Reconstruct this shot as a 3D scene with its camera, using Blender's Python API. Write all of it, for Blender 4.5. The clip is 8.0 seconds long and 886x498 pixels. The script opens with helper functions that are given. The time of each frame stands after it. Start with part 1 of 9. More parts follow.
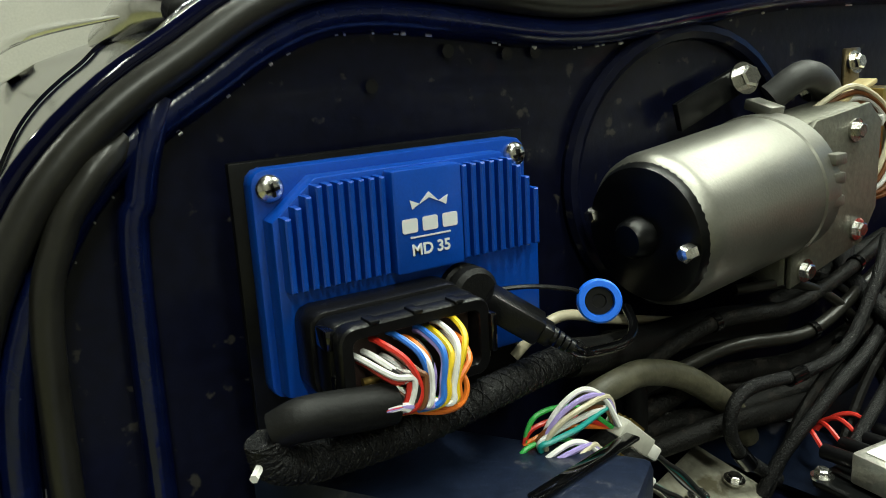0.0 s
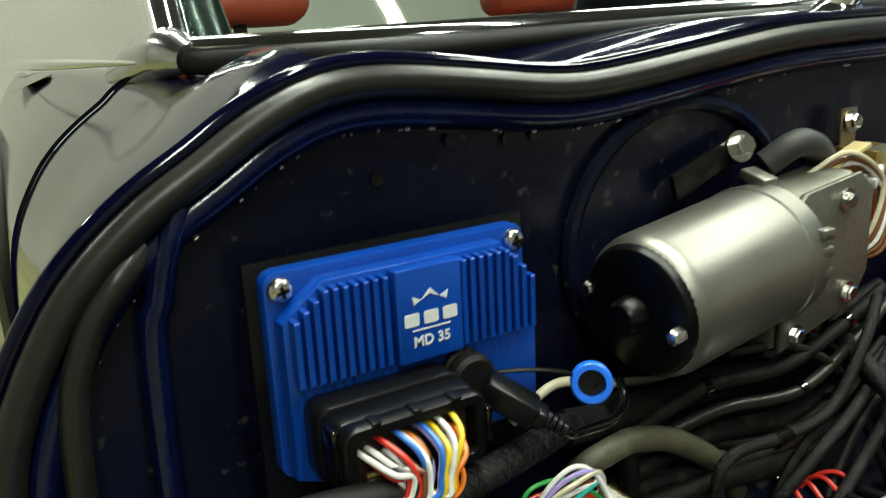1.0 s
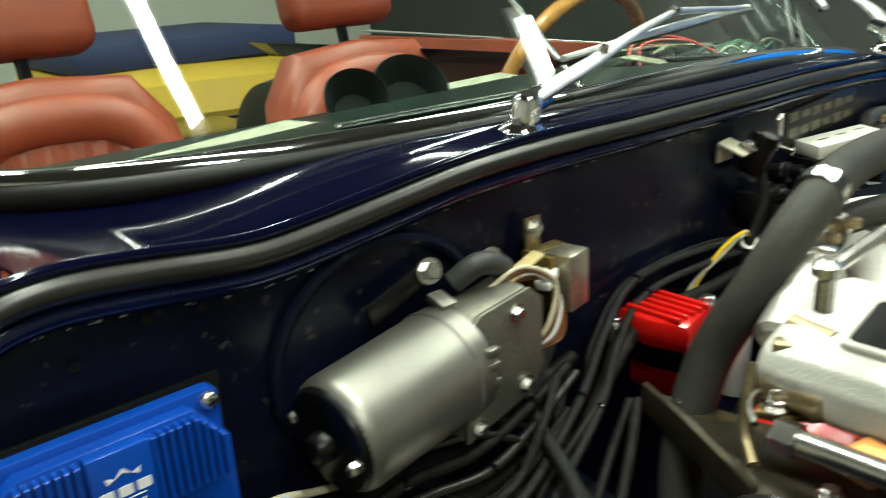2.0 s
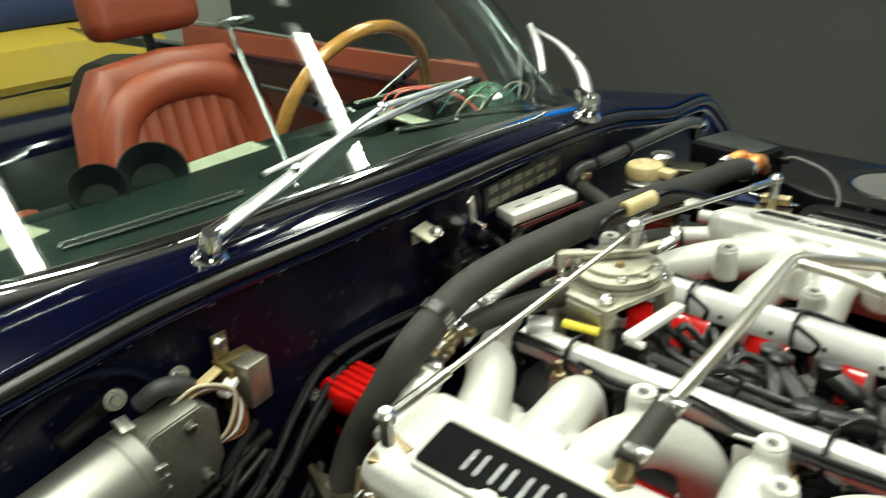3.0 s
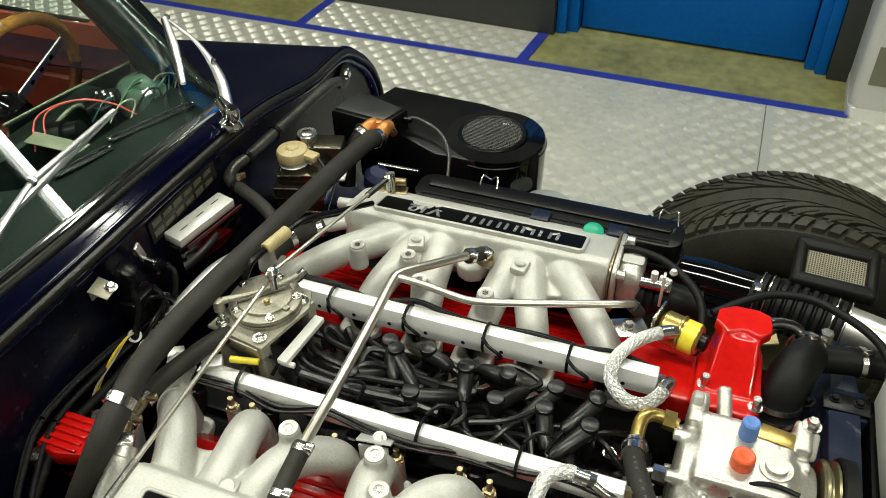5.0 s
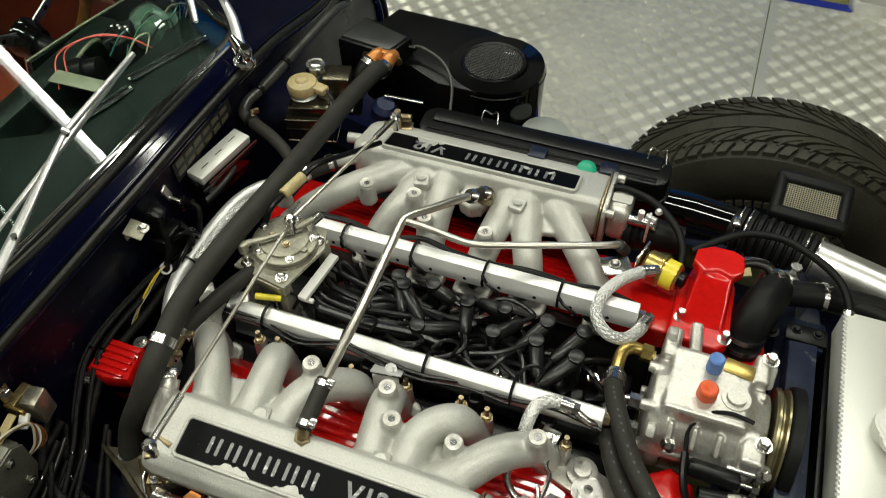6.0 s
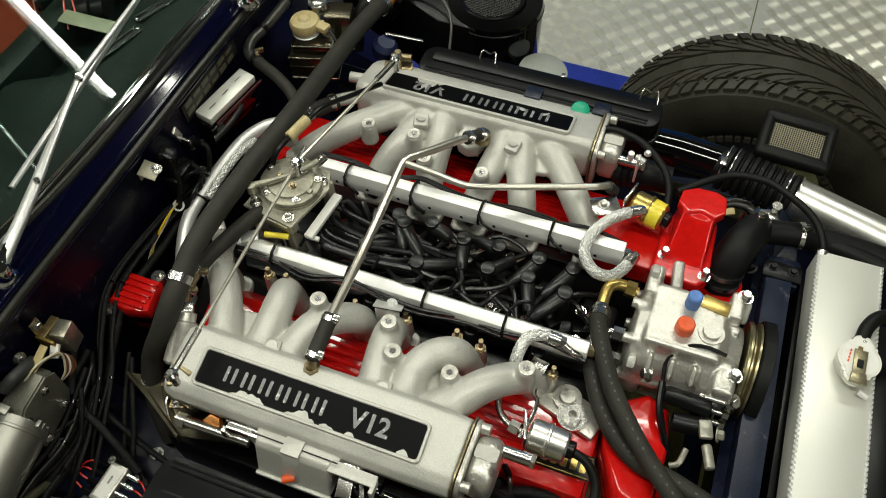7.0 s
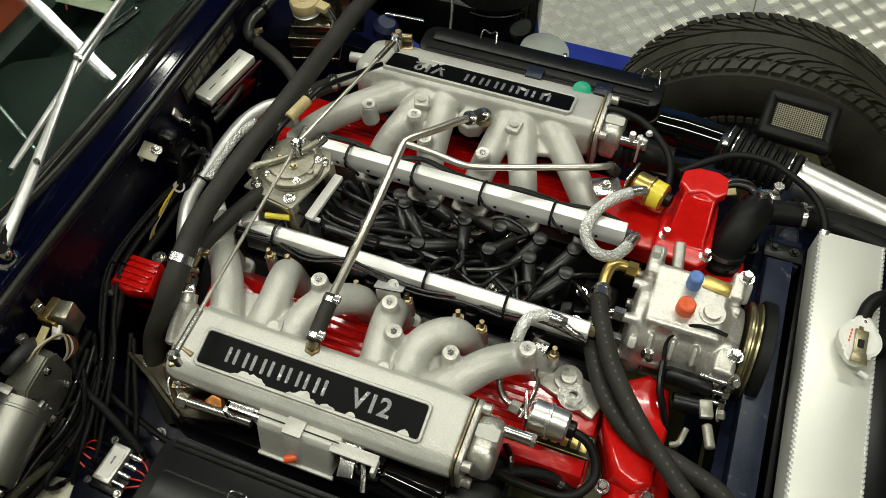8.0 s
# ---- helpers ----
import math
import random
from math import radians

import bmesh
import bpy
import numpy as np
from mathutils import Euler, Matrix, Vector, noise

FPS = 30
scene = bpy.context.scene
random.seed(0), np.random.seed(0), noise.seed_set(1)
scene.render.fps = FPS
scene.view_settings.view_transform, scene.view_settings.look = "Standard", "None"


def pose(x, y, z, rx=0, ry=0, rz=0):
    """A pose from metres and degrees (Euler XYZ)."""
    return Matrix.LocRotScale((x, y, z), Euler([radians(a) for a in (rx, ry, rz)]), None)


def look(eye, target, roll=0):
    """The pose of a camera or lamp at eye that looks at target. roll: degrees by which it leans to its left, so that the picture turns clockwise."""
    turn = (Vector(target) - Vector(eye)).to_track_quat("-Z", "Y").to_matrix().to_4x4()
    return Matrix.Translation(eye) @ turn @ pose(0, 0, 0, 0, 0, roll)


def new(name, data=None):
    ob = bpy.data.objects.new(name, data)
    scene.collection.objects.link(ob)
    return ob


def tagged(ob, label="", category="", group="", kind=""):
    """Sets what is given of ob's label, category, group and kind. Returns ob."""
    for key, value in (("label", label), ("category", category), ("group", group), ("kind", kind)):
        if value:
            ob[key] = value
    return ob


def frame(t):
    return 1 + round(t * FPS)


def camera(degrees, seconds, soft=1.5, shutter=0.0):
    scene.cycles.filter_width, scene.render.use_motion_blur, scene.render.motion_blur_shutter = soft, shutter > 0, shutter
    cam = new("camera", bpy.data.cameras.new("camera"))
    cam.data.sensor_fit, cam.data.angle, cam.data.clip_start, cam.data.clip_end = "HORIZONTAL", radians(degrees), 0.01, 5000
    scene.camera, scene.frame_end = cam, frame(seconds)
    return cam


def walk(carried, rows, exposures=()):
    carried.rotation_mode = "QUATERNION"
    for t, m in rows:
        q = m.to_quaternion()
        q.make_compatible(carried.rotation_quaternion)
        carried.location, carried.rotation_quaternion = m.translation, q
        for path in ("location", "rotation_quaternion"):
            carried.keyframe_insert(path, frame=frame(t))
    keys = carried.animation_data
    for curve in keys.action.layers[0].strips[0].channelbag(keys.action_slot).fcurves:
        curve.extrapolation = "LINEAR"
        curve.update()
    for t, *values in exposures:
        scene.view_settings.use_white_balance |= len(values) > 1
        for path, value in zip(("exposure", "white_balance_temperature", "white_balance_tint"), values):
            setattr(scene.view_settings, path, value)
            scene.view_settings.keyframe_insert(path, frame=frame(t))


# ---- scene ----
cam = camera(56.7, 8.0, 0.5, 0.4)
PATH = [
    (0, (-0.078, -0.83, 0.84), (-1.739, 0.175, 0.357), -3.2),
    (0.5, (-0.075, -0.832, 0.86), (-1.746, 0.142, 0.351), -3.1),
    (1, (-0.069, -0.826, 0.895), (-1.732, 0.139, 0.345), -3.0),
    (1.5, (-0.044, -0.809, 0.947), (-1.609, 0.288, 0.356), -2.8),
    (1.7, (-0.025, -0.794, 0.968), (-1.54, 0.365, 0.365), -3.2),
    (2.8, (0.156, -0.687, 1.165), (-1.092, 0.625, 0.316), -2.5),
    (3, (0.198, -0.674, 1.206), (-1.013, 0.672, 0.355), -2.4),
    (3.5, (0.289, -0.659, 1.31), (-0.729, 0.825, 0.437), -2.0),
    (4, (0.328, -0.644, 1.39), (-0.399, 0.926, 0.386), -1.5),
    (4.5, (0.32, -0.637, 1.474), (-0.245, 0.876, 0.294), -1.0),
    (4.7, (0.321, -0.637, 1.503), (-0.24, 0.846, 0.284), -1.1),
    (5.8, (0.319, -0.63, 1.669), (-0.181, 0.632, 0.199), -1.8),
    (6, (0.32, -0.633, 1.694), (-0.163, 0.582, 0.181), -1.7),
    (6.5, (0.326, -0.634, 1.75), (-0.127, 0.491, 0.159), -1.9),
    (7, (0.332, -0.639, 1.773), (-0.101, 0.413, 0.128), -2.1),
    (7.5, (0.332, -0.64, 1.776), (-0.09, 0.375, 0.105), -2.3),
    (8, (0.333, -0.64, 1.771), (-0.091, 0.377, 0.102), -2.4),
]
walk(cam, [(t, look(eye, target, roll)) for t, eye, target, roll in PATH], exposures=[(0, 0.5, 6350, 4), (1.5, 0.58, 6350, 4), (3, 0.3, 6400, 7), (4.5, -0.12, 6500, 10), (6, -0.84, 6520, 12), (8, -0.9, 6520, 12)])

# ---- world and light ----
world = bpy.data.worlds.new("world")
scene.world = world
world.use_nodes = True
world.node_tree.nodes["Background"].inputs[0].default_value = (0.75, 0.85, 1.0, 1)
world.node_tree.nodes["Background"].inputs[1].default_value = 0.02
scene.view_settings.exposure = 0.0


# ---- materials ----
def mat(name, col, rough=0.5, metal=0.0, var=0.15, scale=30.0, bump=0.1, bscale=300.0, coat=0.0, fleck=None, fscale=20.0, famount=0.5, rvar=0.15, spec=0.5, glow=0.0):
    """A surface with colour variation at two scales, uneven gloss and fine relief; fleck: a second colour in patches."""
    m = bpy.data.materials.new(name)
    m.use_nodes = True
    nt = m.node_tree
    n, l = nt.nodes, nt.links
    b = n["Principled BSDF"]
    co = n.new("ShaderNodeTexCoord")

    def tex(sc, detail):
        t = n.new("ShaderNodeTexNoise")
        t.inputs["Scale"].default_value = sc
        t.inputs["Detail"].default_value = detail
        l.new(co.outputs["Object"], t.inputs["Vector"])
        return t

    big, small = tex(scale, 3), tex(bscale, 4)
    add = n.new("ShaderNodeMath")
    add.operation = "MULTIPLY_ADD"
    add.inputs[1].default_value = 0.5
    l.new(small.outputs[0], add.inputs[0])
    half = n.new("ShaderNodeMath")
    half.operation = "MULTIPLY"
    half.inputs[1].default_value = 0.5
    l.new(big.outputs[0], half.inputs[0])
    l.new(half.outputs[0], add.inputs[2])
    mix = n.new("ShaderNodeMix")
    mix.data_type = "RGBA"
    mix.inputs["A"].default_value = (*[c * (1 - var) for c in col], 1)
    mix.inputs["B"].default_value = (*[min(1, c * (1 + var)) for c in col], 1)
    span = n.new("ShaderNodeMapRange")
    span.inputs["From Min"].default_value, span.inputs["From Max"].default_value = 0.35, 0.65
    l.new(add.outputs[0], span.inputs["Value"])
    l.new(span.outputs[0], mix.inputs["Factor"])
    out = mix.outputs["Result"]
    if fleck:
        ft = tex(fscale, 6)
        ramp = n.new("ShaderNodeMapRange")
        ramp.inputs["From Min"].default_value, ramp.inputs["From Max"].default_value = 1 - famount, 1 - famount + 0.06
        l.new(ft.outputs[0], ramp.inputs["Value"])
        fm = n.new("ShaderNodeMix")
        fm.data_type = "RGBA"
        l.new(ramp.outputs[0], fm.inputs["Factor"])
        l.new(out, fm.inputs["A"])
        fm.inputs["B"].default_value = (*fleck, 1)
        out = fm.outputs["Result"]
    l.new(out, b.inputs["Base Color"])
    rr = n.new("ShaderNodeMapRange")
    rr.inputs["To Min"].default_value, rr.inputs["To Max"].default_value = max(0.02, rough * (1 - rvar)), min(1, rough * (1 + rvar))
    l.new(big.outputs[0], rr.inputs["Value"])
    l.new(rr.outputs[0], b.inputs["Roughness"])
    b.inputs["Metallic"].default_value = metal
    b.inputs["Coat Weight"].default_value = coat
    b.inputs["Coat Roughness"].default_value = 0.04
    b.inputs["Specular IOR Level"].default_value = spec
    if bump:
        bp = n.new("ShaderNodeBump")
        bp.inputs["Strength"].default_value = bump
        bp.inputs["Distance"].default_value = 0.001
        l.new(small.outputs[0], bp.inputs["Height"])
        l.new(bp.outputs[0], b.inputs["Normal"])
    if glow:
        b.inputs["Emission Color"].default_value = (*col, 1)
        b.inputs["Emission Strength"].default_value = glow
    return m


def glass_mat(name, col, rough=0.0):
    m = bpy.data.materials.new(name)
    m.use_nodes = True
    n, l = m.node_tree.nodes, m.node_tree.links
    b = n["Principled BSDF"]
    b.inputs["Base Color"].default_value = (*col, 1)
    b.inputs["Transmission Weight"].default_value = 1
    b.inputs["Roughness"].default_value = rough
    b.inputs["IOR"].default_value = 1.45
    return m


NAVY = mat("navy_paint", (0.0012, 0.0016, 0.0100), 0.08, 0, 0.2, 8, 0.05, 45, spec=0.32)
NAVY_BAY = mat("navy_bay_paint", (0.002, 0.0026, 0.010), 0.34, 0, 0.4, 14, 0.2, 160, coat=0.06, fleck=(0.030, 0.028, 0.027), fscale=110, famount=0.35, rvar=0.5, spec=0.18)
CABLE = mat("taped_cable", (0.0055, 0.0052, 0.0048), 0.6, 0, 0.45, 90, 0.7, 700, fleck=(0.018, 0.015, 0.013), fscale=90, famount=0.42, spec=0.2)
NAVY_FLANGE = mat("navy_flange_paint", (0.0018, 0.0042, 0.026), 0.16, 0, 0.3, 30, 0.30, 110, fleck=(0.10, 0.11, 0.15), fscale=220, famount=0.27, rvar=0.6, spec=0.4)
NAVY_STEEL = mat("navy_steel", (0.0075, 0.012, 0.028), 0.34, 0, 0.35, 20, 0.2, 250, fleck=(0.06, 0.06, 0.075), fscale=60, famount=0.36, rvar=0.4, spec=0.3)
RUBBER = mat("rubber", (0.0055, 0.0055, 0.0055), 0.5, 0, 0.3, 30, 0.2, 600, spec=0.2)
SEAL = mat("rubber_seal", (0.012, 0.0115, 0.0095), 0.36, 0, 0.2, 40, 0.1, 300, spec=0.4)
HOSE = mat("rubber_hose", (0.030, 0.029, 0.025), 0.56, 0, 0.25, 30, 0.3, 500, spec=0.2)
TYRE = mat("tyre_rubber", (0.024, 0.0225, 0.016), 0.6, 0, 0.35, 12, 0.3, 250, spec=0.25)
TREAD = mat("dusty_tread_rubber", (0.032, 0.030, 0.021), 0.55, 0, 0.3, 20, 0.3, 250, spec=0.3)
BLACK = mat("black_plastic", (0.0035, 0.0035, 0.004), 0.32, 0, 0.3, 40, 0.15, 700, spec=0.3)
GLOSSBLACK = mat("black_gloss", (0.002, 0.002, 0.0023), 0.08, 0, 0.3, 12, 0.05, 60, coat=0.4)
SATINBLACK = mat("satin_black", (0.0030, 0.0032, 0.0035), 0.32, 0, 0.3, 18, 0.12, 200, spec=0.22)
CAST = mat("cast_silver_paint", (0.50, 0.495, 0.455), 0.43, 0.26, 0.12, 14, 0.4, 420, fleck=(0.44, 0.435, 0.40), fscale=11, famount=0.40)
ALU = mat("brushed_aluminium", (0.78, 0.78, 0.76), 0.42, 0.65, 0.06, 20, 0.08, 500)
ALUCAST = mat("raw_cast_aluminium", (0.54, 0.525, 0.48), 0.36, 0.7, 0.2, 40, 0.45, 350, fleck=(0.28, 0.265, 0.235), fscale=34, famount=0.37)
ALUTANK = mat("tank_aluminium", (0.74, 0.74, 0.68), 0.42, 0.45, 0.04, 6, 0.05, 500)
STEEL = mat("steel", (0.62, 0.61, 0.58), 0.24, 1.0, 0.12, 50, 0.1, 500)
POLISHED = mat("polished_steel", (0.80, 0.79, 0.75), 0.34, 1.0, 0.08, 20, 0.03, 300)
TUBE = mat("plated_tube", (0.66, 0.63, 0.55), 0.3, 0.9, 0.1, 30, 0.05, 300)
CHROME = mat("chrome", (0.86, 0.87, 0.88), 0.06, 1.0, 0.03, 10, 0.0)
CHROMEDARK = mat("dull_chrome", (0.5, 0.5, 0.5), 0.2, 1.0, 0.1, 30, 0.05, 200)
BRASS = mat("brass", (0.30, 0.24, 0.14), 0.34, 0.9, 0.25, 60, 0.15, 400)
GOLD = mat("zinc_yellow_plate", (0.52, 0.38, 0.12), 0.3, 0.9, 0.15, 40, 0.08, 300)
RED = mat("red_engine_paint", (0.60, 0.008, 0.006), 0.16, 0, 0.12, 20, 0.35, 110, coat=0.35, spec=0.35)
BLUE = mat("blue_anodised", (0.0015, 0.052, 0.36), 0.34, 0.1, 0.1, 30, 0.1, 900, coat=0.08)
BLUEPLASTIC = mat("blue_plastic", (0.02, 0.16, 0.85), 0.35, 0, 0.1, 40, 0.05)
CAPBLUE = mat("blue_cap", (0.10, 0.22, 0.55), 0.5, 0, 0.15, 40, 0.05)
CAPRED = mat("orange_cap", (0.75, 0.10, 0.02), 0.45, 0, 0.15, 40, 0.05)
GREEN = mat("green_cap", (0.0, 0.32, 0.18), 0.4, 0, 0.15, 40, 0.05)
CREAM = mat("aged_cream_plastic", (0.46, 0.37, 0.18), 0.42, 0, 0.2, 40, 0.1)
WHITEP = mat("white_plastic", (0.75, 0.74, 0.70), 0.4, 0, 0.06, 40, 0.05)
LEATHER = mat("red_leather", (0.25, 0.045, 0.018), 0.45, 0, 0.15, 14, 0.3, 260)
WOOD = mat("wood_rim", (0.30, 0.13, 0.03), 0.25, 0, 0.3, 40, 0.05, 200, coat=0.8)
YELLOWTAPE = mat("yellow_mark", (0.85, 0.70, 0.05), 0.4, 0, 0.1, 40, 0.02)
MOTORSILVER = mat("motor_silver_paint", (0.24, 0.236, 0.21), 0.40, 0.85, 0.08, 20, 0.12, 700)
COPPER = mat("orange_copper", (0.55, 0.22, 0.06), 0.4, 0.6, 0.25, 50, 0.1)
WALLDARK = mat("dark_wall_paint", (0.027, 0.030, 0.028), 0.6, 0, 0.12, 3, 0.1, 90, fleck=(0.25, 0.25, 0.25), fscale=14, famount=0.215)
DOORBLUE = mat("blue_door_paint", (0.001, 0.105, 0.40), 0.45, 0, 0.10, 3, 0.08, 60, fleck=(0.03, 0.15, 0.40), fscale=9, famount=0.30, spec=0.12)
TAPEBLUE = mat("blue_floor_tape", (0.02, 0.035, 0.28), 0.45, 0, 0.2, 14, 0.1, 120)
CONCRETE = mat("worn_painted_concrete", (0.22, 0.215, 0.085), 0.34, 0, 0.35, 3.5, 0.15, 22, fleck=(0.34, 0.32, 0.22), fscale=7, famount=0.34, rvar=0.4)
PLATE = mat("tread_plate", (0.59, 0.585, 0.515), 0.46, 0.4, 0.10, 4, 0.1, 300, fleck=(0.50, 0.49, 0.43), fscale=14, famount=0.33)
# Paler than PLATE: the raised bars carry their highlights in the colour.
LOZENGE = mat("tread_lozenge_lit", (0.80, 0.795, 0.71), 0.30, 0.7, 0.08, 8, 0.05, 300)
WHITEWALL = mat("workshop_wall", (0.42, 0.41, 0.37), 0.7, 0, 0.08, 2, 0.1, 80)
CABINETWHITE = mat("grey_white_enamel", (0.52, 0.52, 0.50), 0.35, 0, 0.04, 4, 0.04, 200)
PAPER = mat("buff_paper", (0.16, 0.155, 0.11), 0.7, 0, 0.05, 30, 0.05)
DASHBLACK = mat("dash_vinyl", (0.0028, 0.0066, 0.0050), 0.34, 0, 0.35, 24, 0.5, 350, spec=0.14)
PILLARGREEN = mat("pillar_green_black", (0.0012, 0.004, 0.0034), 0.16, 0, 0.2, 20, 0.1, 200)
LAMP = mat("lamp_tube", (1.0, 0.98, 0.92), 0.4, 0, 0, 10, 0, glow=11.0)
GLASS = glass_mat("windscreen_glass", (0.80, 0.92, 0.86))


# ---- mesh helpers ----
def wm(ob):
    m = ob.matrix_basis.copy()
    return wm(ob.parent) @ ob.matrix_parent_inverse @ m if ob.parent else m


def finish(bm, name, material, angle=38):
    me = bpy.data.meshes.new(name)
    bmesh.ops.recalc_face_normals(bm, faces=bm.faces)
    bm.to_mesh(me)
    bm.free()
    me.shade_smooth()
    me.set_sharp_from_angle(angle=radians(angle))
    me.materials.append(material)
    return me


def islands(bm, near):
    """The loose pieces of a mesh, as lists of faces; near: pieces whose boxes touch stay together."""
    bm.verts.index_update()
    seen, out = set(), []
    for v in bm.verts:
        if v.index in seen:
            continue
        todo, group = [v], []
        seen.add(v.index)
        while todo:
            w = todo.pop()
            group.append(w)
            for e in w.link_edges:
                o = e.other_vert(w)
                if o.index not in seen:
                    seen.add(o.index)
                    todo.append(o)
        out.append(group)
    if near:
        boxes = [[np.min([w.co[:] for w in g], 0), np.max([w.co[:] for w in g], 0)] for g in out]
        k = 0
        while k < len(out):
            for j in range(k + 1, len(out)):
                if all(boxes[k][0] <= boxes[j][1]) and all(boxes[j][0] <= boxes[k][1]):
                    out[k] += out.pop(j)
                    b = boxes.pop(j)
                    boxes[k] = [np.minimum(boxes[k][0], b[0]), np.maximum(boxes[k][1], b[1])]
                    break
            else:
                k += 1
    return out


def pieces(name, bm, material, parent, label="", near=True):
    """Links every loose piece of a mesh as a part of its own."""
    made = []
    for group in islands(bm, near):
        ids = {v.index: n for n, v in enumerate(group)}
        faces = [[ids[w.index] for w in f.verts] for f in bm.faces if f.verts[0].index in ids]
        b2 = bmesh.new()
        vs = [b2.verts.new(v.co) for v in group]
        for f in faces:
            b2.faces.new([vs[i] for i in f])
        made.append(part(name, b2, material, parent, label))
    bm.free()
    return made


def part(name, bm, material, parent, label="", angle=38):
    ob = new(name, finish(bm, name, material, angle))
    ob.parent = parent
    ob.matrix_parent_inverse = wm(parent).inverted()
    if label:
        ob["label"] = label
    return ob


def thing(name, at, label, category, group="", kind=""):
    ob = new(name)
    ob.empty_display_size = 0.02
    ob.location = at
    return tagged(ob, label, category, group, kind)


def solid(name, bm, material, label, category="", group="", kind="", angle=38):
    return tagged(new(name, finish(bm, name, material, angle)), label, category, group, kind)


def box(bm, c, s, bevel=0.0, rot=(0, 0, 0), seg=2):
    m = Matrix.Translation(c) @ Euler([radians(a) for a in rot]).to_matrix().to_4x4() @ Matrix.Diagonal((*s, 1))
    vs = bmesh.ops.create_cube(bm, size=1, matrix=m)["verts"]
    if bevel:
        es = list({e for v in vs for e in v.link_edges})
        bmesh.ops.bevel(bm, geom=es, offset=bevel, segments=seg, affect="EDGES", profile=0.5)
    return bm


def braid(bm, pts, r, strands=9, turns=60.0, wire=0.0011):
    """Wires wound both ways round a path; turns: radians of winding for each metre."""
    path = smooth_path(pts, 10)
    side = Vector((0.3, 0.2, 1.0))
    rows, run = [], 0.0
    for i, p in enumerate(path):
        t = (path[min(i + 1, len(path) - 1)] - path[max(i - 1, 0)]).normalized()
        side = (side - t * side.dot(t)).normalized()
        if i:
            run += (p - path[i - 1]).length
        rows.append((p, side.copy(), t.cross(side), run * turns))
    for w in (1, -1):
        for k in range(strands):
            a0 = 2 * math.pi * k / strands
            tube(bm, [p + u * r * math.cos(a0 + w * g) + v * r * math.sin(a0 + w * g) for p, u, v, g in rows], wire, 4, 0)
    return bm


def smooth_path(pts, n=6):
    """Catmull-Rom through the points."""
    p = [Vector(q) for q in pts]
    if len(p) < 3:
        return p
    p = [2 * p[0] - p[1]] + p + [2 * p[-1] - p[-2]]
    out = []
    for i in range(1, len(p) - 2):
        a, b, c, d = p[i - 1 : i + 3]
        for k in range(n):
            t = k / n
            out.append(0.5 * (2 * b + (c - a) * t + (2 * a - 5 * b + 4 * c - d) * t * t + (3 * b - a - 3 * c + d) * t**3))
    return out + [p[-2]]


def tube(bm, pts, r, sides=12, smooth=6, cap=True, flat=1.0):
    """A round bar along the points; r: one radius or one for each point."""
    radii = [r] * len(pts) if isinstance(r, (int, float)) else list(r)
    path = smooth_path(pts, smooth) if smooth else [Vector(q) for q in pts]
    rs = np.interp(np.linspace(0, len(pts) - 1, len(path)), range(len(pts)), radii).tolist()
    t0 = (path[1] - path[0]).normalized()
    side = t0.orthogonal().normalized()
    if abs(t0.z) < 0.9:
        side = t0.cross(Vector((0, 0, 1))).normalized()
    rings = []
    for i, q in enumerate(path):
        d = (path[min(i + 1, len(path) - 1)] - path[max(i - 1, 0)]).normalized()
        side = (side - d * side.dot(d)).normalized()
        up = side.cross(d)
        rings.append([bm.verts.new(q + rs[i] * (math.cos(a) * side + flat * math.sin(a) * up)) for a in (2 * math.pi * k / sides for k in range(sides))])
    for a, b in zip(rings, rings[1:]):
        for k in range(sides):
            bm.faces.new((a[k], a[(k + 1) % sides], b[(k + 1) % sides], b[k]))
    if cap:
        bm.faces.new(rings[0][::-1])
        bm.faces.new(rings[-1])
    return bm


def rod(bm, a, b, r, r2=None, sides=16, bevel=0.0):
    """A straight bar from a to b, with softened ends."""
    a, b = Vector(a), Vector(b)
    d = (b - a).normalized()
    r2 = r if r2 is None else r2
    if bevel:
        return tube(bm, [a, a + d * bevel, b - d * bevel, b], [r - bevel, r, r2, r2 - bevel], sides, 0)
    return tube(bm, [a, b], [r, r2], sides, 0)


def lathe(bm, a, axis, profile, sides=24):
    """Revolves (along, radius) pairs about the axis through a; ends that reach radius 0 close."""
    a, d = Vector(a), Vector(axis).normalized()
    u = d.orthogonal().normalized()
    v = d.cross(u)
    rings = []
    for along, r in profile:
        if r < 1e-6:
            rings.append([bm.verts.new(a + d * along)])
        else:
            rings.append([bm.verts.new(a + d * along + r * (math.cos(t) * u + math.sin(t) * v)) for t in (2 * math.pi * k / sides for k in range(sides))])
    for p, q in zip(rings, rings[1:]):
        for k in range(sides):
            w = [p[k % len(p)], p[(k + 1) % len(p)], q[(k + 1) % len(q)], q[k % len(q)]]
            w = list(dict.fromkeys(w))
            if len(w) > 2:
                bm.faces.new(w)
    return bm


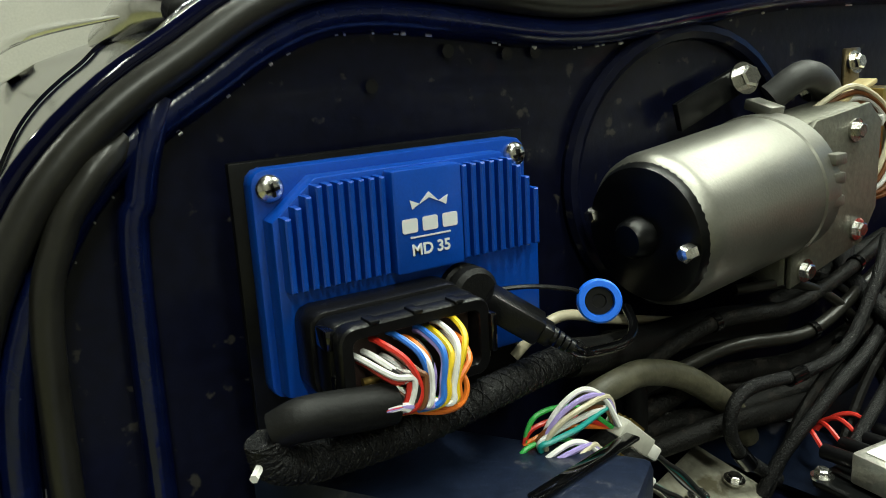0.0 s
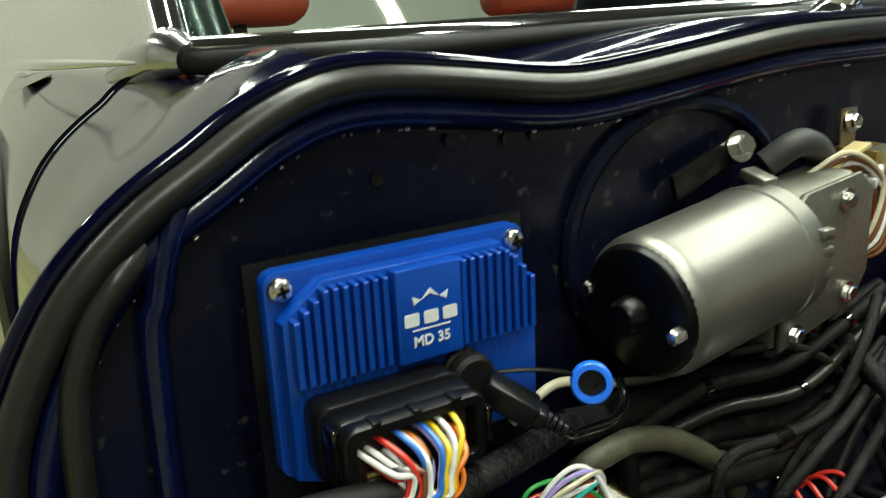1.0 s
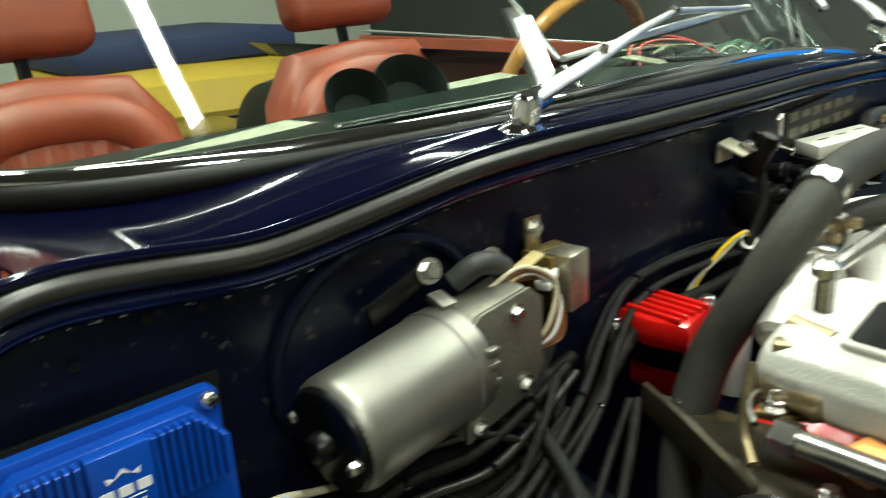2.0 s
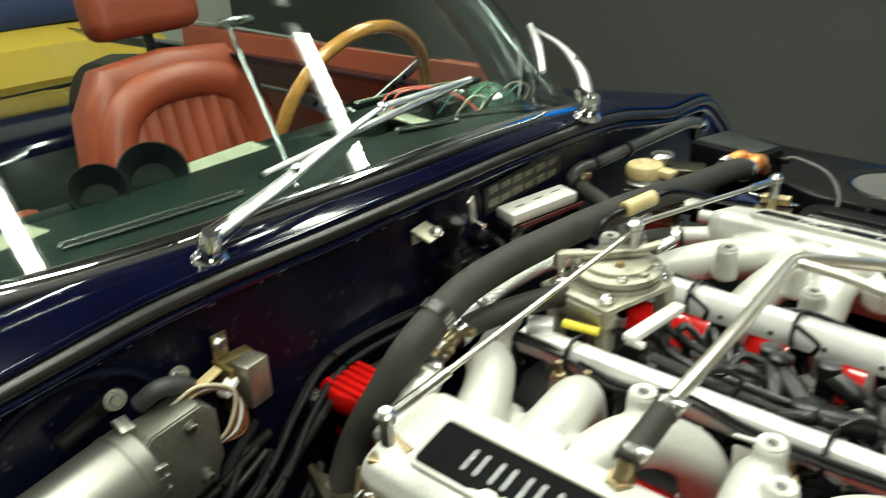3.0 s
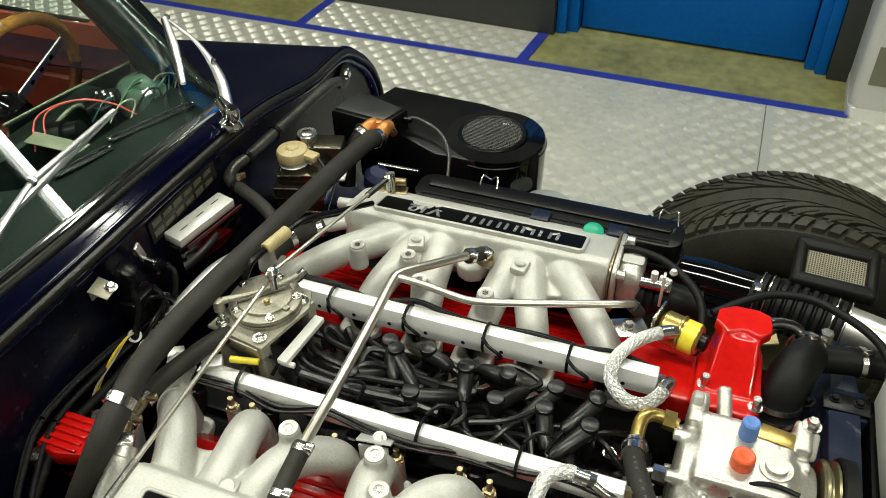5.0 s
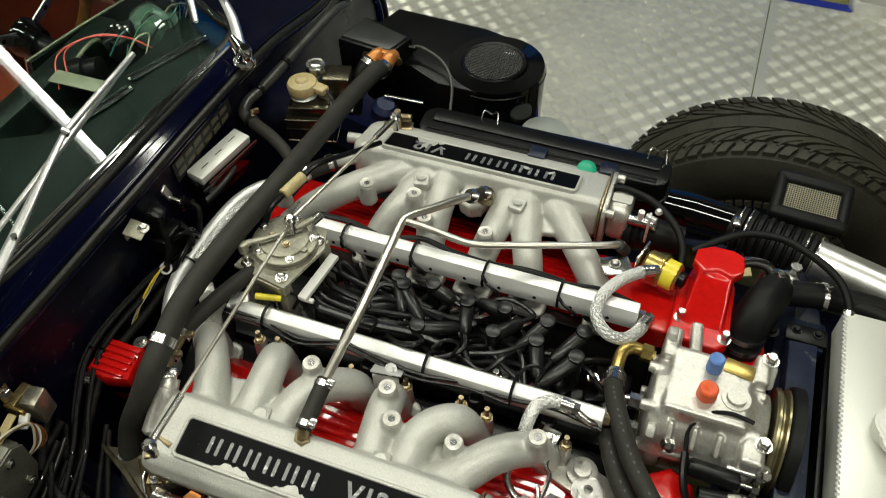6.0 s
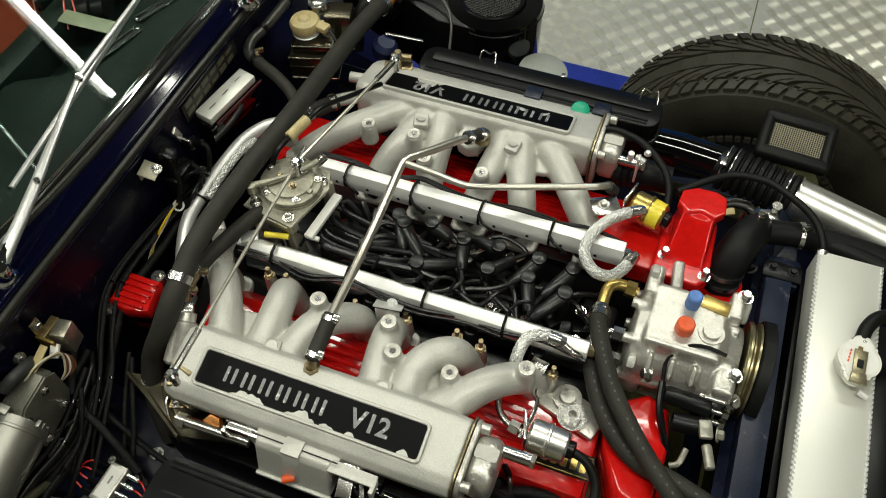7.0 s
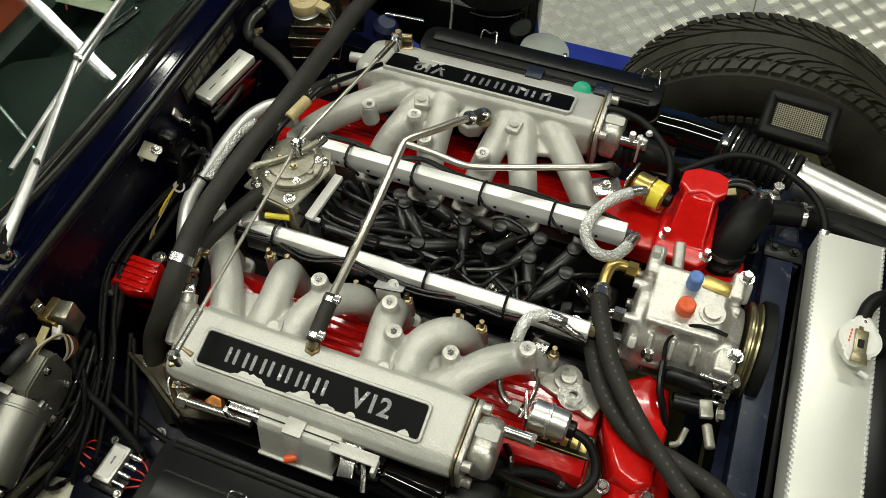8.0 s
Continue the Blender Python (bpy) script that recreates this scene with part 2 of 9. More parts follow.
def slab(bm, outline, lo, hi, axis="z", bevel=0.0, seg=2, m=None):
    """A plate: the outline (pairs) drawn out along an axis from lo to hi, with rounded rims."""
    def at(p, h):
        v = {"z": (p[0], p[1], h), "y": (p[0], h, p[1]), "x": (h, p[0], p[1])}[axis]
        return m @ Vector(v) if m else Vector(v)

    low = [bm.verts.new(at(p, lo)) for p in outline]
    high = [bm.verts.new(at(p, hi)) for p in outline]
    fs = [bm.faces.new(low[::-1]), bm.faces.new(high)]
    n = len(outline)
    fs += [bm.faces.new((low[k], low[(k + 1) % n], high[(k + 1) % n], high[k])) for k in range(n)]
    if bevel:
        es = [e for f in fs[:2] for e in f.edges]
        bmesh.ops.bevel(bm, geom=es, offset=bevel, segments=seg, affect="EDGES", profile=0.5)
    return bm


def rounded(w, h, r, n=4, cx=0.0, cy=0.0):
    """A rounded rectangle as an outline."""
    out = []
    for sx, sy, a0 in ((1, 1, 0), (-1, 1, 90), (-1, -1, 180), (1, -1, 270)):
        for k in range(n + 1):
            a = radians(a0 + 90 * k / n)
            out.append((cx + sx * (w / 2 - r) + r * math.cos(a), cy + sy * (h / 2 - r) + r * math.sin(a)))
    return out


def hexbolt(bm, a, axis, r=0.006, h=0.005, washer=True):
    a, d = Vector(a), Vector(axis).normalized()
    if washer:
        lathe(bm, a, d, [(0, 0), (0, r * 1.45), (0.0015, r * 1.45), (0.0015, 0)], 14)
    lathe(bm, a + d * 0.0012, d, [(0, 0), (0, r), (h * 0.8, r), (h, r * 0.8), (h, 0)], 6)
    return bm


def B():
    return bmesh.new()

# ---- the workshop ----
SLOPE = -0.045


def wall_y(x, y0=2.585):
    return y0 + SLOPE * (x + 0.4)


bm = B()
box(bm, (0, 0, -0.05), (16, 16, 0.1))
solid("floor", bm, CONCRETE, "worn olive painted concrete workshop floor", kind="structure")

ROTW = Matrix.Translation((-0.4, 2.585, 0)) @ Matrix.Rotation(math.atan(SLOPE), 4, "Z")


def wbox(bm, x0, x1, y0, y1, z0, z1, bevel=0.0):
    """A box in the back wall's own frame: x along the wall from its door corner, y into it."""
    vs = len(bm.verts)
    box(bm, ((x0 + x1) / 2, (y0 + y1) / 2, (z0 + z1) / 2), (x1 - x0, y1 - y0, z1 - z0), bevel)
    bm.verts.ensure_lookup_table()
    bmesh.ops.transform(bm, matrix=ROTW, verts=bm.verts[vs:])
    return bm


bm = wbox(B(), -4.5, 0.0, 0.0, 0.25, 0.0, 3.3, 0.004)
solid("wall_back", bm, WALLDARK, "dark grey painted workshop wall with scuffs", kind="structure")
bm = wbox(B(), 1.09, 3.6, 0.0, 0.25, 0.0, 3.3, 0.004)
solid("wall_back_right", bm, WALLDARK, "dark grey painted wall beside the blue door", kind="structure")
bm = wbox(B(), 0.0, 1.09, 0.0, 0.25, 2.12, 3.3, 0.004)
solid("wall_over_door", bm, WALLDARK, "dark grey painted wall over the door", kind="structure")
door = thing("door_1", ROTW @ Vector((0.55, 0.1, 0)), "flush blue painted workshop door in a blue frame", "door", kind="structure")
part("door_leaf", wbox(B(), 0.095, 1.0, 0.105, 0.15, 0.012, 2.05, 0.003), DOORBLUE, door)
part("frame_jamb", wbox(wbox(B(), 0.002, 0.09, 0.06, 0.17, 0.0, 2.116, 0.004), 0.002, 0.045, 0.03, 0.062, 0.0, 2.116, 0.004), DOORBLUE, door)
part("frame_jamb", wbox(wbox(B(), 1.005, 1.088, 0.06, 0.17, 0.0, 2.116, 0.004), 1.045, 1.088, 0.03, 0.062, 0.0, 2.116, 0.004), DOORBLUE, door)
part("frame_head", wbox(B(), 0.092, 1.003, 0.06, 0.17, 2.06, 2.116, 0.004), DOORBLUE, door)
part("door_handle", wbox(wbox(B(), 0.93, 0.96, 0.09, 0.105, 0.95, 1.15, 0.003), 0.84, 0.955, 0.055, 0.07, 1.05, 1.07, 0.005), STEEL, door, "steel lever handle")
bm = wbox(B(), 0.0, 1.09, 0.18, 0.25, 0.0, 2.116)
solid("wall_behind_door", bm, WALLDARK, "dark wall closing the doorway", kind="structure")

GREYWALL = mat("dim_unseen_wall", (0.26, 0.25, 0.22), 0.7, 0, 0.1, 2, 0.1, 80)
# the other walls and the ceiling
# Right, front and ceiling are unseen, added with tones that steer the reflections.
for nm, c, s in (("wall_left", (-4.9, 0, 1.65), (0.2, 16, 3.3)), ("wall_right", (4.2, 0, 1.65), (0.2, 16, 3.3)), ("wall_front", (0, -4.6, 1.65), (16, 0.2, 3.3))):
    solid(nm, box(B(), c, s), WHITEWALL if nm != "wall_right" else GREYWALL, "pale painted workshop wall" if nm != "wall_right" else "grey painted workshop wall", kind="structure")
solid("ceiling", box(B(), (0, 0, 3.4), (16, 16, 0.2)), mat("dark_ceiling", (0.05, 0.05, 0.05), 0.8, 0, 0.15, 2), "unseen dark workshop ceiling, toned to dim reflections", kind="structure")

# strip lights under the ceiling
# The last three are unseen additions; the -3.6 pair gives the wing its highlights.
LAMPS = [(-1.57, -0.47), (0.38, -0.47), (-1.57, 1.58), (0.38, 1.58), (2.4, -1.6), (-3.6, -0.9), (-3.6, -3.0)]
for x, y in LAMPS:
    lamp = thing("strip_light", (x, y, 3.3), "white fluorescent strip light under the ceiling", "ceiling lamp", "strip lights")
    part("housing", box(B(), (x, y, 3.265), (1.86, 0.14, 0.06), 0.008), WHITEP, lamp)
    part("tube", rod(B(), (x - 0.88, y, 3.21), (x + 0.88, y, 3.21), 0.046, sides=20), LAMP, lamp, "glowing tube")
    data = bpy.data.lights.new("strip_glow", "AREA")
    data.shape, data.size, data.size_y, data.energy, data.color = "RECTANGLE", 1.76, 0.09, 46 if x > -3 else 26, (0.95, 0.98, 0.83)
    ob = new("strip_glow", data)
    ob.location = (x, y, 3.155)

# ---- the car's body ----
HALF = [(0, 0.868), (0.1, 0.869), (0.2, 0.870), (0.29, 0.872), (0.384, 0.871), (0.45, 0.865), (0.53, 0.857), (0.57, 0.857), (0.615, 0.863), (0.66, 0.868), (0.692, 0.866), (0.72, 0.8555), (0.744, 0.841), (0.769, 0.826), (0.793, 0.806), (0.811, 0.783), (0.829, 0.747), (0.838, 0.70), (0.842, 0.6), (0.842, 0.45), (0.84, 0.3)]


def sag(y):
    """The car stands a little lower on its far side."""
    return 0.17 * y * y if y > 0 else 0.0


RIM = [(-y, z) for y, z in HALF[:0:-1]] + [(y * 1.02, z - 0.122 * (y * 1.02) ** 2) for y, z in HALF]


FOOTY = [-0.68, -0.64, -0.58, -0.5, -0.4, -0.3, -0.2, -0.1, 0, 0.15, 0.3, 0.36, 0.40, 0.42, 0.43]
FOOTX = [-0.690, -0.625, -0.570, -0.530, -0.500, -0.478, -0.462, -0.452, -0.448, -0.450, -0.456, -0.464, -0.482, -0.506, -0.535]


def spline(xs, vs):
    """Natural cubic spline through a few points."""
    xs, vs = np.array(xs, float), np.array(vs, float)
    h, n = np.diff(xs), len(xs)
    A, r = np.eye(n), np.zeros(n)
    for i in range(1, n - 1):
        A[i, i - 1:i + 2] = h[i - 1], 2 * (h[i - 1] + h[i]), h[i]
        r[i] = 6 * ((vs[i + 1] - vs[i]) / h[i] - (vs[i] - vs[i - 1]) / h[i - 1])
    M = np.linalg.solve(A, r)

    def at(y):
        y = min(max(y, xs[0]), xs[-1])
        i = min(int(np.searchsorted(xs, y, "right")) - 1, n - 2)
        a, b = xs[i + 1] - y, y - xs[i]
        return float((M[i] * a ** 3 + M[i + 1] * b ** 3) / (6 * h[i]) + (vs[i] / h[i] - M[i] * h[i] / 6) * a + (vs[i + 1] / h[i] - M[i + 1] * h[i] / 6) * b)
    return at


# the foot of the windscreen in plan
screen_x = spline(FOOTY, FOOTX)


def loft(bm, *rows):
    vs = [[bm.verts.new(p) for p in r] for r in rows]
    for a, b in zip(vs, vs[1:]):
        for k in range(len(a) - 1):
            bm.faces.new((a[k], a[k + 1], b[k + 1], b[k]))
    return bm


def thick(bm, t):
    bmesh.ops.recalc_face_normals(bm, faces=bm.faces)
    bmesh.ops.solidify(bm, geom=bm.faces[:], thickness=t)
    return bm


car = thing("sports_car", (-0.6, 0, 0.06), "dark blue vintage roadster with its bonnet off", "car")
bm = B()
slab(bm, [(y, z - 0.006) for y, z in RIM], -0.425, -0.405, "x")
bulkhead = part("bulkhead", bm, NAVY_BAY, car, "dark blue bulkhead with scuffed paint")
RIMS = smooth_path([(0, y, z) for y, z in RIM], 3)
part("seal", tube(B(), [(-0.396, p.y, p.z) for p in RIMS], 0.0072, 12, 0), SEAL, bulkhead, "black rubber bonnet seal")
rnd = random.Random(11)
inward = []
for a, p, b in zip(RIMS[:-2], RIMS[1:-1], RIMS[2:]):
    t = (b - a).normalized()
    inward.append((p, Vector((0, t.z, -t.y))))
bm = loft(B(), *[[p + n * (0.0135 - 0.0085 * math.cos(g)) + Vector((-0.404 + 0.010 * math.sin(g), 0, 0)) for p, n in inward] for g in (radians(18 * k) for k in range(11))])
flange = part("flange", thick(bm, 0.002), NAVY_FLANGE, bulkhead, "glossy blue flange with a chipped, glinting edge")
# Thin silver bits stand for chipped paint and for the edge's bright glints.
for (p, n), (q, n2) in zip(inward[2:-3], inward[3:-2]):
    for _ in range(2):
        u, w = rnd.random() * 0.8, 0.04 + 0.16 * rnd.random()
        if rnd.random() < 0.55:
            off = (0.0213, 0.0052)[rnd.random() < 0.3] + 0.0008 * rnd.random()
            ends = [p.lerp(q, v) + n * off + Vector((-0.3995, 0, 0)) for v in (u, min(1.0, u + w))]
            part("chip_glint", tube(B(), ends, 0.0003 + 0.0004 * rnd.random(), 5, 0), ALUCAST, flange)
# upright stiffener and the gutter beside it at the outer end
bm = tube(B(), [(-0.400, -0.755, 0.826), (-0.398, -0.762, 0.812), (-0.398, -0.768, 0.79), (-0.398, -0.774, 0.75), (-0.398, -0.778, 0.5)], 0.006, 10, 6)
part("stiffener", bm, NAVY_FLANGE, bulkhead)
bm = tube(B(), [(-0.400, -0.772, 0.812), (-0.395, -0.779, 0.806), (-0.393, -0.786, 0.799), (-0.393, -0.798, 0.781), (-0.393, -0.808, 0.74), (-0.393, -0.812, 0.6)], 0.006, 10, 6)
part("inner_seal", bm, SEAL, bulkhead, "second rubber seal strip")
for y, z in ((-0.665, 0.824), (-0.625, 0.837), (-0.592, 0.834), (-0.575, 0.834), (-0.15, 0.80), (-0.04, 0.79)):
    part("drill_hole", lathe(B(), (-0.4035, y, z), (1, 0, 0), [(0, 0), (0, 0.0026), (0.001, 0.0032), (0.001, 0.0026), (0.0005, 0)], 12), BLACK, bulkhead)
# a raised round pressing in the bulkhead behind the motor
bm = tube(B(), [(-0.402, -0.47 + 0.085 * math.cos(a), 0.765 + 0.075 * math.sin(a)) for a in (radians(10 * k) for k in range(37))], 0.005, 8, 0)
part("pressing", bm, NAVY_BAY, bulkhead)
# scuttle between seal and windscreen
ys = [-0.68 + 0.01475 * i for i in range(81)]
zr = lambda y: float(np.interp(y, [p[0] for p in RIM], [p[1] for p in RIM]))
ease = lambda a: (lambda u: u * u * (3 - 2 * u))(min(1.0, max(0.0, (a - 0.40) / 0.22)))
fz = lambda y: 0.8945 - 0.02 * math.sqrt(y * y + 0.01) - sag(y) * 1.05
bm = loft(B(), [(-0.398, y, zr(y) + 0.002) for y in ys], [(-0.412, y, zr(y) + 0.011) for y in ys], [((screen_x(y) - 0.40) / 2 - 0.01, y, (zr(y) + fz(y)) / 2 + 0.006 - 0.0145 * ease(-y)) for y in ys], [(screen_x(y) - 0.012, y, fz(y) - 0.006 - 0.012 * ease(-y)) for y in ys])
part("scuttle", thick(bm, 0.003), NAVY, car)
lip = []
for a, p, b in zip(RIMS[:-2], RIMS[1:-1], RIMS[2:]):
    t = (b - a).normalized()
    lip.append(p + Vector((0, -t.z, t.y)) * 0.0088)
part("body_edge", tube(B(), [(-0.4025, p.y, p.z) for p in lip], 0.0042, 10, 0), NAVY, car, "gloss blue body edge beside the seal")
# far wing
side = [p for p in RIM if p[0] > 0.40]
rows = []
for x, k, dz in ((-0.398, 1.0, 0.002), (-0.412, 1.004, 0.009), (-0.60, 0.995, -0.008), (-0.9, 0.965, -0.030), (-1.3, 0.95, -0.03), (-2.2, 0.92, -0.05)):
    rows.append([(x, y * k, z + dz * min(1, 0.4 + abs(y - side[0][0]) * 8)) for y, z in side])
part("wing_side", thick(loft(B(), *rows), 0.003), NAVY, car)
# near wing and door: one skin with a gap at the door's leading edge
side = [(p.y, p.z) for p in smooth_path([(0, y, z) for y, z in RIM if y < -0.60][::-1], 4) if p.y < -0.679]
EDGEZ = spline([-2.2, -1.3, -0.9, -0.70, -0.555, -0.412, -0.398], [0.80, 0.845, 0.857, 0.861, 0.869, 0.877, 0.871])
SIDEK = spline([-2.2, -1.3, -0.9, -0.60, -0.412, -0.398], [0.88, 0.93, 0.955, 0.975, 0.996, 0.998])


def flank(x, inset=0.0):
    row = []
    for y, z in side:
        u = min(1.0, (abs(y) - 0.68) / 0.09)
        e = u * u * (3 - 2 * u)
        row.append((x - 0.16 * max(0.0, 0.80 - z) * (x < -0.7), y * (1 - (1 - SIDEK(x)) * e) + inset, z + (EDGEZ(x) - side[0][1]) * (1 - 0.7 * e) + 0.004 * e - inset))
    return row


part("wing_side", thick(loft(B(), *[flank(x) for x in (-0.398, -0.412, -0.44, -0.48, -0.53, -0.58, -0.63, -0.69, -0.73, -0.768)]), 0.003), NAVY, car)
part("door_gap", loft(B(), flank(-0.72, 0.014), flank(-0.82, 0.014)), BLACK, car)
part("door_skin", thick(loft(B(), *[flank(x) for x in (-0.774, -0.80, -0.85, -0.9, -1.0, -1.15, -1.3, -1.6, -1.9, -2.2)]), 0.003), NAVY, car, "glossy blue door")
# chrome windscreen foot and glass
ys = [-0.68 + 0.0185 * i for i in range(61)]
foot = lambda y: Vector((screen_x(y), y, fz(y)))
part("windscreen_trim", tube(B(), [foot(y) + Vector((0.004, 0, 0)) for y in ys], 0.0105, 12, 0, flat=0.75), CHROME, car, "chrome windscreen foot trim")
part("windscreen_rubber", tube(B(), [foot(y) + Vector((0.015, 0, -0.007 - 0.004 * ease(-y))) for y in ys], [0.007 + 0.004 * ease(-y) for y in ys], 10, 0), RUBBER, car)
TOP = lambda y: foot(y) + Vector((-0.42, 0.05 * (lambda u: u * u * (3 - 2 * u))(min(1.0, y / 0.28)) if y > 0 else 0.1 * (math.sqrt(y * y + 0.01) - 0.1), 0.345 - 0.04 * (abs(y) / 0.6) ** 2))
bm = loft(B(), *[[foot(y).lerp(TOP(y), t) + Vector((0.002 * math.sin(math.pi * t), 0, 0)) for y in ys] for t in (0, 0.2, 0.4, 0.6, 0.8, 1.0)])
pane = part("windscreen_glass", thick(bm, 0.005), GLASS, car, "clear windscreen with strip light reflections")
pane.visible_shadow = False
part("windscreen_top_rail", tube(B(), [TOP(y) for y in ys], 0.011, 10, 0), CHROME, car)
for y in (ys[0], ys[-1]):
    a, b = foot(y), TOP(y)
    part("windscreen_pillar", tube(B(), [a, a.lerp(b, 0.5) + Vector((0.012, 0, 0)), b], 0.015 if y < 0 else 0.006, 10, 4), CHROME, car, "chrome windscreen pillar")
    d = 0.014 if y > 0 else 0.02
    part("pillar_lining", tube(B(), [a + Vector((-0.075 if y > 0 else 0.0, d - 0.01 if y > 0 else d + 0.012, 0.005 if y > 0 else -0.06)), a.lerp(b, 0.2) + Vector((-0.055 if y > 0 else -0.015, d, 0)), a.lerp(b, 0.5) + Vector((-0.045 if y > 0 else -0.01, d, 0)), b + Vector((-0.04 if y > 0 else 0, d, 0))], 0.044 if y > 0 else 0.028, 16, 4), PILLARGREEN, car, "dark green trimmed windscreen post")

part("pillar_foot", tube(B(), [foot(-0.68) + Vector((0.030, 0.004, -0.008)), foot(-0.68) + Vector((0.0, -0.002, -0.004)), foot(-0.68) + Vector((-0.05, -0.006, -0.010)), foot(-0.68) + Vector((-0.13, -0.016, -0.024))], [0.012, 0.020, 0.021, 0.014], 16, 5), CHROMEDARK, car, "dull chrome windscreen corner")

# wipers
WIPERSTEEL = mat("satin_steel", (0.70, 0.70, 0.69), 0.36, 1.0, 0.12, 50, 0.1, 500)
for s in (-1, 1):
    if s < 0:
        piv = Vector((-0.424, -0.306, 0.878))
        elbow, tip = Vector((-0.489, -0.008, 0.947)), Vector((-0.519, 0.193, 0.935))
        b0, b1 = Vector((-0.475, -0.198, 0.922)), tip + Vector((0, 0, -0.003))
    else:
        piv = Vector((-0.392, 0.296, 0.876))
        elbow, tip = Vector((-0.604, 0.455, 0.956)), Vector((-0.612, 0.460, 0.962))
        b0, b1 = Vector((-0.479, 0.311, 0.926)), Vector((-0.598, 0.446, 0.962))
    w = thing("windscreen_wiper", piv, "polished metal windscreen wiper resting on the glass", "wiper", "windscreen wipers")
    bow = Vector((0, 0, 0)) if s < 0 else Vector((0.010, 0.012, 0.004))
    bm = lathe(B(), piv, (0.25, 0, 1), [(0, 0.019), (0.006, 0.018), (0.012, 0.012), (0.03, 0.011), (0.034, 0.008), (0.034, 0)], 20)
    tube(bm, [piv + Vector((0.0, 0.0, 0.022)), piv.lerp(elbow, 0.12) + Vector((0, 0, 0.018))], [0.012, 0.0095], 12, 0)
    part("pivot", bm, CHROME, w, "chrome pivot boss")
    bm = tube(B(), [piv + Vector((0, 0, 0.024)), piv.lerp(elbow, 0.3) + bow + Vector((0.004, 0, 0.018)), piv.lerp(elbow, 0.65) + bow + Vector((0.004, 0, 0.012)), elbow], [0.011, 0.0095, 0.0065, 0.0045] if s < 0 else [0.009, 0.0085, 0.004, 0.003], 12, 5, flat=0.6)
    if s < 0:
        tube(bm, [elbow, elbow.lerp(tip, 0.1), tip], [0.0045, 0.0055, 0.0038], 12, 4, flat=0.7)
    part("arm", bm, WIPERSTEEL, w)
    part("arm_rivet", rod(B(), piv.lerp(elbow, 0.42) + bow + Vector((0.008, 0, 0.020)), piv.lerp(elbow, 0.42) + bow + Vector((0.010, 0, 0.026)), 0.004, sides=10), CHROMEDARK, w)
    bm = tube(B(), [b0, b0.lerp(b1, 0.5) + Vector((0.004, 0, 0.004)), b1], [0.0045, 0.0062, 0.0045], 8, 4, flat=0.7)
    part("blade_carrier", bm, WIPERSTEEL, w)
    part("blade", tube(B(), [b0 + Vector((-0.006, 0, -0.004)), b1 + Vector((-0.006, 0, -0.004))], 0.003, 6, 0), RUBBER, w)
    bm = lathe(B(), elbow + Vector((0, 0, -0.003)), (0.4, 0, 1), [(0, 0.006), (0.008, 0.006), (0.009, 0)], 12)
    part("joint", bm, CHROMEDARK, w)

# rear view mirror on its rod
mir = part("mirror_rod", tube(B(), [(-0.502, -0.136, 0.880), (-0.65, -0.066, 0.948), (-0.79, 0.0, 1.012)], 0.0032, 10, 3), CHROME, car, "slim chrome mirror rod")
part("mirror_head", box(B(), (-0.79, 0.012, 1.016), (0.014, 0.06, 0.014), 0.005, (0, 12, 0)), CHROMEDARK, mir)
part("door_top_trim", tube(B(), [(-0.70, -0.70, 0.872), (-0.95, -0.745, 0.868), (-1.5, -0.74, 0.855), (-1.9, -0.72, 0.845)], [0.0012, 0.006, 0.006, 0.006], 16, 6), CHROME, car, "chrome door top trim")

# cockpit
CUPBLACK = mat("matt_black_moulding", (0.003, 0.005, 0.005), 0.7, 0, 0.3, 30, 0.2, 400, spec=0.12)
rear = lambda y: -0.655 - 0.12 * y * y if y < 0.0 else max(-0.655, screen_x(y) - 0.125 - 0.08 * max(0.0, 1 - y / 0.05))
dash = part("dash_top", thick(loft(B(), [(screen_x(y) - 0.008, y * 0.985, fz(y) - 0.014) for y in ys], [(screen_x(y) - 0.07, y * 0.96, fz(y) - 0.008) for y in ys], [(rear(y), y * 0.94, fz(y) - 0.014) for y in ys], [(rear(y) - 0.008, y * 0.94, fz(y) - 0.022) for y in ys], [(rear(y) - 0.008, y * 0.94, fz(y) - 0.06) for y in ys]), 0.004), DASHBLACK, car, "dark green-black vinyl dash top")
for a, b in (((-0.570, -0.378), (-0.537, -0.188)), ((-0.552, 0.078), (-0.531, 0.173)), ((-0.547, 0.194), (-0.511, 0.358))):
    za, zb = fz(a[1]) - 0.008, fz(b[1]) - 0.008
    A_, B_ = Vector((*a, za)), Vector((*b, zb))
    mid = (A_ + B_) / 2 + Vector((0.003, 0, 0.001))
    slot = part("demist_slot", tube(B(), [A_, mid, B_], 0.0075, 10, 4, flat=0.4), SATINBLACK, dash, "black demister slot")
    side = (B_ - A_).cross(Vector((0, 0, 1))).normalized() * 0.0075
    # Bright thin bars draw the highlights along the slot rims.
    for q in (1, -1):
        part("slot_edge_glint", tube(B(), [A_ + side * q + Vector((0, 0, 0.002)), mid + side * q + Vector((0, 0, 0.002)), B_ + side * q + Vector((0, 0, 0.002))], 0.0012, 6, 3), CHROMEDARK, slot)
    for q in (A_, B_):
        part("slot_screw", lathe(B(), q + Vector((0, 0, 0.002)), (0, 0, 1), [(0, 0.0034), (0.0015, 0.0028), (0.0022, 0)], 10), STEEL, slot)
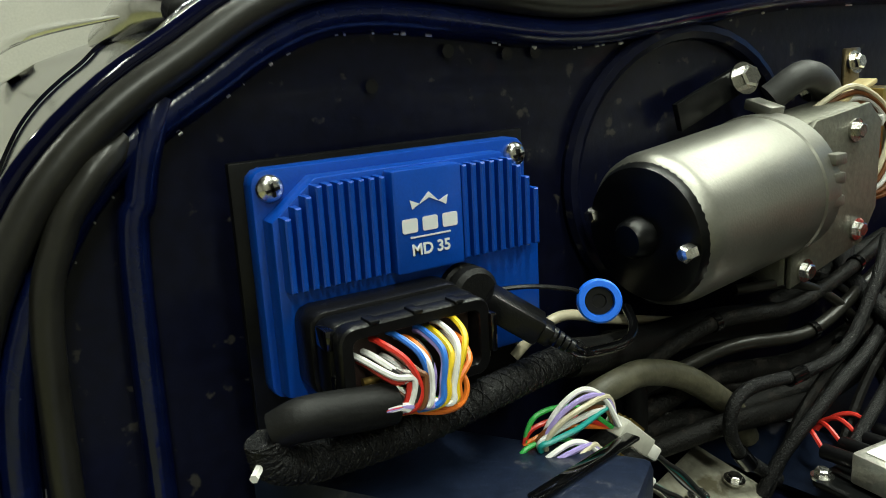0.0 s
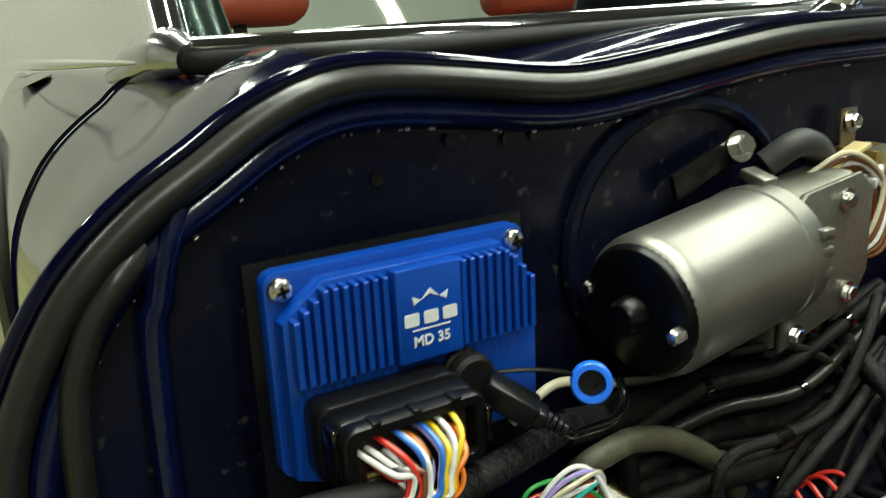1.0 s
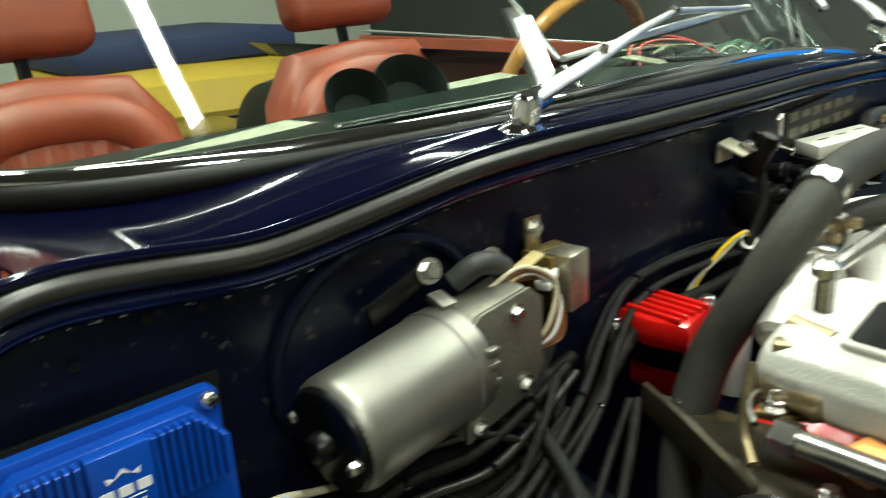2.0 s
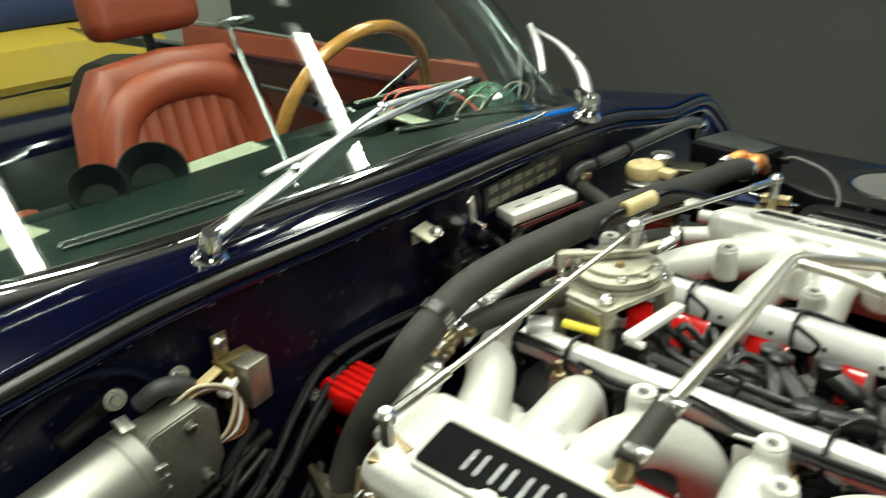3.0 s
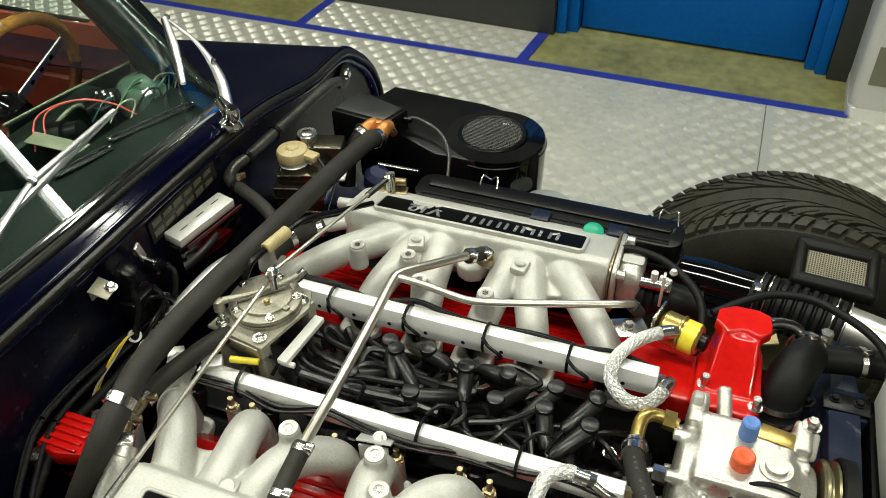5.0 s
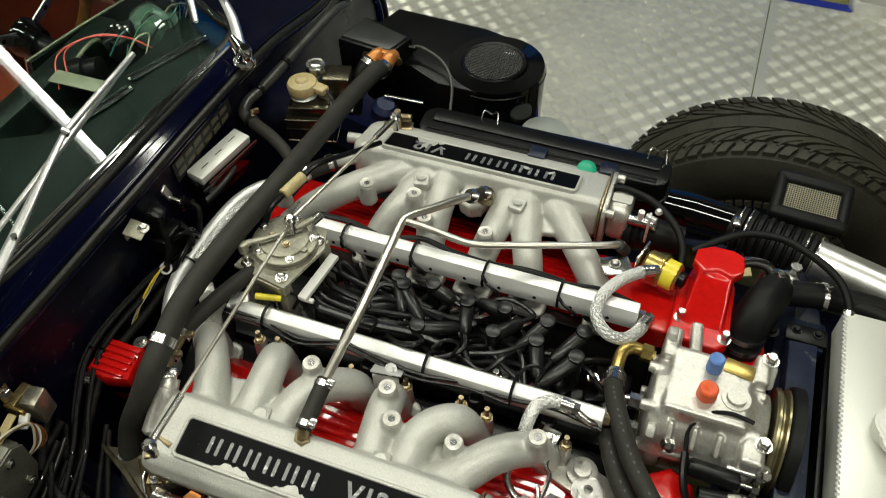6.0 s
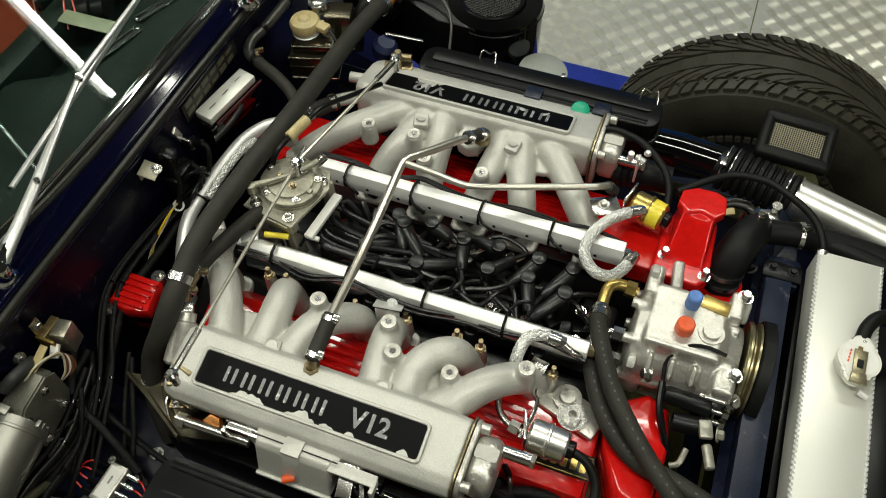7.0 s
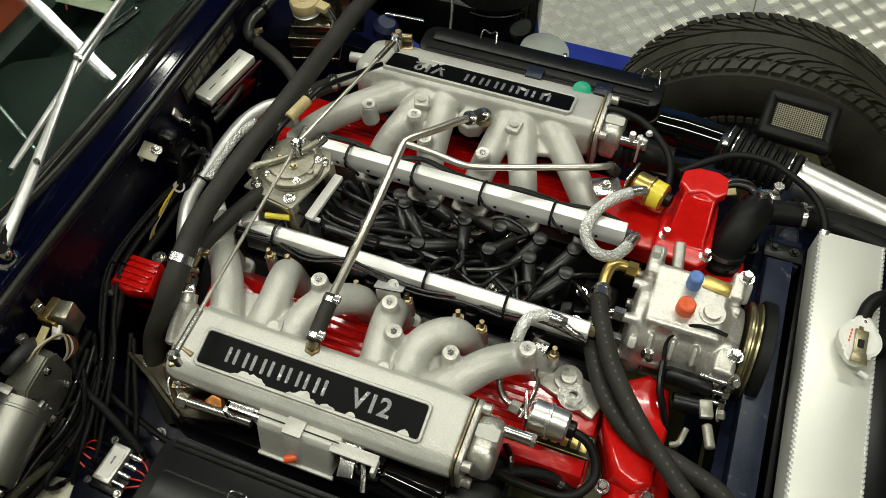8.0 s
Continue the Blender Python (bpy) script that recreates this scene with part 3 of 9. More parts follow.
# open cavity behind the driver's strip: panel with a round hole, dome, boxes and wires
BUFF = mat("buff_painted_metal", (0.12, 0.12, 0.08), 0.45, 0, 0.2, 30, 0.1, 200)
panel = part("instrument_panel", thick(loft(B(), [(-0.748, 0.19, 0.866), (-0.728, 0.30, 0.866), (-0.706, 0.445, 0.858)], [(-0.752, 0.19, 0.845), (-0.732, 0.30, 0.845), (-0.71, 0.445, 0.84)], [(-0.752, 0.19, 0.70), (-0.732, 0.30, 0.70), (-0.71, 0.445, 0.70)]), 0.004), DASHBLACK, car, "dark instrument panel with an open gauge hole")
part("panel_rim", tube(B(), [(-0.750, 0.185, 0.868), (-0.728, 0.30, 0.868), (-0.704, 0.447, 0.860)], 0.0022, 8, 4), BUFF, panel, "pale rim along the panel top")
part("gauge_hole", tube(B(), [(-0.69 + 0.034 * math.cos(a) * 0.6, 0.252 + 0.040 * math.sin(a), 0.842 + 0.034 * math.cos(a)) for a in (radians(15 * k) for k in range(25))], 0.0035, 8, 0, False), BUFF, panel, "pale rim of the open gauge hole")
part("cavity_floor", box(B(), (-0.64, 0.22, 0.79), (0.16, 0.42, 0.02), 0.004, (0, 0, 4)), DASHBLACK, car)
bm = lathe(B(), (-0.640, 0.388, 0.820), (0, -0.15, 1), [(0, 0.047), (0.028, 0.046), (0.042, 0.036), (0.050, 0.018), (0.052, 0)], 28)
part("dash_instrument", bm, mat("green_glazed_metal", (0.05, 0.085, 0.065), 0.12, 0.1, 0.2, 20, 0.05), car, "green domed instrument back")
part("dome_clip", box(B(), (-0.622, 0.372, 0.862), (0.05, 0.014, 0.004), 0.001, (8, 14, -28)), ALU, car, "bright spring clip")
bm = box(B(), (-0.668, 0.325, 0.848), (0.05, 0.045, 0.03), 0.006, (6, -10, 20))
box(bm, (-0.655, 0.300, 0.842), (0.03, 0.03, 0.04), 0.004, (0, 10, -12))
rod(bm, (-0.67, 0.285, 0.852), (-0.65, 0.305, 0.862), 0.009, sides=14, bevel=0.001)
part("switch_block", bm, SATINBLACK, car, "black switch block with terminals")
for k in range(5):
    part("terminal", rod(B(), (-0.672 + 0.008 * k, 0.318 + 0.006 * (k % 2), 0.862), (-0.670 + 0.008 * k, 0.316 + 0.006 * (k % 2), 0.872), 0.0028, sides=8), STEEL, car)
rnd = random.Random(3)
for k in range(11):
    x, y = -0.655 + 0.05 * rnd.random(), 0.27 + 0.12 * rnd.random()
    c = ("black", "teal", "black", "green", "cream", "black")[k % 6]
    part("dash_wire", tube(B(), [(x, y, 0.845), (x + 0.015, y + 0.02, 0.868 + 0.006 * rnd.random()), (x + 0.03 * rnd.random(), y + 0.05, 0.862), (x + 0.02, y + 0.07 * rnd.random(), 0.835)], 0.0014, 6, 6), mat("dash_wire_" + c, {"black": (0.01, 0.01, 0.01), "teal": (0.02, 0.10, 0.09), "green": (0.03, 0.12, 0.05), "cream": (0.3, 0.28, 0.2)}[c], 0.45), car, "thin loose dash wire")
bm = box(B(), (-0.705, -0.15, 0.83), (0.05, 1.0, 0.07), 0.01)
part("dash_panel", bm, DASHBLACK, car)
part("dash_paper", box(B(), (-0.672, -0.11, 0.874), (0.05, 0.12, 0.002), rot=(0, 4, 4)), PAPER, car, "buff paper slip on the dash")
part("dash_tray", box(B(), (-0.62, -0.45, 0.872), (0.06, 0.18, 0.006), 0.001, (0, 0, 14)), PAPER, car, "buff lining board")
for y, r in ((-0.205, 0.042), (-0.275, 0.034)):
    bm = lathe(B(), (-0.692, y, 0.868), (0.7, -0.3, 0.7), [(-0.01, r * 0.7), (0.012, r * 0.95), (0.024, r), (0.027, r * 0.94), (0.020, r * 0.86), (-0.004, r * 0.62), (-0.004, 0)], 28)
    part("dash_gauge_cup", bm, CUPBLACK, car, "black round gauge pod")
bk = part("demist_bracket", box(B(), (-0.630, 0.172, 0.866), (0.10, 0.030, 0.002), 0.0006, (0, 6, 6)), BUFF, car, "buff slotted metal bracket")
part("bracket_slot", box(B(), (-0.655, 0.170, 0.8685), (0.022, 0.007, 0.001), 0.0003, (0, 6, 6)), SATINBLACK, bk)
bm = lathe(B(), (-0.705, 0.205, 0.835), (1, 0.35, 0.25), [(0, 0), (0, 0.026), (0.05, 0.026), (0.052, 0.02), (0.075, 0.02), (0.076, 0)], 20)
part("blower_motor", bm, SATINBLACK, car, "black blower motor behind the dash")
DASHRED = mat("red_wire", (0.45, 0.05, 0.04), 0.45)
for k in range(2):
    part("dash_wire", tube(B(), [(-0.665, 0.155 + 0.025 * k, 0.855), (-0.69, 0.20 + 0.02 * k, 0.885 - 0.004 * k), (-0.665, 0.255 + 0.015 * k, 0.890 - 0.006 * k), (-0.63, 0.30, 0.868), (-0.60, 0.32, 0.84)], 0.0014, 6, 6), DASHRED, car, "thin loose red dash wire")
wheel_s = thing("steering_wheel", (-0.92, 0.33, 0.74), "wood rimmed steering wheel with drilled metal spokes", "steering wheel")
SW = Matrix.Translation((-0.925, 0.345, 0.772)) @ Matrix.Rotation(radians(-72), 4, "Y")
ring = [SW @ Vector((0.185 * math.cos(a), 0.185 * math.sin(a), 0)) for a in (radians(10 * k) for k in range(37))]
part("rim", tube(B(), ring, 0.0125, 12, 0, False), WOOD, wheel_s, "varnished wood rim")
for k in range(3):
    a = radians(180 + 120 * k)
    bm = slab(B(), [(0.03, -0.014), (0.18, -0.010), (0.18, 0.010), (0.03, 0.014)], -0.002, 0.002, "z", 0.0005, m=SW @ Matrix.Rotation(a, 4, "Z"))
    spoke = part("spoke", bm, POLISHED, wheel_s)
    for u in (0.07, 0.10, 0.13):
        m = SW @ Matrix.Rotation(a, 4, "Z")
        part("spoke_hole", lathe(B(), m @ Vector((u, 0, -0.0026)), m.to_3x3() @ Vector((0, 0, 1)), [(0, 0), (0, 0.0055), (0.0052, 0.0055), (0.0052, 0)], 12), SATINBLACK, spoke)
part("hub", lathe(B(), SW @ Vector((0, 0, -0.03)), SW.to_3x3() @ Vector((0, 0, 1)), [(0, 0.03), (0.03, 0.04), (0.045, 0.036), (0.05, 0)], 24), GLOSSBLACK, wheel_s)
part("column", rod(B(), SW @ Vector((0, 0, -0.02)), (-0.70, 0.345, 0.69), 0.022), BLACK, wheel_s)

for y, ztop in ((0.285, 0.855), (-0.37, 0.86)):
    seat = thing("car_seat", (-1.3, y, 0.35), "red leather bucket seat with pleated back and headrest", "seat", "car seats")
    SM = Matrix.Translation((-1.42, y, ztop - 0.29)) @ Matrix.Rotation(radians(-14), 4, "Y")
    sh = [(-0.25, -0.28), (-0.25, 0.0), (-0.22, 0.2), (-0.16, 0.285), (0, 0.30), (0.16, 0.285), (0.22, 0.2), (0.25, 0.0), (0.25, -0.28)]
    part("backrest", slab(B(), sh, -0.06, 0.05, "x", 0.04, 4, m=SM), LEATHER, seat)
    part("back_bolster", tube(B(), [SM @ Vector((0.040, yy, zz)) for yy, zz in ((-0.19, -0.26), (-0.19, 0.0), (-0.165, 0.15), (-0.08, 0.215), (0.08, 0.215), (0.165, 0.15), (0.19, 0.0), (0.19, -0.26))], 0.042, 14, 5), LEATHER, seat)
    for k in range(7):
        yy = -0.12 + 0.04 * k
        part("pleat", tube(B(), [SM @ Vector((0.033, yy, -0.27)), SM @ Vector((0.036, yy, 0.0)), SM @ Vector((0.034, yy * 0.95, 0.18))], 0.0215, 8, 4), LEATHER, seat)
    part("headrest", box(B(), SM @ Vector((-0.02, 0, 0.42)), (0.10, 0.26, 0.17), 0.035, (0, -14, 0), 4), LEATHER, seat)
    part("headrest_post", rod(B(), SM @ Vector((-0.02, 0, 0.28)), SM @ Vector((-0.02, 0, 0.36)), 0.012), GLOSSBLACK, seat)
    part("cushion", box(B(), (-1.15, y, 0.44), (0.5, 0.48, 0.16), 0.05, (0, 6, 0), 4), LEATHER, seat)
    part("seat_base", box(B(), (-1.2, y, 0.26), (0.5, 0.44, 0.20), 0.02), DASHBLACK, seat)
for s, y in ((1, 0.60), (-1, -0.69)):
    bm = slab(B(), [(-0.78, 0.3), (-1.9, 0.3), (-1.9, 0.825 if s > 0 else 0.60), (-1.3, 0.83 if s > 0 else 0.64), (-0.78, 0.835 if s > 0 else 0.68)], y, y + 0.03 * s, "y", 0.008)
    door_c = part("door_lining", bm, LEATHER, car, "red leather door lining")
    if s > 0:
        part("door_top_strip", box(B(), (-1.34, y + 0.015, 0.833), (1.1, 0.02, 0.008), 0.003, (0, 0.5, 0)), CHROME, door_c, "chrome door top strip")
    part("door_strip", box(B(), (-1.35, y - 0.003 * s, 0.70), (1.0, 0.006, 0.012), 0.002), CHROMEDARK, door_c)
bm = box(B(), (-1.3, -0.05, 0.2), (1.8, 1.3, 0.04))
part("cockpit_floor", bm, DASHBLACK, car)
part("transmission_tunnel", box(B(), (-1.2, -0.04, 0.36), (1.1, 0.16, 0.30), 0.03), LEATHER, car)
part("rear_deck", box(B(), (-2.1, -0.05, 0.36), (0.7, 1.45, 0.2), 0.05), DASHBLACK, car)
part("tail", box(B(), (-2.6, -0.05, 0.36), (0.7, 1.5, 0.3), 0.1, seg=4), NAVY, car)
part("sill", box(B(), (-1.2, -0.05, 0.16), (2.0, 1.5, 0.12), 0.03), NAVY, car)
for y in (-0.72, 0.64):
    part("rear_wheel", lathe(B(), (-2.35, y - 0.09, 0.372), (0, 1, 0), [(0, 0), (0, 0.18), (-0.005, 0.25), (0.01, 0.30), (0.09, 0.314), (0.17, 0.30), (0.185, 0.25), (0.18, 0.18), (0.18, 0)], 40), TYRE, car)

# ---- the engine ----
def lettering(name, words, size, m, material, parent, depth=0.0006, label=""):
    """Words in the built-in font, standing on the pose m (x along the line, z out of the surface)."""
    cu = bpy.data.curves.new(name, "FONT")
    cu.body, cu.size, cu.extrude, cu.align_x, cu.align_y = words, size, depth, "CENTER", "CENTER"
    cu.offset = size * 0.022
    tmp = bpy.data.objects.new(name, cu)
    me = bpy.data.meshes.new_from_object(tmp)
    bpy.data.objects.remove(tmp)
    me.transform(m)
    me.materials.append(material)
    ob = new(name, me)
    ob.parent = parent
    ob.matrix_parent_inverse = wm(parent).inverted()
    if label:
        ob["label"] = label
    return ob


engine = thing("engine", (0.05, 0, 0.3), "large V12 engine with silver inlet manifolds and red cam covers", "engine")
bm = B()
box(bm, (0.03, 0, 0.46), (0.66, 0.34, 0.30), 0.02)
box(bm, (0.03, 0, 0.635), (0.62, 0.14, 0.06), 0.01)
for s in (-1, 1):
    box(bm, (0.03, s * 0.16, 0.60), (0.66, 0.20, 0.10), 0.012, (-s * 28, 0, 0))
    box(bm, (0.02, s * 0.29, 0.58), (0.5, 0.16, 0.16), 0.02)
pieces("block", bm, SATINBLACK, engine, "black painted engine block", near=False)
bm = B()
box(bm, (0.03, 0, 0.28), (0.5, 0.3, 0.16), 0.03)
part("sump", bm, ALUCAST, engine)

# red cam covers with lengthwise ribs
for s, x0, x1 in ((1, -0.30, 0.36), (-1, -0.255, 0.36)):
    tilt = Matrix.Translation(((x0 + x1) / 2, s * (0.205 if s > 0 else 0.196), 0.682)) @ Matrix.Rotation(radians(-s * 16), 4, "X")
    bm = B()
    L = x1 - x0
    sec = [(-0.072, -0.05), (0.072, -0.05), (0.072, -0.012), (0.058, 0.006), (-0.058, 0.006), (-0.072, -0.012)]
    slab(bm, sec, -L / 2, L / 2, "x", 0.005, m=tilt)
    slab(bm, rounded(L + 0.012, 0.156, 0.02), -0.05, -0.038, "z", 0.002, m=tilt)
    cover = part("cam_cover", bm, RED, engine, "glossy red painted cam cover")
    bm = B()
    for k in range(9):
        y = -0.048 + 0.012 * k
        slab(bm, rounded(L - 0.17 if k % 8 else L - 0.20, 0.0055, 0.0026, 2, -0.012, y), 0.004, 0.0095, "z", 0.001, m=tilt)
    pieces("rib", bm, RED, cover)
    bm = B()
    for x in (-L / 2 + 0.025, -L / 6, L / 6, L / 2 - 0.03):
        for y in (-0.066, 0.066):
            p = tilt @ Vector((x, y, -0.038))
            lathe(bm, p, tilt.to_3x3() @ Vector((0, 0, 1)), [(0, 0.011), (0.006, 0.010), (0.006, 0)], 14)
            hexbolt(bm, tilt @ Vector((x, y, -0.032)), tilt.to_3x3() @ Vector((0, 0, 1)), 0.005, 0.005)
    pieces("bolt", bm, STEEL, cover, "")
    if s < 0:
        plate = part("cover_badge", slab(B(), rounded(0.080, 0.034, 0.004, 3, 0.272, -0.018), 0.005, 0.0105, "z", 0.001, m=tilt), BLACK, cover, "black badge with gold bars")
        bm = B()
        for k in range(5):
            slab(bm, rounded(0.009, 0.016, 0.001, 1, 0.245 + 0.0135 * k, -0.018), 0.0105, 0.0115, "z", m=tilt)
        pieces("badge_mark", bm, GOLD, plate)
        c = [tilt @ Vector((0.272 + dx, -0.018 + dy, 0.0108)) for dx, dy in ((-0.037, -0.014), (0.037, -0.014), (0.037, 0.014), (-0.037, 0.014), (-0.037, -0.014))]
        part("badge_line", tube(B(), c, 0.0008, 6, 0), GOLD, plate, "thin gold border")
# red rear corner pads of the near cover, bolted
RCO = [(-0.392, -0.166), (-0.335, -0.166), (-0.324, -0.220), (-0.36, -0.229), (-0.393, -0.222)]
rc = part("rear_cover", slab(B(), RCO, 0.688, 0.715, "z", 0.006), RED, engine, "red ribbed rear cover")
# Black slab stands in for the shade in the gap between the red pieces.
part("cover_gap_dark", slab(B(), [(-0.36 + (x + 0.36) * 0.86, -0.197 + (y + 0.197) * 0.86) for x, y in RCO], 0.668, 0.690, "z", 0.002), SATINBLACK, rc)
part("cover_foot", slab(B(), [(-0.36 + (x + 0.36) * 0.72, -0.197 + (y + 0.197) * 0.72) for x, y in RCO], 0.640, 0.670, "z", 0.005), RED, rc)
for k in range(5):
    part("cover_rib", box(B(), (-0.360, -0.176 - 0.0105 * k, 0.716), (0.054, 0.005, 0.006), 0.0015), RED, rc)
bm = B()
for p in ((-0.345, -0.158, 0.70), (-0.390, -0.230, 0.69)):
    lathe(bm, p, (0, 0, 1), [(0, 0.012), (0.012, 0.011), (0.012, 0)], 14)
    hexbolt(bm, (p[0], p[1], p[2] + 0.012), (0, 0, 1), 0.0055)
pieces("bolt", bm, STEEL, engine)

# inlet manifolds: one casting each, plenum, runners and fillets in one skin
RUN = {
    -1: [
        [(-0.165, -0.245, 0.764), (-0.180, -0.205, 0.777), (-0.203, -0.168, 0.777), (-0.229, -0.140, 0.757), (-0.238, -0.124, 0.70)],
        [(-0.112, -0.238, 0.764), (-0.111, -0.195, 0.777), (-0.116, -0.160, 0.775), (-0.124, -0.136, 0.752), (-0.125, -0.124, 0.70)],
        [(-0.070, -0.230, 0.764), (-0.053, -0.186, 0.777), (-0.028, -0.160, 0.773), (-0.008, -0.141, 0.750), (-0.003, -0.126, 0.70)],
        [(0.061, -0.242, 0.764), (0.055, -0.203, 0.777), (0.050, -0.168, 0.776), (0.045, -0.142, 0.752), (0.044, -0.126, 0.70)],
        [(0.102, -0.240, 0.764), (0.104, -0.200, 0.777), (0.121, -0.172, 0.781), (0.147, -0.154, 0.770), (0.165, -0.140, 0.70)],
        [(0.158, -0.232, 0.764), (0.196, -0.190, 0.775), (0.226, -0.164, 0.769), (0.247, -0.145, 0.745), (0.256, -0.130, 0.70)],
    ],
    1: [
        [(-0.098, 0.244, 0.766), (-0.163, 0.195, 0.758), (-0.219, 0.157, 0.732), (-0.255, 0.132, 0.70)],
        [(-0.051, 0.247, 0.766), (-0.073, 0.194, 0.758), (-0.094, 0.153, 0.730), (-0.105, 0.125, 0.69)],
        [(-0.020, 0.240, 0.766), (-0.013, 0.184, 0.758), (-0.009, 0.139, 0.730), (-0.008, 0.114, 0.69)],
        [(0.092, 0.248, 0.766), (0.083, 0.190, 0.758), (0.074, 0.143, 0.730), (0.070, 0.118, 0.69)],
        [(0.114, 0.240, 0.766), (0.133, 0.182, 0.758), (0.150, 0.140, 0.730), (0.157, 0.116, 0.69)],
        [(0.166, 0.246, 0.766), (0.211, 0.190, 0.758), (0.254, 0.143, 0.730), (0.275, 0.118, 0.69)],
    ],
}


def casting(name, bm, material, parent, label="", voxel=0.0026, passes=5):
    """Fuses overlapping solids into one skin with soft inner corners, as a foundry would cast them."""
    ob = part(name, bm, material, parent, label, 180)
    fuse = ob.modifiers.new("fuse", "REMESH")
    fuse.mode, fuse.voxel_size, fuse.use_smooth_shade = "VOXEL", voxel, True
    soft = ob.modifiers.new("soften", "SMOOTH")
    soft.factor, soft.iterations = 0.5, passes
    return ob


BOSS = {
    1: ((-0.128, 0.180, 0.792), (-0.050, 0.184, 0.792), (0.078, 0.147, 0.788), (-0.255, 0.133, 0.790), (-0.020, 0.150, 0.782)),
    -1: ((-0.053, -0.160, 0.812), (0.052, -0.160, 0.812), (0.073, -0.197, 0.808), (0.153, -0.197, 0.800), (0.246, -0.160, 0.806)),
}
PADS = {1: ((-0.050, 0.216, 14), (0.108, 0.214, -10)), -1: ((-0.086, -0.240, 12), (0.078, -0.246, 8))}
PLEN = {}
for s, dx in ((-1, 0.0), (1, 0.022)):
    bm = B()
    if s < 0:
        sec = [(-0.238, 0.782), (-0.244, 0.797), (-0.252, 0.8045), (-0.325, 0.7875), (-0.338, 0.781), (-0.344, 0.769), (-0.341, 0.750), (-0.326, 0.738), (-0.25, 0.722), (-0.238, 0.738)]
    else:
        sec = [(0.238, 0.782), (0.243, 0.798), (0.252, 0.8045), (0.325, 0.7875), (0.340, 0.779), (0.351, 0.764), (0.353, 0.722), (0.335, 0.706), (0.25, 0.716), (0.238, 0.736)]
    secs = []
    for x, k in ((-0.208, 0.72), (-0.203, 0.90), (-0.188, 1.0), (0.15, 1.0), (0.185, 0.98), (0.2045, 0.96)):
        cy, cz = s * 0.295, 0.755
        secs.append([bm.verts.new((x + dx, cy + (y - cy) * k, cz + (z - cz) * k)) for y, z in sec])
    for a, b in zip(secs, secs[1:]):
        for k in range(len(sec)):
            bm.faces.new((a[k], a[(k + 1) % len(sec)], b[(k + 1) % len(sec)], b[k]))
    bm.faces.new(secs[0])
    bm.faces.new(secs[-1])
    for n, pts in enumerate(RUN[s]):
        tube(bm, pts, [0.0255, 0.0232, 0.0224, 0.0222, 0.0222][: len(pts)], 20, 6)
        p = pts[-1]
        slab(bm, rounded(0.060, 0.046, 0.012, 3, p[0], p[1]), 0.672, 0.692, "z")
        # skirt where the runner leaves the plenum
        a, b = Vector(pts[0]), Vector(pts[1])
        tube(bm, [a + (a - b) * 0.75 + Vector((0, 0, -0.004)), a, a.lerp(b, 0.45)], [0.034, 0.0285, 0.0232], 20, 4)
    # thin webs between neighbouring runners
    for i, j in ((0, 1), (1, 2), (3, 4), (4, 5)):
        a, b = RUN[s][i], RUN[s][j]
        if s < 0:
            p, q = Vector(a[1]).lerp(Vector(a[2]), 0.35), Vector(b[1]).lerp(Vector(b[2]), 0.35)
        else:
            u = 0.55 if (i, j) in ((0, 1), (3, 4)) else 0.8
            p, q = Vector(a[0]).lerp(Vector(a[1]), u), Vector(b[0]).lerp(Vector(b[1]), u)
        slab(bm, [(a[0][0], a[0][1] + s * 0.02), (b[0][0], b[0][1] + s * 0.02), (q.x, q.y), (p.x, p.y)][:: 1 if s > 0 else -1], 0.754, 0.765, "z")
    for x, y, z in BOSS[s]:
        lathe(bm, (x, y, z - 0.040), (0, 0, 1), [(0, 0), (0, 0.0150), (0.020, 0.0130), (0.040, 0.0125), (0.040, 0)], 18)
    if s > 0:
        # round boss that takes the crossover pipe, and a stub lug at the back
        lathe(bm, (0.034, 0.226, 0.752), (0, -0.2, 1), [(0, 0), (0, 0.026), (0.026, 0.023), (0.028, 0)], 8)
    man = casting("inlet_manifold", bm, CAST, engine, "silver painted cast inlet manifold with six runners")
    PLEN[s] = man
    for x, y, z in BOSS[s]:
        bm = lathe(B(), (x, y, z - 0.004), (0, 0, 1), [(0, 0.0052), (0.005, 0.0060), (0.0053, 0.0108), (0.0035, 0.0112)], 18)
        ring = part("boss_face", bm, ALUCAST, man, "machined boss face")
        part("boss_hole", lathe(B(), (x, y, z - 0.003), (0, 0, 1), [(0, 0), (0, 0.0046), (0.0037, 0.0046), (0.0037, 0)], 6), CHROMEDARK, ring)
    for x, y, rz in PADS[s]:
        pad = B()
        box(pad, (x, y, 0.788), (0.024, 0.024, 0.016), 0.004, (s * 12, 0, rz))
        lathe(pad, (x, y, 0.795), (0, s * 0.2, 1), [(0, 0.0085), (0.0022, 0.0080), (0.0022, 0)], 16)
        part("pad", pad, CAST, man)
    # end casting, flange and gasket line
    bm = B()
    ym, zm = s * 0.288, 0.753
    slab(bm, rounded(0.104, 0.086, 0.02, 4, ym, zm), 0.2085 + dx, 0.216 + dx, "x", 0.002)
    slab(bm, rounded(0.074, 0.072, 0.024, 4, ym - s * 0.002, zm), 0.216 + dx, 0.250 + dx, "x", 0.010, 3)
    for py, pz in ((0.040, 0.03), (-0.040, 0.03), (0.040, -0.03)):
        rod(bm, (0.214 + dx, ym + s * py, zm + pz), (0.228 + dx, ym + s * py, zm + pz), 0.0075, sides=12, bevel=0.001)
    end = part("end_casting", bm, ALUCAST, man, "bare cast end housing")
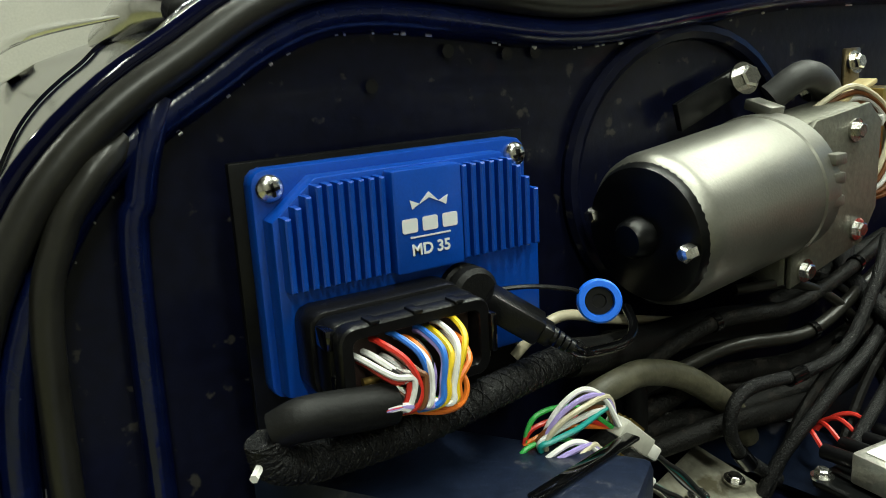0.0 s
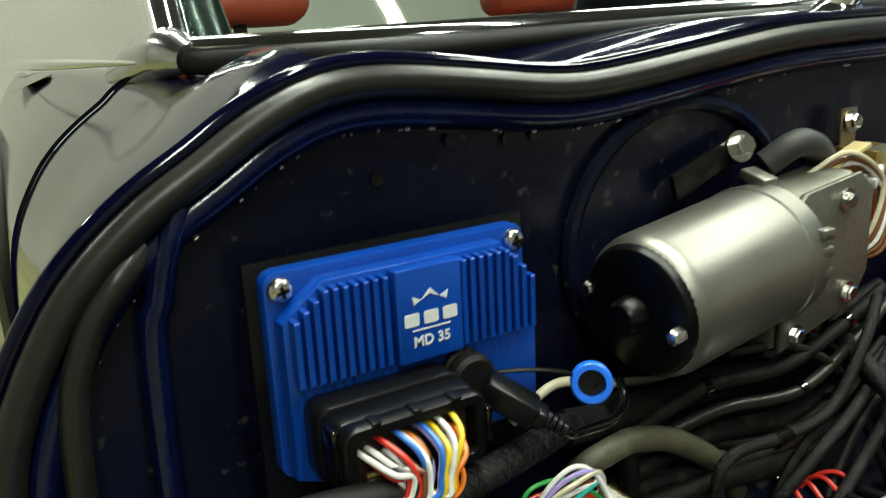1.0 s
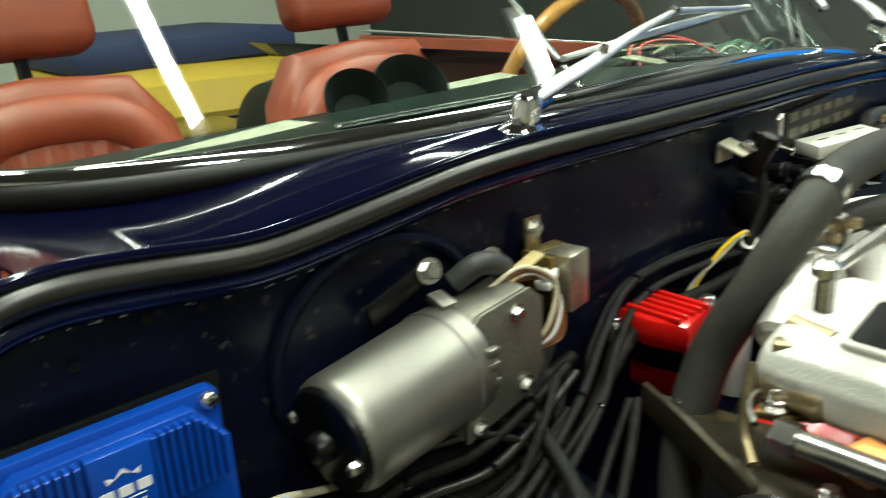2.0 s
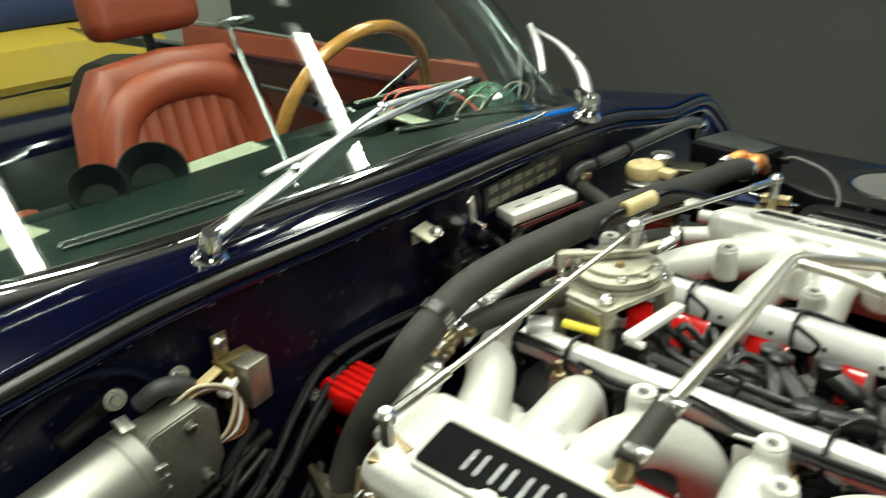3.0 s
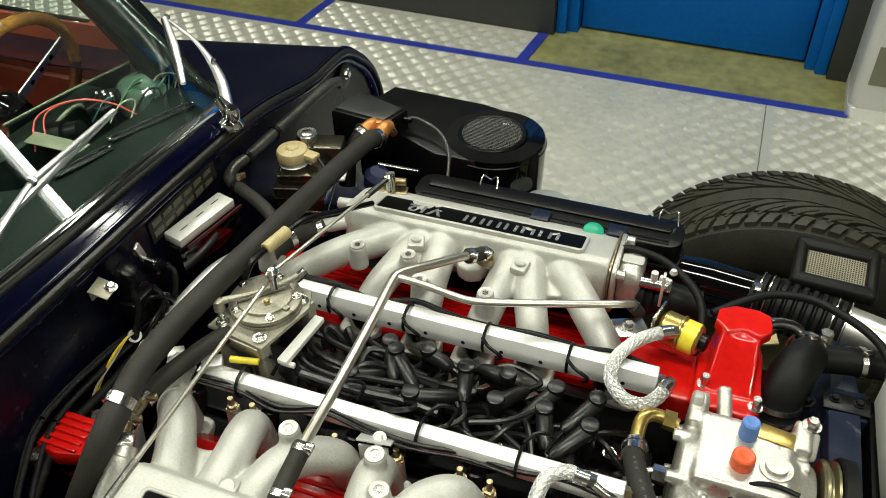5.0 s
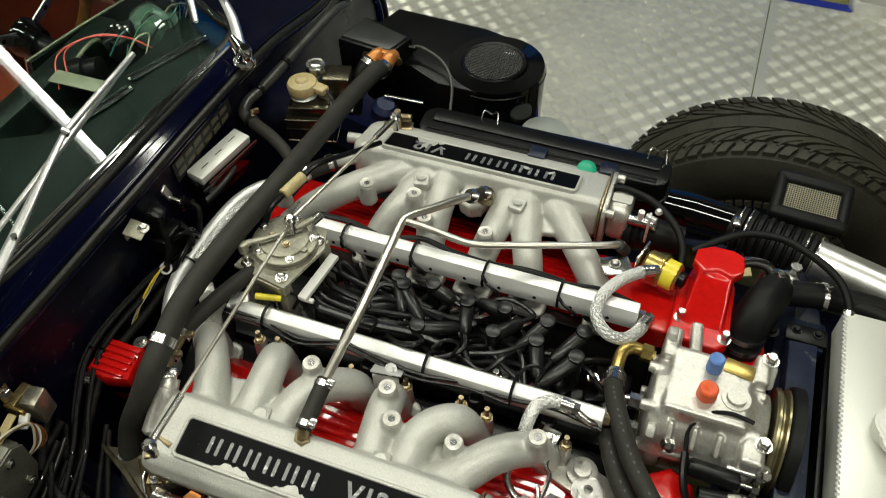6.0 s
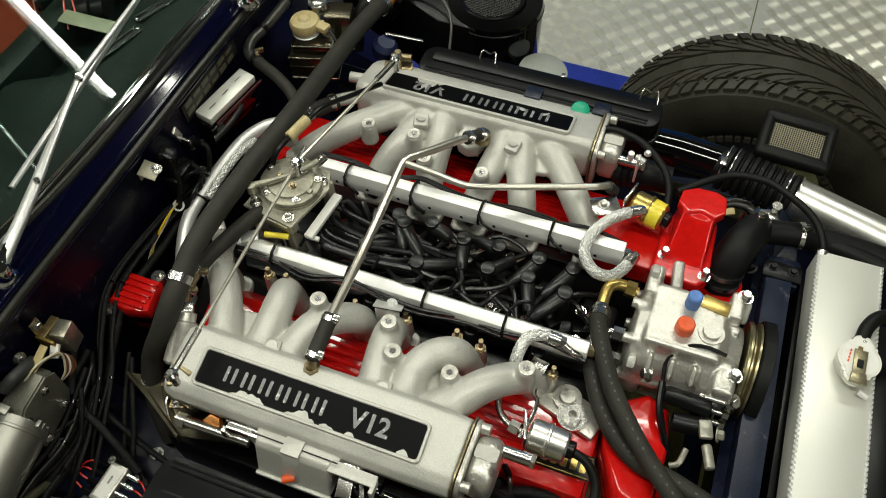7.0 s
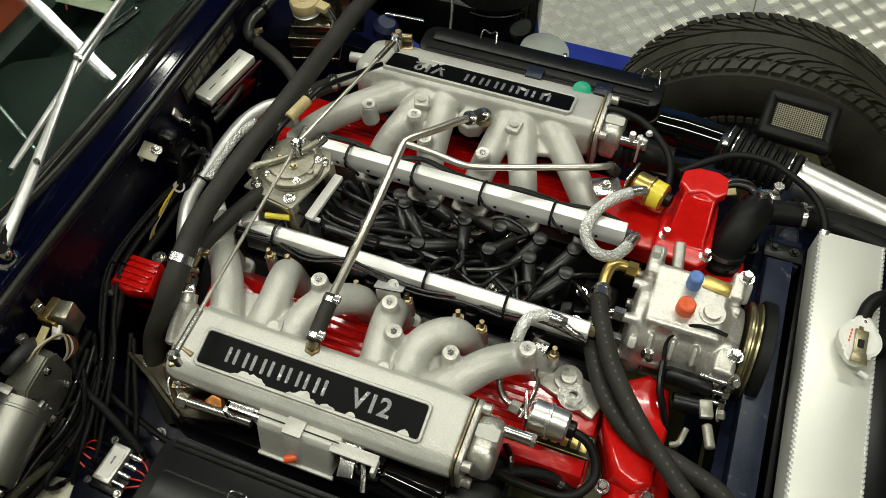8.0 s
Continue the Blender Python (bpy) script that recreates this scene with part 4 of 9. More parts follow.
    part("end_window", slab(B(), rounded(0.030, 0.018, 0.003, 3, 0.233 + dx, ym - s * 0.008), zm + 0.0362, zm + 0.0372, "z"), CAST, end)
    part("end_gasket", slab(B(), rounded(0.107, 0.089, 0.021, 4, ym, zm), 0.2052 + dx, 0.2078 + dx, "x"), BRASS, man, "brown gasket edge")
    bm = rod(B(), (0.222 + dx, s * 0.262, 0.768), (0.292 + dx, s * 0.262, 0.768), 0.0085, sides=16, bevel=0.001)
    rod(bm, (0.286 + dx, s * 0.262, 0.768), (0.291 + dx, s * 0.262, 0.768), 0.0105, sides=6)
    part("link_bar", bm, STEEL, man, "bright steel link bar")

for x, y, z, tall in ((-0.158, -0.123, 0.762, 0.028), (-0.126, -0.125, 0.765, 0.028), (-0.018, -0.125, 0.752, 0.03), (0.057, -0.118, 0.75, 0.03), (0.136, -0.123, 0.757, 0.03), (0.172, -0.126, 0.752, 0.034), (0.277, -0.127, 0.745, 0.034)):
    bm = lathe(B(), (x, y, z - 0.035), (0, 0, 1), [(0, 0.010), (0.03, 0.0085), (0.035, 0.008), (0.035, 0)], 14)
    st = part("stud_boss", bm, ALUCAST, engine)
    bm = rod(B(), (x, y, z), (x, y, z + tall * 0.65), 0.0036, sides=8)
    lathe(bm, (x, y, z), (0, 0, 1), [(0, 0.0088), (0.0015, 0.0088), (0.0015, 0.0068), (0.006, 0.0068), (0.007, 0.005), (0.007, 0)], 6)
    part("stud", bm, BRASS, st, "brass plated stud and nut")

# long black badges let into the manifolds: silver rim, chipped paint, marks and figures
BADGESILVER = mat("dull_badge_silver", (0.20, 0.20, 0.205), 0.45, 0.3, 0.25, 90, 0.1, fleck=(0.5, 0.5, 0.5), fscale=160, famount=0.40)
CHIPPED = mat("chipped_black_badge", (0.0028, 0.003, 0.0033), 0.4, 0, 0.2, 30, 0.015, 300, fleck=(0.5, 0.49, 0.45), fscale=120, famount=0.24, spec=0.05)
CHIPS = {-1: ((-0.080, 0.050), (-0.004, 0.042), (0.034, 0.020), (0.066, 0.013), (0.138, 0.016)), 1: ((0.096, 0.036), (0.074, 0.012))}
rnd = random.Random(11)
for s, cx in ((-1, -0.003), (1, 0.026)):
    # local frame: x along the line of writing, y up the letters, z out of the face
    up = Vector((0, -s * 0.972, 0.235)) if s > 0 else Vector((0, 0.972, 0.235))
    out = Vector((0, s * 0.235, 0.972))
    along = up.cross(out)
    F = Matrix.Translation((cx, s * 0.2975 if s < 0 else 0.2775, 0.7950 if s < 0 else 0.8000)) @ Matrix((along, up, out)).transposed().to_4x4()
    edge = B()
    for half, lift in ((0.0, -0.006), (0.0, 0.0030), (0.0012, 0.0040), (0.0036, 0.0040), (0.0046, 0.0030), (0.0046, -0.002)):
        row = [edge.verts.new(F @ Vector((px, py, lift))) for px, py in rounded(0.324 - 2 * half, 0.054 - 2 * half, 0.008 - half * 0.8, 5)]
        if half or lift > -0.006:
            for k in range(len(row)):
                edge.faces.new((last[k], last[(k + 1) % len(row)], row[(k + 1) % len(row)], row[k]))
        last = row
    badge = part("badge", edge, CAST, PLEN[s], "long badge with a silver rim and chipped black field")
    part("field", slab(B(), rounded(0.3155, 0.0455, 0.0045), -0.006, 0.0022, "z", m=F), CHIPPED, badge, "black field with chipped paint")
    bm = B()
    for k in range(6):
        x = -0.113 + 0.0257 * k
        for dxm in (-0.0056, 0.0056):
            slab(bm, rounded(0.0044, 0.021, 0.001, 1, x + dxm, 0.0), 0.0020, 0.0030, "z", m=F)
    pieces("mark", bm, BADGESILVER, badge, "")
    lettering("model_figure", "V12", 0.034, F @ Matrix.Translation((0.086, 0.0, 0.0024)), BADGESILVER, badge, 0.0006, "dull silver raised V12")
    for x, w in CHIPS[s]:
        tall = 0.030 if w > 0.03 and s > 0 else 0.010 if w > 0.02 else 0.006
        n = max(4, int(w / 0.004))
        low = [(x - w / 2 + w * k / n, -0.0222) for k in range(n + 1)]
        top = [(x - w / 2 + w * k / n, -0.0222 + tall * math.sin(math.pi * (k + 0.4) / (n + 0.8)) * (0.45 + 0.75 * rnd.random())) for k in range(n, -1, -1)]
        part("paint_chip", slab(B(), low + top, 0.0010, 0.0025, "z", m=F), CAST, badge, "patch of flaked paint")

# outer throttle box of the near manifold, on a neck under the plenum
bm = B()
slab(bm, [(-0.062, -0.30), (0.062, -0.30), (0.060, -0.350), (-0.058, -0.352)][::-1], 0.728, 0.771, "z")
slab(bm, [(-0.335, 0.772), (-0.358, 0.772), (-0.364, 0.766), (-0.379, 0.706), (-0.335, 0.700)], -0.054, 0.052, "x")
tbox = casting("throttle_box", bm, CAST, PLEN[-1], "silver cast throttle box", 0.0024, 3)

bm = box(B(), (-0.003, -0.3680, 0.740), (0.024, 0.006, 0.066), 0.0015, (-14, 0, 0))
box(bm, (-0.003, -0.349, 0.7735), (0.026, 0.030, 0.004), 0.001)
part("centre_strap", bm, CAST, tbox, "raised strap across the box")
part("box_line", box(B(), (-0.001, -0.352, 0.7740), (0.122, 0.0016, 0.002), 0.0004), SATINBLACK, tbox)
part("box_rim", box(B(), (-0.001, -0.3795, 0.7065), (0.110, 0.006, 0.008), 0.0015), CAST, tbox)
part("box_plug", lathe(B(), (-0.003, -0.3755, 0.722), (-0.9, -0.6, 0.1), [(-0.004, 0.0055), (0.010, 0.0055), (0.013, 0.004), (0.013, 0)], 12), CAPRED, tbox, "orange rubber plug")
bm = box(B(), (0.082, -0.3560, 0.7685), (0.064, 0.016, 0.004), 0.001, (0, 0, 0))
box(bm, (0.112, -0.362, 0.757), (0.006, 0.020, 0.026), 0.001)
part("link_arm", bm, CAST, tbox, "pale flat link arm")
bm = box(B(), (-0.078, -0.3520, 0.7690), (0.05, 0.010, 0.004), 0.001)
box(bm, (-0.100, -0.356, 0.760), (0.006, 0.016, 0.022), 0.001)
part("link_arm", bm, STEEL, tbox, "pale flat link arm")
part("hex_plug", lathe(B(), (-0.130, -0.346, 0.735), (0, -0.6, 0.8), [(0, 0.0135), (0.010, 0.0135), (0.0115, 0.011), (0.0115, 0)], 6), COPPER, PLEN[-1], "orange-brown hexagon plug")
bm = tube(B(), [(-0.17, -0.36, 0.742), (-0.07, -0.357, 0.742)], 0.0075, 14, 0)
lathe(bm, (-0.178, -0.36, 0.742), (1, 0, 0), [(0, 0.011), (0.014, 0.011), (0.014, 0)], 6)
part("throttle_bar", bm, STEEL, PLEN[-1], "steel throttle bar")
BRONZEDARK = mat("dark_oily_bronze", (0.060, 0.052, 0.033), 0.34, 0.7, 0.35, 50, 0.2, 250, fleck=(0.11, 0.08, 0.035), fscale=40, famount=0.4)
bm = slab(B(), [(-0.300, -0.312), (-0.244, -0.300), (-0.17, -0.288), (-0.085, -0.325), (-0.100, -0.352), (-0.18, -0.372), (-0.250, -0.334)], 0.698, 0.704, "z", 0.001)
slab(bm, [(-0.300, -0.318), (-0.250, -0.340), (-0.18, -0.378), (-0.180, -0.372), (-0.250, -0.334), (-0.300, -0.312)], 0.690, 0.712, "z", 0.001)
part("linkage_plate", bm, BRONZEDARK, PLEN[-1], "dark oily bronze linkage plate")
for x, y in ((-0.268, -0.314), (-0.150, -0.345)):
    part("plate_bolt", hexbolt(B(), (x, y, 0.704), (0, 0, 1), 0.006, 0.006), STEEL, PLEN[-1])
bm = B()
tube(bm, [(-0.17, -0.312, 0.748), (-0.12, -0.322, 0.757), (-0.08, -0.338, 0.752), (-0.05, -0.352, 0.742)], 0.010, 10, 5)
part("rear_bracket", bm, CAST, PLEN[-1])
BRONZE = mat("bronzed_steel", (0.17, 0.125, 0.05), 0.35, 0.85, 0.25, 60, 0.2, 300)
lever = part("throttle_lever", slab(B(), [(-0.205, -0.315), (-0.180, -0.300), (-0.168, -0.318), (-0.176, -0.345), (-0.196, -0.352)], 0.741, 0.746, "z", 0.001), BRONZE, PLEN[-1], "bronzed throttle lever plate")
for x, y in ((-0.196, -0.318), (-0.178, -0.313), (-0.188, -0.342)):
    part("lever_bolt", hexbolt(B(), (x, y, 0.746), (0, 0, 1), 0.0055, 0.006), STEEL, lever)
part("lever_rod", tube(B(), [(-0.200, -0.322, 0.752), (-0.203, -0.345, 0.748), (-0.190, -0.362, 0.744)], 0.0022, 8, 4), STEEL, lever)
part("return_spring", tube(B(), [(-0.186 + 0.0045 * math.cos(k * 1.2), -0.318 - 0.0012 * k, 0.757 + 0.0045 * math.sin(k * 1.2)) for k in range(26)], 0.0009, 5, 0, False), STEEL, lever)
bm = lathe(B(), (0.085, -0.356, 0.735), (1, 0, 0), [(0, 0), (0, 0.02), (0.004, 0.022), (0.03, 0.022), (0.034, 0.02), (0.034, 0)], 20)
lathe(bm, (0.12, -0.358, 0.735), (1, -0.1, 0), [(0, 0.015), (0.02, 0.018), (0.08, 0.022), (0.085, 0.0)], 20)
part("throttle_motor", bm, GLOSSBLACK, PLEN[-1], "gloss black actuator")
bm = box(B(), (0.073, -0.357, 0.755), (0.02, 0.055, 0.003), 0.001, (12, 0, 10))
tube(bm, [(0.08, -0.335, 0.757), (0.098, -0.368, 0.752), (0.105, -0.39, 0.74)], 0.004, 8, 4)
part("actuator_bracket", bm, STEEL, PLEN[-1])

# fuel rails
for s, x0, x1 in ((1, -0.178, 0.322), (-1, -0.222, 0.314)):
    bm = B()
    prof = [(-0.015, -0.012), (0.011, -0.012), (0.015, -0.006), (0.015, 0.006), (0.011, 0.0125), (0.002, 0.0135), (-0.006, 0.0125), (-0.0125, 0.004), (-0.015, -0.002)]
    slab(bm, [(s * 0.087 + s * y * 1.05, 0.7675 + z) for y, z in prof][:: s], x0, x1, "x", 0.0012, 1)
    rail = part("fuel_rail", bm, ALU, engine, "brushed aluminium fuel rail")
    bm = B()
    for k in range(9):
        x = x0 + 0.04 + (x1 - x0 - 0.08) * k / 8
        lathe(bm, (x, s * 0.0722, 0.764), (0, -s, 0), [(0, 0.0028), (0.0012, 0.0028), (0.0012, 0)], 10)
    pieces("screw", bm, BLACK, rail)
    bm = lathe(B(), (x1, s * 0.087, 0.768), (1, 0, 0), [(0, 0.0085), (0.008, 0.0085), (0.008, 0.006), (0.018, 0.006), (0.018, 0)], 6)
    part("rail_end_fitting", bm, STEEL if s > 0 else BRASS, rail, "hexagon end fitting")
    bm = B()
    for i in range(6):
        c = RUN[s][i][-2]
        rod(bm, (c[0], s * 0.09, 0.757), (c[0], s * 0.108, 0.705), 0.0075, sides=12)
        rod(bm, (c[0], s * 0.096, 0.742), (c[0], s * 0.106, 0.715), 0.0115, sides=12, bevel=0.002)
    pieces("injector", bm, BLACK, rail, "")
    # harness strapped along the rail
    bm = B()
    wob = [0.0, 0.004, -0.003, 0.005, 0.0, -0.005, 0.004, 0.0, 0.003, -0.002]
    pts = [(x0 + (x1 - x0) * k / 9, s * 0.1035 + wob[k] * 1.2, 0.774 + wob[(k + 3) % 10]) for k in range(10)]
    tube(bm, pts, 0.003, 8, 5)
    tube(bm, [(p[0], p[1] + 0.006 * s, p[2] - 0.002) for p in pts[:8]], 0.0022, 8, 5)
    har = part("rail_harness", bm, BLACK, rail, "black taped wiring harness")
    bm = B()
    for k in (1, 3, 5, 7):
        x = x0 + (x1 - x0) * k / 9
        loop = [(s * 0.087 + 0.0195 * math.cos(a), 0.769 + 0.0185 * math.sin(a)) for a in (radians(30 * j) for j in range(13))]
        tube(bm, [(x, y, z) for y, z in loop], 0.0022, 6, 0, False)
        tube(bm, [(x, s * 0.07, 0.783), (x + 0.012, s * 0.055, 0.787), (x + 0.03, s * 0.05, 0.78), (x + 0.024, s * 0.06, 0.762)], 0.0026, 6, 4)
    pieces("cable_tie", bm, BLACK, rail)
# rail mounting tabs
for c, rz in (((0.031, -0.112, 0.772), 8),):
    bm = box(B(), c, (0.042, 0.036, 0.003), 0.001, (-35 if c[1] < -0.1 else 0, 0, rz))
    box(bm, (c[0], c[1] - 0.012, c[2] - 0.018), (0.036, 0.003, 0.034), 0.001, (0, 0, rz))
    hexbolt(bm, (c[0] + 0.004, c[1] - 0.002, c[2] + 0.003), (0, -0.5, 0.85), 0.006, 0.006)
    part("rail_tab", bm, ALU, engine)

EP = Matrix.Translation((-0.232, -0.114, 0.785)) @ Matrix.Rotation(radians(8), 4, "Z") @ Matrix.Rotation(radians(52), 4, "X")
endp = part("rail_end_plate", slab(B(), [(-0.022, -0.034), (0.020, -0.034), (0.013, -0.004), (0.020, 0.012), (0.010, 0.028), (-0.008, 0.028), (-0.020, 0.014), (-0.013, -0.004)], 0.0, 0.004, "z", 0.001, m=EP), ALUCAST, engine, "cast plate at the rail's rear end")
for y in (0.010, -0.020):
    part("plate_bolt", hexbolt(B(), EP @ Vector((0, y, 0.004)), EP.to_3x3() @ Vector((0, 0, 1)), 0.0052, 0.005), STEEL, endp)
part("plate_block", box(B(), (-0.205, -0.086, 0.786), (0.026, 0.020, 0.012), 0.002, (0, 0, 30)), ALU, endp)
part("plate_block", box(B(), (-0.262, -0.083, 0.780), (0.022, 0.018, 0.012), 0.002, (0, 12, 40)), ALUCAST, endp)

# crossover fuel pipes with rubber joints and clips
bm = tube(B(), [(0.046, 0.196, 0.806), (0.034, 0.176, 0.817), (0.006, 0.130, 0.832), (-0.012, 0.104, 0.840), (-0.022, 0.088, 0.843), (-0.024, 0.070, 0.843), (-0.020, 0.0, 0.842), (-0.016, -0.10, 0.840), (-0.017, -0.205, 0.832)], 0.0064, 12, 6)
tube(bm, [(-0.023, 0.083, 0.842), (0.018, 0.080, 0.842), (0.060, 0.077, 0.838), (0.085, 0.081, 0.834), (0.133, 0.104, 0.825), (0.235, 0.153, 0.811), (0.262, 0.168, 0.806), (0.276, 0.184, 0.794)], 0.0052, 12, 6)
pipe = part("crossover_pipe", bm, TUBE, engine, "bright plated crossover pipe")
bm = rod(B(), (0.038, 0.184, 0.812), (0.058, 0.216, 0.799), 0.0098, sides=14, bevel=0.001)
rod(bm, (-0.0170, -0.186, 0.833), (-0.0185, -0.250, 0.816), 0.0105, sides=14, bevel=0.001)
rod(bm, (0.270, 0.176, 0.800), (0.280, 0.190, 0.776), 0.0085, sides=14)
pieces("pipe_joint", bm, HOSE, pipe, "rubber joint hose")
bm = B()
for a, d in (((0.040, 0.187, 0.811), (0.02, 0.032, -0.013)), ((0.053, 0.208, 0.802), (0.02, 0.032, -0.013)), ((-0.017, -0.190, 0.832), (-0.0015, -0.064, -0.017)), ((-0.0182, -0.240, 0.819), (-0.0015, -0.064, -0.017))):
    d = Vector(d).normalized()
    lathe(bm, Vector(a), d, [(0, 0.0098), (0, 0.0116), (0.007, 0.0116), (0.007, 0.0098)], 16)
    box(bm, Vector(a) + Vector((0.010, -0.002, 0.006)), (0.010, 0.010, 0.007), 0.0015)
pieces("hose_clip", bm, STEEL, pipe, "steel hose clip")
bm = lathe(B(), (0.055, 0.212, 0.786), (0.2, 0.2, 1), [(0, 0.015), (0.010, 0.014), (0.014, 0.010), (0.018, 0.010)], 14)
rod(bm, (-0.0185, -0.247, 0.818), (-0.019, -0.256, 0.796), 0.0075, sides=12)
lathe(bm, (-0.019, -0.254, 0.796), (0, 0, 1), [(0, 0.012), (0.010, 0.011), (0.010, 0.0075)], 6)
pieces("pipe_stub", bm, BRASS, pipe)

# spark plug boots and leads in the valley
BOOTS = [((-0.021, 0.046), (0.001, 0.004)), ((-0.008, 0.035), (0.030, -0.002)), ((-0.048, -0.021), (-0.018, 0.003)), ((0.032, 0.049), (0.062, 0.044)), ((0.089, 0.036), (0.098, 0.0)), ((0.037, -0.027), (0.083, -0.001)), ((0.143, 0.042), (0.106, 0.053)), ((0.14, -0.002), (0.165, 0.036)), ((0.206, 0.04), (0.178, -0.004)), ((0.2, 0.004), (0.214, -0.036)), ((0.258, 0.04), (0.230, -0.004)), ((0.258, -0.004), (0.226, -0.046))]
LEAD = mat("ignition_rubber", (0.0075, 0.0078, 0.008), 0.30, 0, 0.2, 60, 0.2, 700)
for n, (a, b) in enumerate(BOOTS):
    h, t = Vector((*a, 0.752)), Vector((*b, 0.742))
    d = (t - h).normalized()
    bm = tube(B(), [h - d * 0.002, h + d * 0.006, h + d * 0.03, t, t + d * 0.006], [0.0095, 0.0112, 0.0102, 0.0092, 0.006], 14, 0)
    lathe(bm, h + Vector((0, 0, -0.05)), (0, 0, 1), [(0, 0.0088), (0.045, 0.0095), (0.058, 0.0118), (0.062, 0.011), (0.0628, 0.0095), (0.0628, 0)], 16)
    boot = part("plug_boot", bm, LEAD, engine, "black rubber spark plug boot")
    end = Vector((t.x * 0.7 - 0.03, t.y * 0.4 + (0.025 if n % 2 else -0.03), 0.722))
    m1 = t + d * 0.03 + Vector((0, 0, 0.004 * (n % 3)))
    m2 = m1.lerp(end, 0.5) + Vector((0.012 * ((n % 3) - 1), 0.014 * ((n % 4) - 1.5), 0.012 * (n % 2)))
    part("plug_lead", tube(B(), [t + d * 0.004, m1, m2, end, end + Vector((-0.05, 0, -0.03))], 0.0038, 8, 6), LEAD, boot)
# distributor cap and tangled leads behind it
bm = lathe(B(), (-0.085, 0.0, 0.66), (0, 0, 1), [(0, 0.05), (0.05, 0.052), (0.062, 0.045), (0.07, 0.03), (0.07, 0)], 24)
dist = part("distributor", bm, LEAD, engine, "black distributor cap with fanned leads")
bm = B()
for k in range(12):
    a = radians(30 * k)
    tube(bm, [(-0.085 + 0.036 * math.cos(a), 0.036 * math.sin(a), 0.715), (-0.085 + 0.038 * math.cos(a), 0.038 * math.sin(a), 0.742), (-0.085 + 0.05 * math.cos(a + 0.5), 0.05 * math.sin(a + 0.5), 0.758), (-0.05 + 0.06 * math.cos(a + 0.9), 0.045 * math.sin(a + 0.9), 0.748 - 0.004 * (k % 3)), (0.0 + 0.02 * (k % 4), 0.03 * math.sin(a + 1.2), 0.735)], 0.0046, 8, 5)
pieces("distributor_lead", bm, LEAD, dist, near=False)
bm = B()
for k in range(9):
    x = -0.06 + 0.038 * k
    y = 0.055 * math.sin(k * 2.4)
    tube(bm, [(x, y, 0.70), (x + 0.03, y * 0.3, 0.712 + 0.006 * (k % 3)), (x + 0.06, -y * 0.6, 0.708), (x + 0.10, -y, 0.70)], 0.0042, 7, 5)
tube(bm, [(-0.10, -0.052, 0.772), (-0.03, -0.05, 0.765), (0.03, -0.035, 0.75), (0.075, -0.033, 0.742)], 0.0055, 8, 6)
tube(bm, [(0.12, -0.045, 0.758), (0.16, -0.03, 0.76), (0.19, 0.0, 0.757), (0.2, 0.03, 0.75)], 0.0035, 8, 6)
tube(bm, [(0.02, -0.03, 0.745), (0.05, -0.045, 0.762), (0.055, -0.07, 0.785), (0.03, -0.075, 0.78), (0.0, -0.05, 0.75)], 0.0035, 8, 6)
pieces("ignition_lead", bm, LEAD, engine, near=False)
bm = B()
for k in range(14):
    box(bm, (-0.02 + 0.024 * k, 0.05 * math.sin(k * 1.7), 0.672), (0.03, 0.022, 0.03), 0.004, (0, 0, 40 * math.sin(k)))
pieces("fitting", bm, SATINBLACK, engine)
bm = B()
for x, y in ((0.075, -0.028), (0.155, -0.03), (0.19, -0.035), (0.29, -0.04), (0.155, 0.068), (0.285, 0.01), (0.09, 0.06), (0.31, -0.06), (0.05, 0.06)):
    hexbolt(bm, (x, y, 0.70), (0, 0, 1), 0.006, 0.008)
    box(bm, (x + 0.012, y, 0.696), (0.028, 0.008, 0.006), 0.001, (0, 20, 60))
pieces("bolt", bm, STEEL, engine)
# white tag and yellow sleeve near the turret
part("white_clip", box(box(B(), (-0.119, -0.012, 0.785), (0.014, 0.088, 0.008), 0.001, (0, 0, -6)), (-0.119, -0.05, 0.779), (0.02, 0.006, 0.006), 0.001), WHITEP, engine, "white plastic lead clip")
part("yellow_sleeve", tube(B(), [(-0.185, -0.075, 0.79), (-0.15, -0.066, 0.788)], 0.0045, 10, 0), YELLOWTAPE, engine, "yellow marker sleeve")

# throttle turret
TURRET = mat("dull_dirty_casting", (0.36, 0.345, 0.275), 0.42, 0.55, 0.25, 40, 0.35, 300, fleck=(0.19, 0.17, 0.11), fscale=45, famount=0.40)
SQ = [(-0.246, -0.030), (-0.160, -0.044), (-0.138, 0.040), (-0.150, 0.072), (-0.226, 0.078)]
turret = part("throttle_turret", slab(B(), SQ, 0.760, 0.766, "z", 0.001), TURRET, engine, "dirty cast throttle linkage turret")
bm = lathe(B(), (-0.192, 0.026, 0.766), (0, 0, 1), [(0, 0.047), (0.005, 0.047), (0.0055, 0.044), (0.008, 0.044), (0.0085, 0.047), (0.014, 0.047), (0.0155, 0.045), (0.0155, 0.036), (0.019, 0.0355), (0.020, 0.034), (0.020, 0)], 40)
disc = part("turret_disc", bm, TURRET, turret, "round pulley disc with bolts")
for k in range(5):
    a = radians(72 * k + 20)
    part("disc_bolt", hexbolt(B(), (-0.192 + 0.0405 * math.cos(a), 0.026 + 0.0405 * math.sin(a), 0.7815), (0, 0, 1), 0.0042, 0.004), STEEL, disc)
